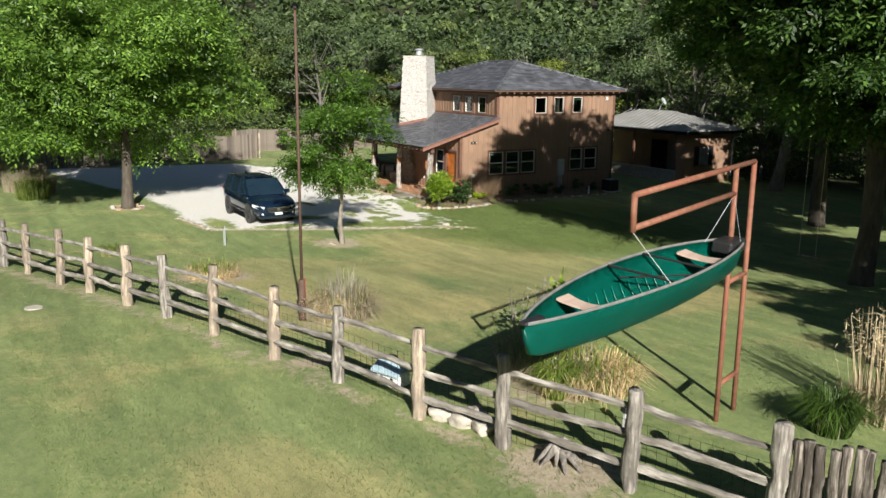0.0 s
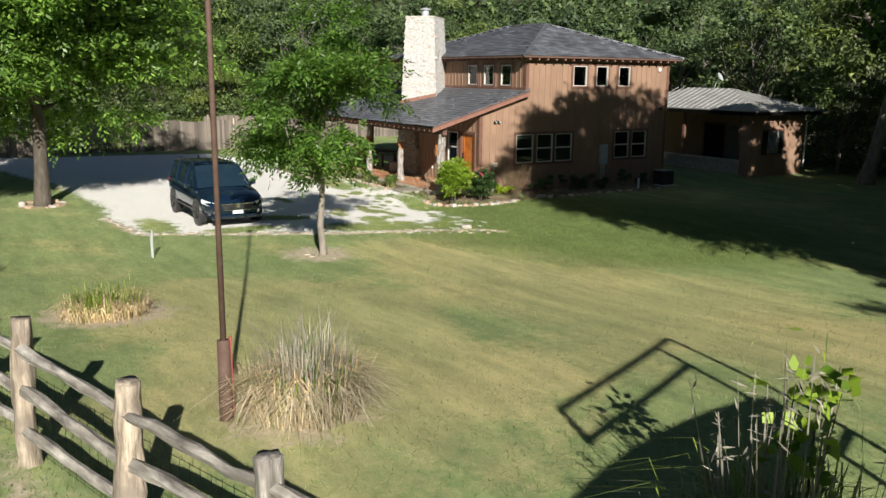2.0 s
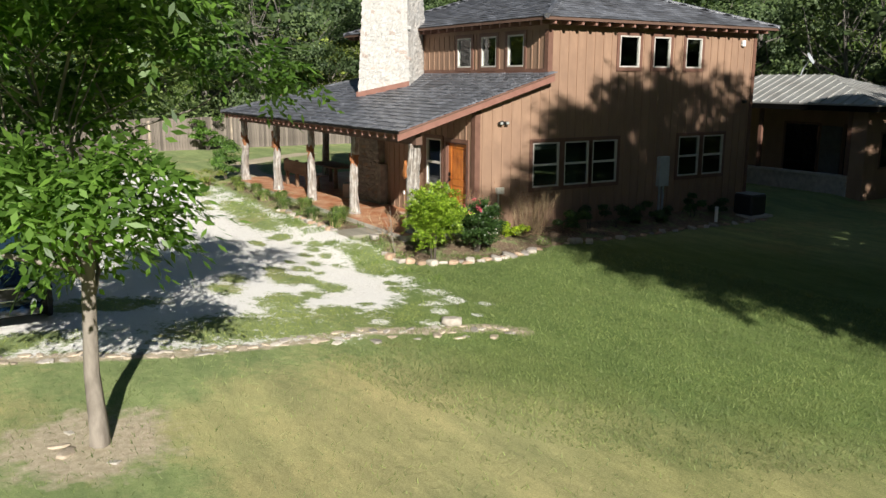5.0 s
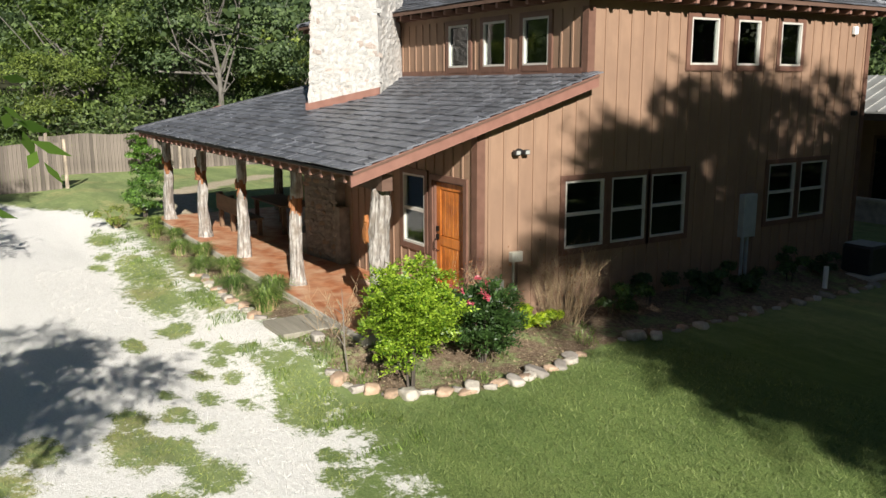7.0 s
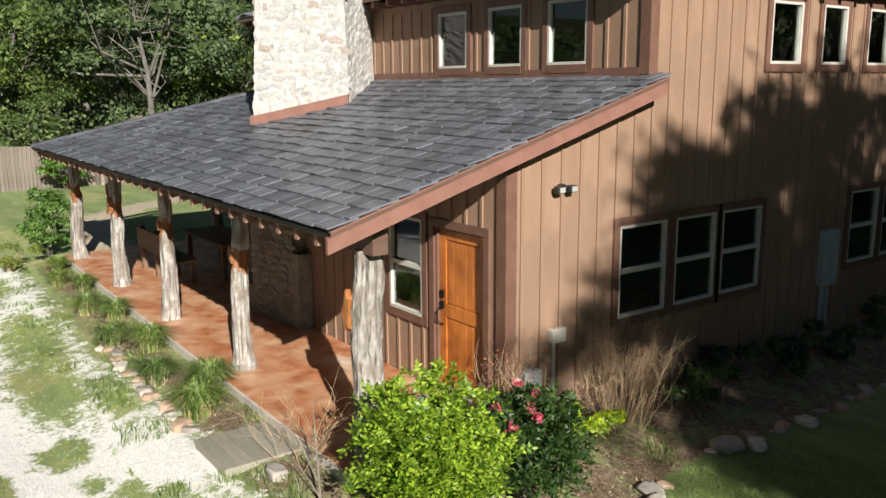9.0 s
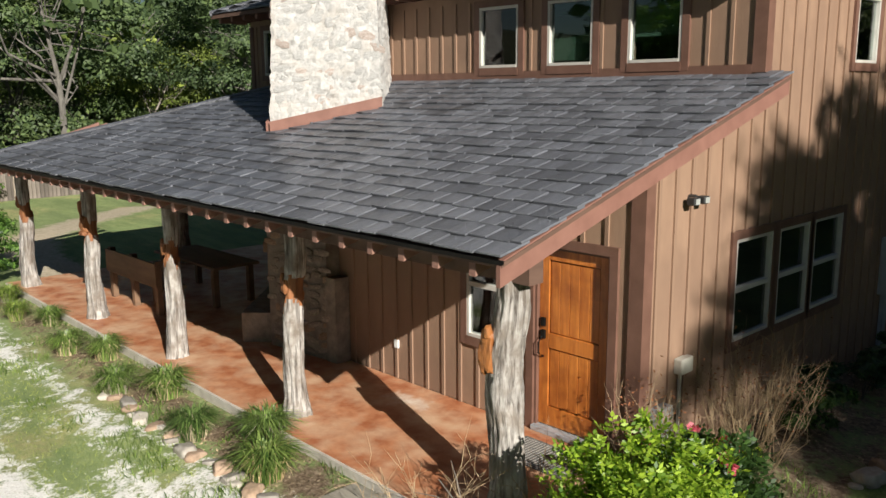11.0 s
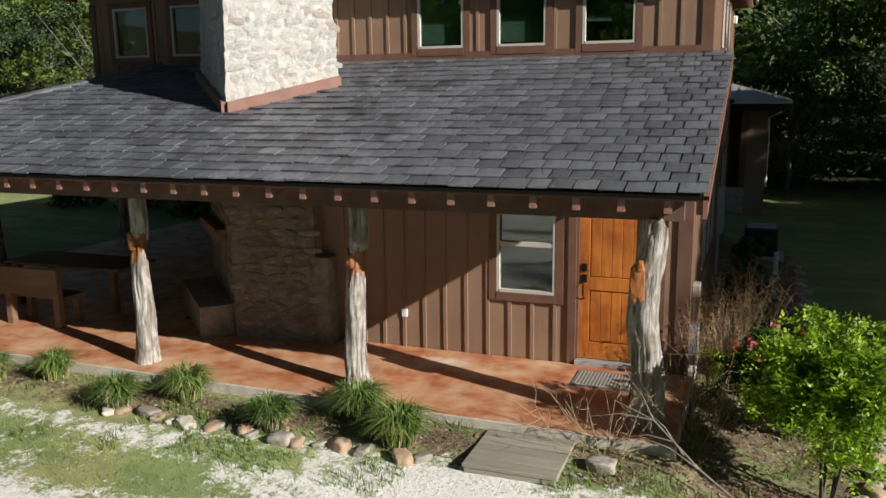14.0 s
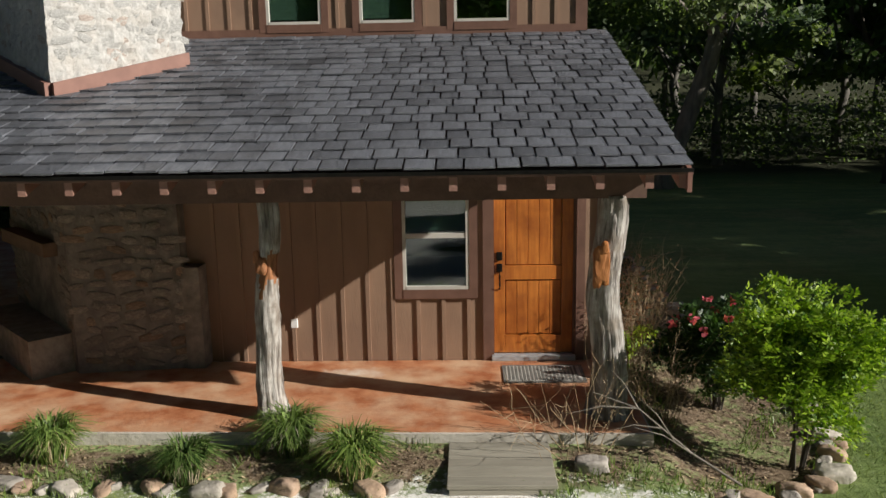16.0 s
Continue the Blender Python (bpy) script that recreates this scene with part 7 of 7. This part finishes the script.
for nm, line in pipes:
    bm = bmesh.new()
    tube(bm, line, [0.042, 0.042], 10)
    part(nm, bm, RUST, hoist, smooth=True)

BOW, STERN = Vector((29.62, -20.64, 3.60)), Vector((27.86, -15.07, 3.70))
canoe = thing("canoe", "green plastic canoe slung from a rusty frame", "canoe")
axis = STERN - BOW
CL = axis.length
canoe.matrix_basis = Matrix.Translation((BOW + STERN) / 2) @ axis.to_track_quat("X", "Z").to_matrix().to_4x4() @ Matrix.Rotation(radians(3.8), 4, "X")


def canoe_section(t, inset=0.0):
    """Half breadth, sheer and keel at t in -1 .. 1."""
    a = abs(t)
    half_w = 0.515 * max(0.02, (1 - a ** 1.85)) ** 0.72 - inset
    sheer = -0.07 - 0.07 * a ** 2.6
    keel = -0.64 + inset + 0.10 * a ** 4 + (0.34 * ((a - 0.93) / 0.07) ** 2 if a > 0.93 else 0)
    return max(0.012, half_w), sheer, keel


def canoe_shell(inset):
    bm = bmesh.new()
    rings = []
    for i in range(41):
        t = -1 + 2 * i / 40
        w, sh, kl = canoe_section(t, inset)
        ring = []
        for k in range(15):
            a = -1 + 2 * k / 14
            s = math.copysign(abs(a) ** 0.62, a)
            z = kl + (sh - kl) * abs(a) ** 2.4
            ring.append(bm.verts.new((t * (CL / 2 - inset), s * w * (1 - 0.0 * abs(a)), z)))
        rings.append(ring)
    for p, q in zip(rings, rings[1:]):
        for k in range(14):
            bm.faces.new((p[k], q[k], q[k + 1], p[k + 1]))
    return bm


bm = canoe_shell(0.0)
bmesh.ops.solidify(bm, geom=bm.faces[:], thickness=0.012)
bmesh.ops.recalc_face_normals(bm, faces=bm.faces)
part("hull", bm, CANOE_GREEN, canoe, smooth=True)
for sgn in (-1, 1):
    bm = bmesh.new()
    pts = []
    for i in range(41):
        t = -1 + 2 * i / 40
        w, sh, kl = canoe_section(t)
        pts.append((t * CL / 2, sgn * w, sh + 0.005))
    tube(bm, pts, [0.020] * 41, 6)
    part("gunwale", bm, GUNWALE, canoe)
for t, w in ((-0.58, 0.23), (0.52, 0.26)):
    hw, sh, kl = canoe_section(abs(t) + 0.05)
    hw *= (((sh - 0.12) - kl) / (sh - kl)) ** (0.62 / 2.4)
    bm = bmesh.new()
    sec = []
    for j in range(13):
        ya = -hw + 0.015 + (2 * hw - 0.03) * j / 12
        um = abs((j - 6) / 6)
        wj, dip = w * (0.42 + 0.16 * um), 0.035 * (1 - um ** 2)
        sec.append([bm.verts.new((t * CL / 2 + dx, ya, sh - 0.10 - dip + dz)) for dx, dz in ((-wj, 0), (wj, 0), (wj, 0.03), (-wj, 0.03))])
    for p, q in zip(sec, sec[1:]):
        for j in range(4):
            bm.faces.new((p[j], p[(j + 1) % 4], q[(j + 1) % 4], q[j]))
    bm.faces.new(sec[0]), bm.faces.new(sec[-1])
    bmesh.ops.recalc_face_normals(bm, faces=bm.faces)
    part("seat", bm, SEAT_WOOD, canoe, "pale wooden seat")
for t in (-0.12, 0.2):
    hw, sh, kl = canoe_section(t)
    part("thwart", tube(bmesh.new(), [(t * CL / 2, -hw, sh), (t * CL / 2, hw, sh)], [0.018, 0.018], 6), BLACK_PLASTIC, canoe)
part("thwart", tube(bmesh.new(), [(-0.12 * CL / 2, 0.3, -0.2), (0.2 * CL / 2, -0.3, -0.2)], [0.014, 0.014], 6), BLACK_PLASTIC, canoe)
for i in range(11):
    t = -0.42 + i * 0.075
    hw, sh, kl = canoe_section(t, 0.022)
    bm = bmesh.new()
    pts = []
    for k in range(9):
        a = -0.75 + 1.5 * k / 8
        pts.append((t * CL / 2, math.copysign(abs(a) ** 0.62, a) * hw, kl + (sh - kl) * abs(a) ** 2.4))
    tube(bm, pts, [0.010] * 9, 7)
    part("rib", bm, CANOE_GREEN, canoe, smooth=True)
bm = boxes(((-CL / 2 - 0.02, -0.055, -0.155), (-CL / 2 + 0.34, 0.055, -0.115)), bevel=0.01)
part("end_cap", bm, BLACK_PLASTIC, canoe)
bm = boxes(((CL / 2 - 0.78, -0.17, -0.26), (CL / 2 - 0.20, 0.17, -0.05)), bevel=0.04)
part("storage_box", bm, BLACK_PLASTIC, canoe, "black box in the stern")
ROPE_T, ROPE_S, ROPE_Z = -0.085, 0.50, -0.10
sling = thing("sling", "chains and a white rope that hold the canoe", "rope")
ax = axis.normalized()
mid_c = (BOW + STERN) / 2
sd = axis.cross(Vector((0, 0, 1))).normalized()
for end, pts in (("chain", (U2 + Vector((0, 0, 4.3)), mid_c + ax * CL * 0.36 + sd * 0.3)), ("chain", (U2 + Vector((0, 0, 4.3)), mid_c + ax * CL * 0.37 - sd * 0.27 + Vector((0, 0, -0.10)))), ("rope", (ARM + Vector((0, 0, 4.12)), mid_c + ax * CL * ROPE_T + sd * ROPE_S + Vector((0, 0, ROPE_Z))))):
    part(end, tube(bmesh.new(), list(pts), [0.003, 0.003], 6), GALV if end == "chain" else WHITE_PAINT, sling)

# ---- tall pole on the lawn ----
pole = thing("pole", "tall rusty pole with a dark sleeve at its foot", "pole", on_ground(19.25, -19.12))
part("sleeve", tube(bmesh.new(), [(0, 0, -0.3), (0, 0, 0.95)], [0.085, 0.075], 12), DARK_RUST, pole, "dark red-brown sleeve", smooth=True)
part("marker", boxes(((-0.02, 0.06, 0.05), (0.02, 0.09, 0.98)), bevel=0.006), RED_PAINT, pole, "faded red marker board")
part("shaft", tube(bmesh.new(), [(0, 0, 0.9), (0, 0, 6.85)], [0.034, 0.028], 10), DARK_RUST, pole, smooth=True)
part("finial", tube(bmesh.new(), [(0, 0, 6.85), (0, 0, 6.89), (0, 0, 6.98)], [0.09, 0.09, 0.02], 8), BLACK_IRON, pole)
spig = thing("garden_tap", "pale standpipe tap on the lawn", "tap", on_ground(7.0, -17.3))
for x, top in ((-0.09, 0.60), (0.06, 0.72)):
    part("pipe", boxes(((x - 0.014, -0.014, -0.1), (x + 0.014, 0.014, top)), bevel=0.004), GALV, spig)
part("tap", boxes(((-0.11, -0.02, 0.56), (0.08, 0.02, 0.60)), bevel=0.006), GALV, spig)
cover = new("utility_cover", mesh_of(tube(bmesh.new(), [(0, 0, -0.1), (0, 0, 0.03)], [0.22, 0.2], 14), "utility_cover", CONCRETE))
cover.location = on_ground(15.2, -24.3)
tagged(cover, "round grey cover set in the grass", "utility cover")

# ---- privacy fence at the back of the drive ----
privacy = thing("privacy_fence", "tall weathered grey board fence behind the drive", "fence")
plank = mesh_of(boxes(((-0.068, -0.012, -0.1), (0.068, 0.012, 1.75)), bevel=0.003), "board", BOARD_GREY)
plank_list = []
for a, b in (((-20.6, -24.0), (-23.0, -5.9)), ((-29.0, -5.9), (-29.0, 10.0)), ((-29.0, 10.0), (-22.0, 16.0))):
    a, b = Vector(a), Vector(b)
    n = int((b - a).length / 0.145)
    for i in range(n):
        p = a.lerp(b, i / n)
        plank_list.append((p.x, p.y, math.degrees(math.atan2((b - a).y, (b - a).x))))
rest = Joined()
for i, (x, y, ang) in enumerate(plank_list):
    m = pose(x, y, ground_z(x, y) + 0.04 * math.sin(i * 12.9), 0, 0, ang)
    if i < 290:
        ob = new("board", plank)
        ob.parent = privacy
        ob.matrix_basis = m
    else:
        rest.add(m, (-0.068, -0.012, -0.1), (0.068, 0.012, 1.75))
part("board_run", rest.mesh("board_run", BOARD_JOINED), None, privacy)["kind"] = "stuff"
for x, y in ((-23.0, -5.8), (-22.2, -12.0), (-21.4, -18.0), (-29.0, -5.7), (-29.0, 0.0)):
    part("post", boxes(((x - 0.06, y - 0.06, ground_z(x, y) - 0.2), (x + 0.06, y + 0.06, ground_z(x, y) + 1.85))), FENCE_WOOD, privacy)

# ---- parked car ----
car = thing("car", "black mid-size SUV parked on the gravel drive", "car", (1.45, -14.12, ground_z(1.4, -14.1) + 0.02), 0.0)
ST = [(-2.44, 0.55, 1.02, 0.70), (-2.36, 0.42, 1.10, 0.86), (-2.0, 0.34, 1.12, 0.93), (-1.4, 0.30, 1.12, 0.96), (-0.4, 0.28, 1.10, 0.965), (0.6, 0.28, 1.07, 0.965), (1.05, 0.29, 1.05, 0.955), (1.6, 0.31, 1.00, 0.94), (2.05, 0.34, 0.92, 0.90), (2.32, 0.38, 0.82, 0.80), (2.44, 0.44, 0.70, 0.62)]
bm = bmesh.new()
rings = []
for x, lo, hi, w in ST:
    sec = [(-w * 0.86, lo), (-w * 0.97, lo + 0.12), (-w, lo + (hi - lo) * 0.45), (-w * 0.985, hi - 0.10), (-w * 0.93, hi - 0.02), (-w * 0.55, hi + 0.02), (0, hi + 0.035), (w * 0.55, hi + 0.02), (w * 0.93, hi - 0.02), (w * 0.985, hi - 0.10), (w, lo + (hi - lo) * 0.45), (w * 0.97, lo + 0.12), (w * 0.86, lo)]
    rings.append([bm.verts.new((x, y, z)) for y, z in sec])
for a, b in zip(rings, rings[1:]):
    for k in range(12):
        bm.faces.new((a[k], b[k], b[k + 1], a[k + 1]))
    bm.faces.new((a[12], b[12], b[0], a[0]))
bm.faces.new(rings[0]), bm.faces.new(rings[-1][::-1])
bmesh.ops.recalc_face_normals(bm, faces=bm.faces)
part("body", bm, CAR_PAINT, car, smooth=True)
bm = bmesh.new()
rings = []
for x, z, w in ((-2.28, 1.08, 0.84), (-2.02, 1.62, 0.70), (-1.5, 1.70, 0.68), (0.0, 1.72, 0.68), (0.35, 1.66, 0.67), (1.15, 1.06, 0.80)):
    base_z = 1.06
    rings.append([bm.verts.new((x if z > 1.2 else x, y, zz)) for y, zz in ((-w, z), (-w * 0.6, z + 0.02), (w * 0.6, z + 0.02), (w, z))])
low = [[bm.verts.new((x, sgn * 0.87, 1.07)) for x in (-2.28, -2.1, -1.5, 0.0, 0.45, 1.15)] for sgn in (-1, 1)]
for i in range(5):
    for k in range(3):
        bm.faces.new((rings[i][k], rings[i + 1][k], rings[i + 1][k + 1], rings[i][k + 1]))
    bm.faces.new((low[0][i], low[0][i + 1], rings[i + 1][0], rings[i][0]))
    bm.faces.new((low[1][i], low[1][i + 1], rings[i + 1][3], rings[i][3]))
bmesh.ops.recalc_face_normals(bm, faces=bm.faces)
part("glasshouse", bm, CAR_GLASS, car, "dark tinted windows")
bm = bmesh.new()
rings = [[bm.verts.new((x, y, z)) for y, z in ((-w, zt - 0.035), (-w * 0.8, zt + 0.012), (0, zt + 0.03), (w * 0.8, zt + 0.012), (w, zt - 0.035))] for x, zt, w in ((-2.12, 1.60, 0.70), (-1.9, 1.68, 0.715), (-1.4, 1.725, 0.72), (-0.2, 1.735, 0.72), (0.3, 1.695, 0.70))]
for a, b in zip(rings, rings[1:]):
    for k in range(4):
        bm.faces.new((a[k], b[k], b[k + 1], a[k + 1]))
bmesh.ops.solidify(bm, geom=bm.faces[:], thickness=0.02)
part("roof", bm, CAR_PAINT, car, smooth=True)
for sgn in (-1, 1):
    for line in (((1.12, sgn * 0.86, 1.07), (0.33, sgn * 0.69, 1.68)), ((0.0, sgn * 0.89, 1.07), (-0.05, sgn * 0.71, 1.70)), ((-1.15, sgn * 0.89, 1.07), (-1.2, sgn * 0.71, 1.70)), ((-2.2, sgn * 0.87, 1.07), (-1.95, sgn * 0.71, 1.64))):
        part("pillar", tube(bmesh.new(), line, [0.045, 0.035], 6), CAR_PAINT, car)
    part("roof_rail", tube(bmesh.new(), [(-1.7, sgn * 0.62, 1.74), (-1.6, sgn * 0.62, 1.79), (-0.2, sgn * 0.62, 1.80), (-0.05, sgn * 0.62, 1.75)], [0.018] * 4, 6), BLACK_PLASTIC, car)
    part("mirror", boxes(((0.72, sgn * 0.93, 1.06), (0.90, sgn * 1.12, 1.24)), bevel=0.04), CAR_PAINT, car)
    bm = bmesh.new()
    q = [(1.86, 0.90, 0.84), (2.24, 0.80, 0.80), (2.40, 0.56, 0.75), (2.40, 0.58, 0.64), (2.24, 0.83, 0.68), (1.95, 0.93, 0.74)]
    fr_ = [bm.verts.new((x, sgn * y, z)) for x, y, z in q]
    bk_ = [bm.verts.new((x - 0.05, sgn * (y - 0.05), z)) for x, y, z in q]
    bm.faces.new(fr_), bm.faces.new(bk_[::-1])
    for i in range(6):
        bm.faces.new((fr_[i], fr_[(i + 1) % 6], bk_[(i + 1) % 6], bk_[i]))
    bmesh.ops.recalc_face_normals(bm, faces=bm.faces)
    bmesh.ops.translate(bm, verts=bm.verts, vec=(0.03, sgn * 0.025, 0.0))
    part("headlight", bm, LAMP_LENS, car, "clear headlight")
    part("fog_light", tube(bmesh.new(), [(2.28, sgn * 0.66, 0.46), (2.40, sgn * 0.64, 0.46)], [0.05, 0.05], 10), LAMP_LENS, car)
    part("side_moulding", boxes(((-1.0, sgn * 0.955, 0.40), (0.95, sgn * 0.985, 0.47)), bevel=0.008), BLACK_PLASTIC, car)
    part("tail_light", boxes(((-2.44, sgn * 0.62, 0.95), (-2.3, sgn * 0.88, 1.10)), bevel=0.02), FLOWER, car)
    for x in (-1.40, 1.42):
        wheel = part("wheel", tube(bmesh.new(), [(x, sgn * 0.72, 0.36), (x, sgn * 0.75, 0.36), (x, sgn * 0.92, 0.36), (x, sgn * 0.95, 0.36)], [0.33, 0.36, 0.36, 0.33], 28), RUBBER, car, smooth=True)
        part("rim", tube(bmesh.new(), [(x, sgn * 0.93, 0.36), (x, sgn * 0.957, 0.36)], [0.245, 0.235], 24), CHROME, wheel)
        # Black pads put the dark between the spokes into colour.
        spokes = bmesh.new()
        for k in range(5):
            a = k * 2 * math.pi / 5
            tube(spokes, [(x + 0.05 * math.cos(a + 0.62), sgn * 0.958, 0.36 + 0.05 * math.sin(a + 0.62)), (x + 0.2 * math.cos(a + 0.62), sgn * 0.958, 0.36 + 0.2 * math.sin(a + 0.62))], [0.035, 0.06], 5)
        part("spoke_gap", spokes, BLACK_PLASTIC, wheel)
        # Solid black disc stands for the shaded hollow of the arch.
        part("wheel_arch", tube(bmesh.new(), [(x, sgn * 0.90, 0.38), (x, sgn * 0.972, 0.38)], [0.43, 0.42], 24), BLACK_PLASTIC, car)
bm = bmesh.new()
prism(bm, [(-0.50, 0.72), (0.50, 0.72), (0.40, 0.52), (-0.40, 0.52)], "x", 2.36, 2.47)
part("grille", bm, BLACK_PLASTIC, car)
part("grille_bar", boxes(((2.45, -0.5, 0.70), (2.50, 0.5, 0.735)), ((2.45, -0.40, 0.515), (2.50, 0.40, 0.54)), bevel=0.008), CHROME, car, "chrome grille bar")
part("emblem", tube(bmesh.new(), [(2.47, 0, 0.66), (2.505, 0, 0.66)], [0.075, 0.07], 14), CHROME, car)
part("number_plate", boxes(((2.47, -0.16, 0.42), (2.50, 0.16, 0.53)), bevel=0.004), WHITE_PAINT, car)
part("bumper", boxes(((2.2, -0.78, 0.26), (2.43, 0.78, 0.42)), bevel=0.05), CAR_PAINT, car)
part("antenna", boxes(((-1.75, -0.02, 1.72), (-1.6, 0.02, 1.82)), bevel=0.01), CAR_PAINT, car)

# ---- far corner of the garden ----
swing = thing("swing", "plank swing hung on ropes from the oak", "swing", on_ground(19.0, -0.6))
part("seat", boxes(((-0.35, -0.1, 0.45), (0.35, 0.1, 0.49)), bevel=0.006), FENCE_WOOD, swing)
for x in (-0.32, 0.32):
    part("rope", tube(bmesh.new(), [(x, 0, 0.49), (x, 0, 5.8)], [0.008, 0.008], 5), GREY_BOX, swing)

# ---- small pieces last ----
for m, w in near_tiles:
    ob = new("shingle", tile)
    ob.parent = porch_roof
    ob.matrix_basis = m @ Matrix.Diagonal((w - 0.02, 1, 1, 1))
rubble = [mesh_of(rock(bmesh.new(), (0, 0, 0), (0.5, 0.05, 0.5), 700 + i, 1.0, 1), "stone", m) for i, m in enumerate((ROCK_LIMED, ROCK_LIMED, ROCK_TINT, ROCK_LIMED, ROCK_LIMED, ROCK_LIMED, HEARTH_STONE, HEARTH_WARM, HEARTH_STONE, HEARTH_STONE, HEARTH_STONE))]
srng = np.random.default_rng(77)


def lay_stones(parent, left, right, z0, z1, course, width, kinds_from, kinds_to, keep=lambda u, z: True, proud=0.8):
    """Uneven courses of rubble between two upright lines, given as places at height z."""
    z = z0
    while z < z1:
        rise = course * srng.uniform(0.75, 1.3)
        a, b = left(z), right(z)
        d = b - a
        u = srng.uniform(0, 0.4) * width
        while u < d.length:
            w = width * srng.uniform(0.5, 1.45)
            zc = z + rise / 2 + srng.uniform(-0.25, 0.25) * rise
            if u + w * 0.5 < d.length and keep((u + w / 2) / d.length, zc):
                ob = new("stone", rubble[int(srng.integers(kinds_from, kinds_to))])
                ob.parent = parent
                ob.matrix_basis = Matrix.Translation(a + d * ((u + w / 2) / d.length) + Vector((0, 0, zc - z))) @ Matrix.Rotation(math.atan2(d.y, d.x), 4, "Z") @ Matrix.Rotation(srng.uniform(-0.35, 0.35), 4, "Y") @ Matrix.Diagonal((w * 0.94, proud * srng.uniform(0.5, 1.4), rise * 0.92, 1))
            u += w
        z += rise


for s in (0, 3):
    lay_stones(chimney, lambda z, s=s: chimney_ring(z)[s], lambda z, s=s: chimney_ring(z)[(s + 1) % 4], 3.55, 6.95, 0.15, 0.24, 0, 6, lambda u, z, s=s: z > roof_z(min(chimney_ring(z)[s].lerp(chimney_ring(z)[(s + 1) % 4], u).y, YU)) + 0.27, 0.10)
for a, b, front in (((-4.80, -3.05), (-6.20, -3.22), True), ((-6.20, -3.22), (-7.75, -1.55), False)):
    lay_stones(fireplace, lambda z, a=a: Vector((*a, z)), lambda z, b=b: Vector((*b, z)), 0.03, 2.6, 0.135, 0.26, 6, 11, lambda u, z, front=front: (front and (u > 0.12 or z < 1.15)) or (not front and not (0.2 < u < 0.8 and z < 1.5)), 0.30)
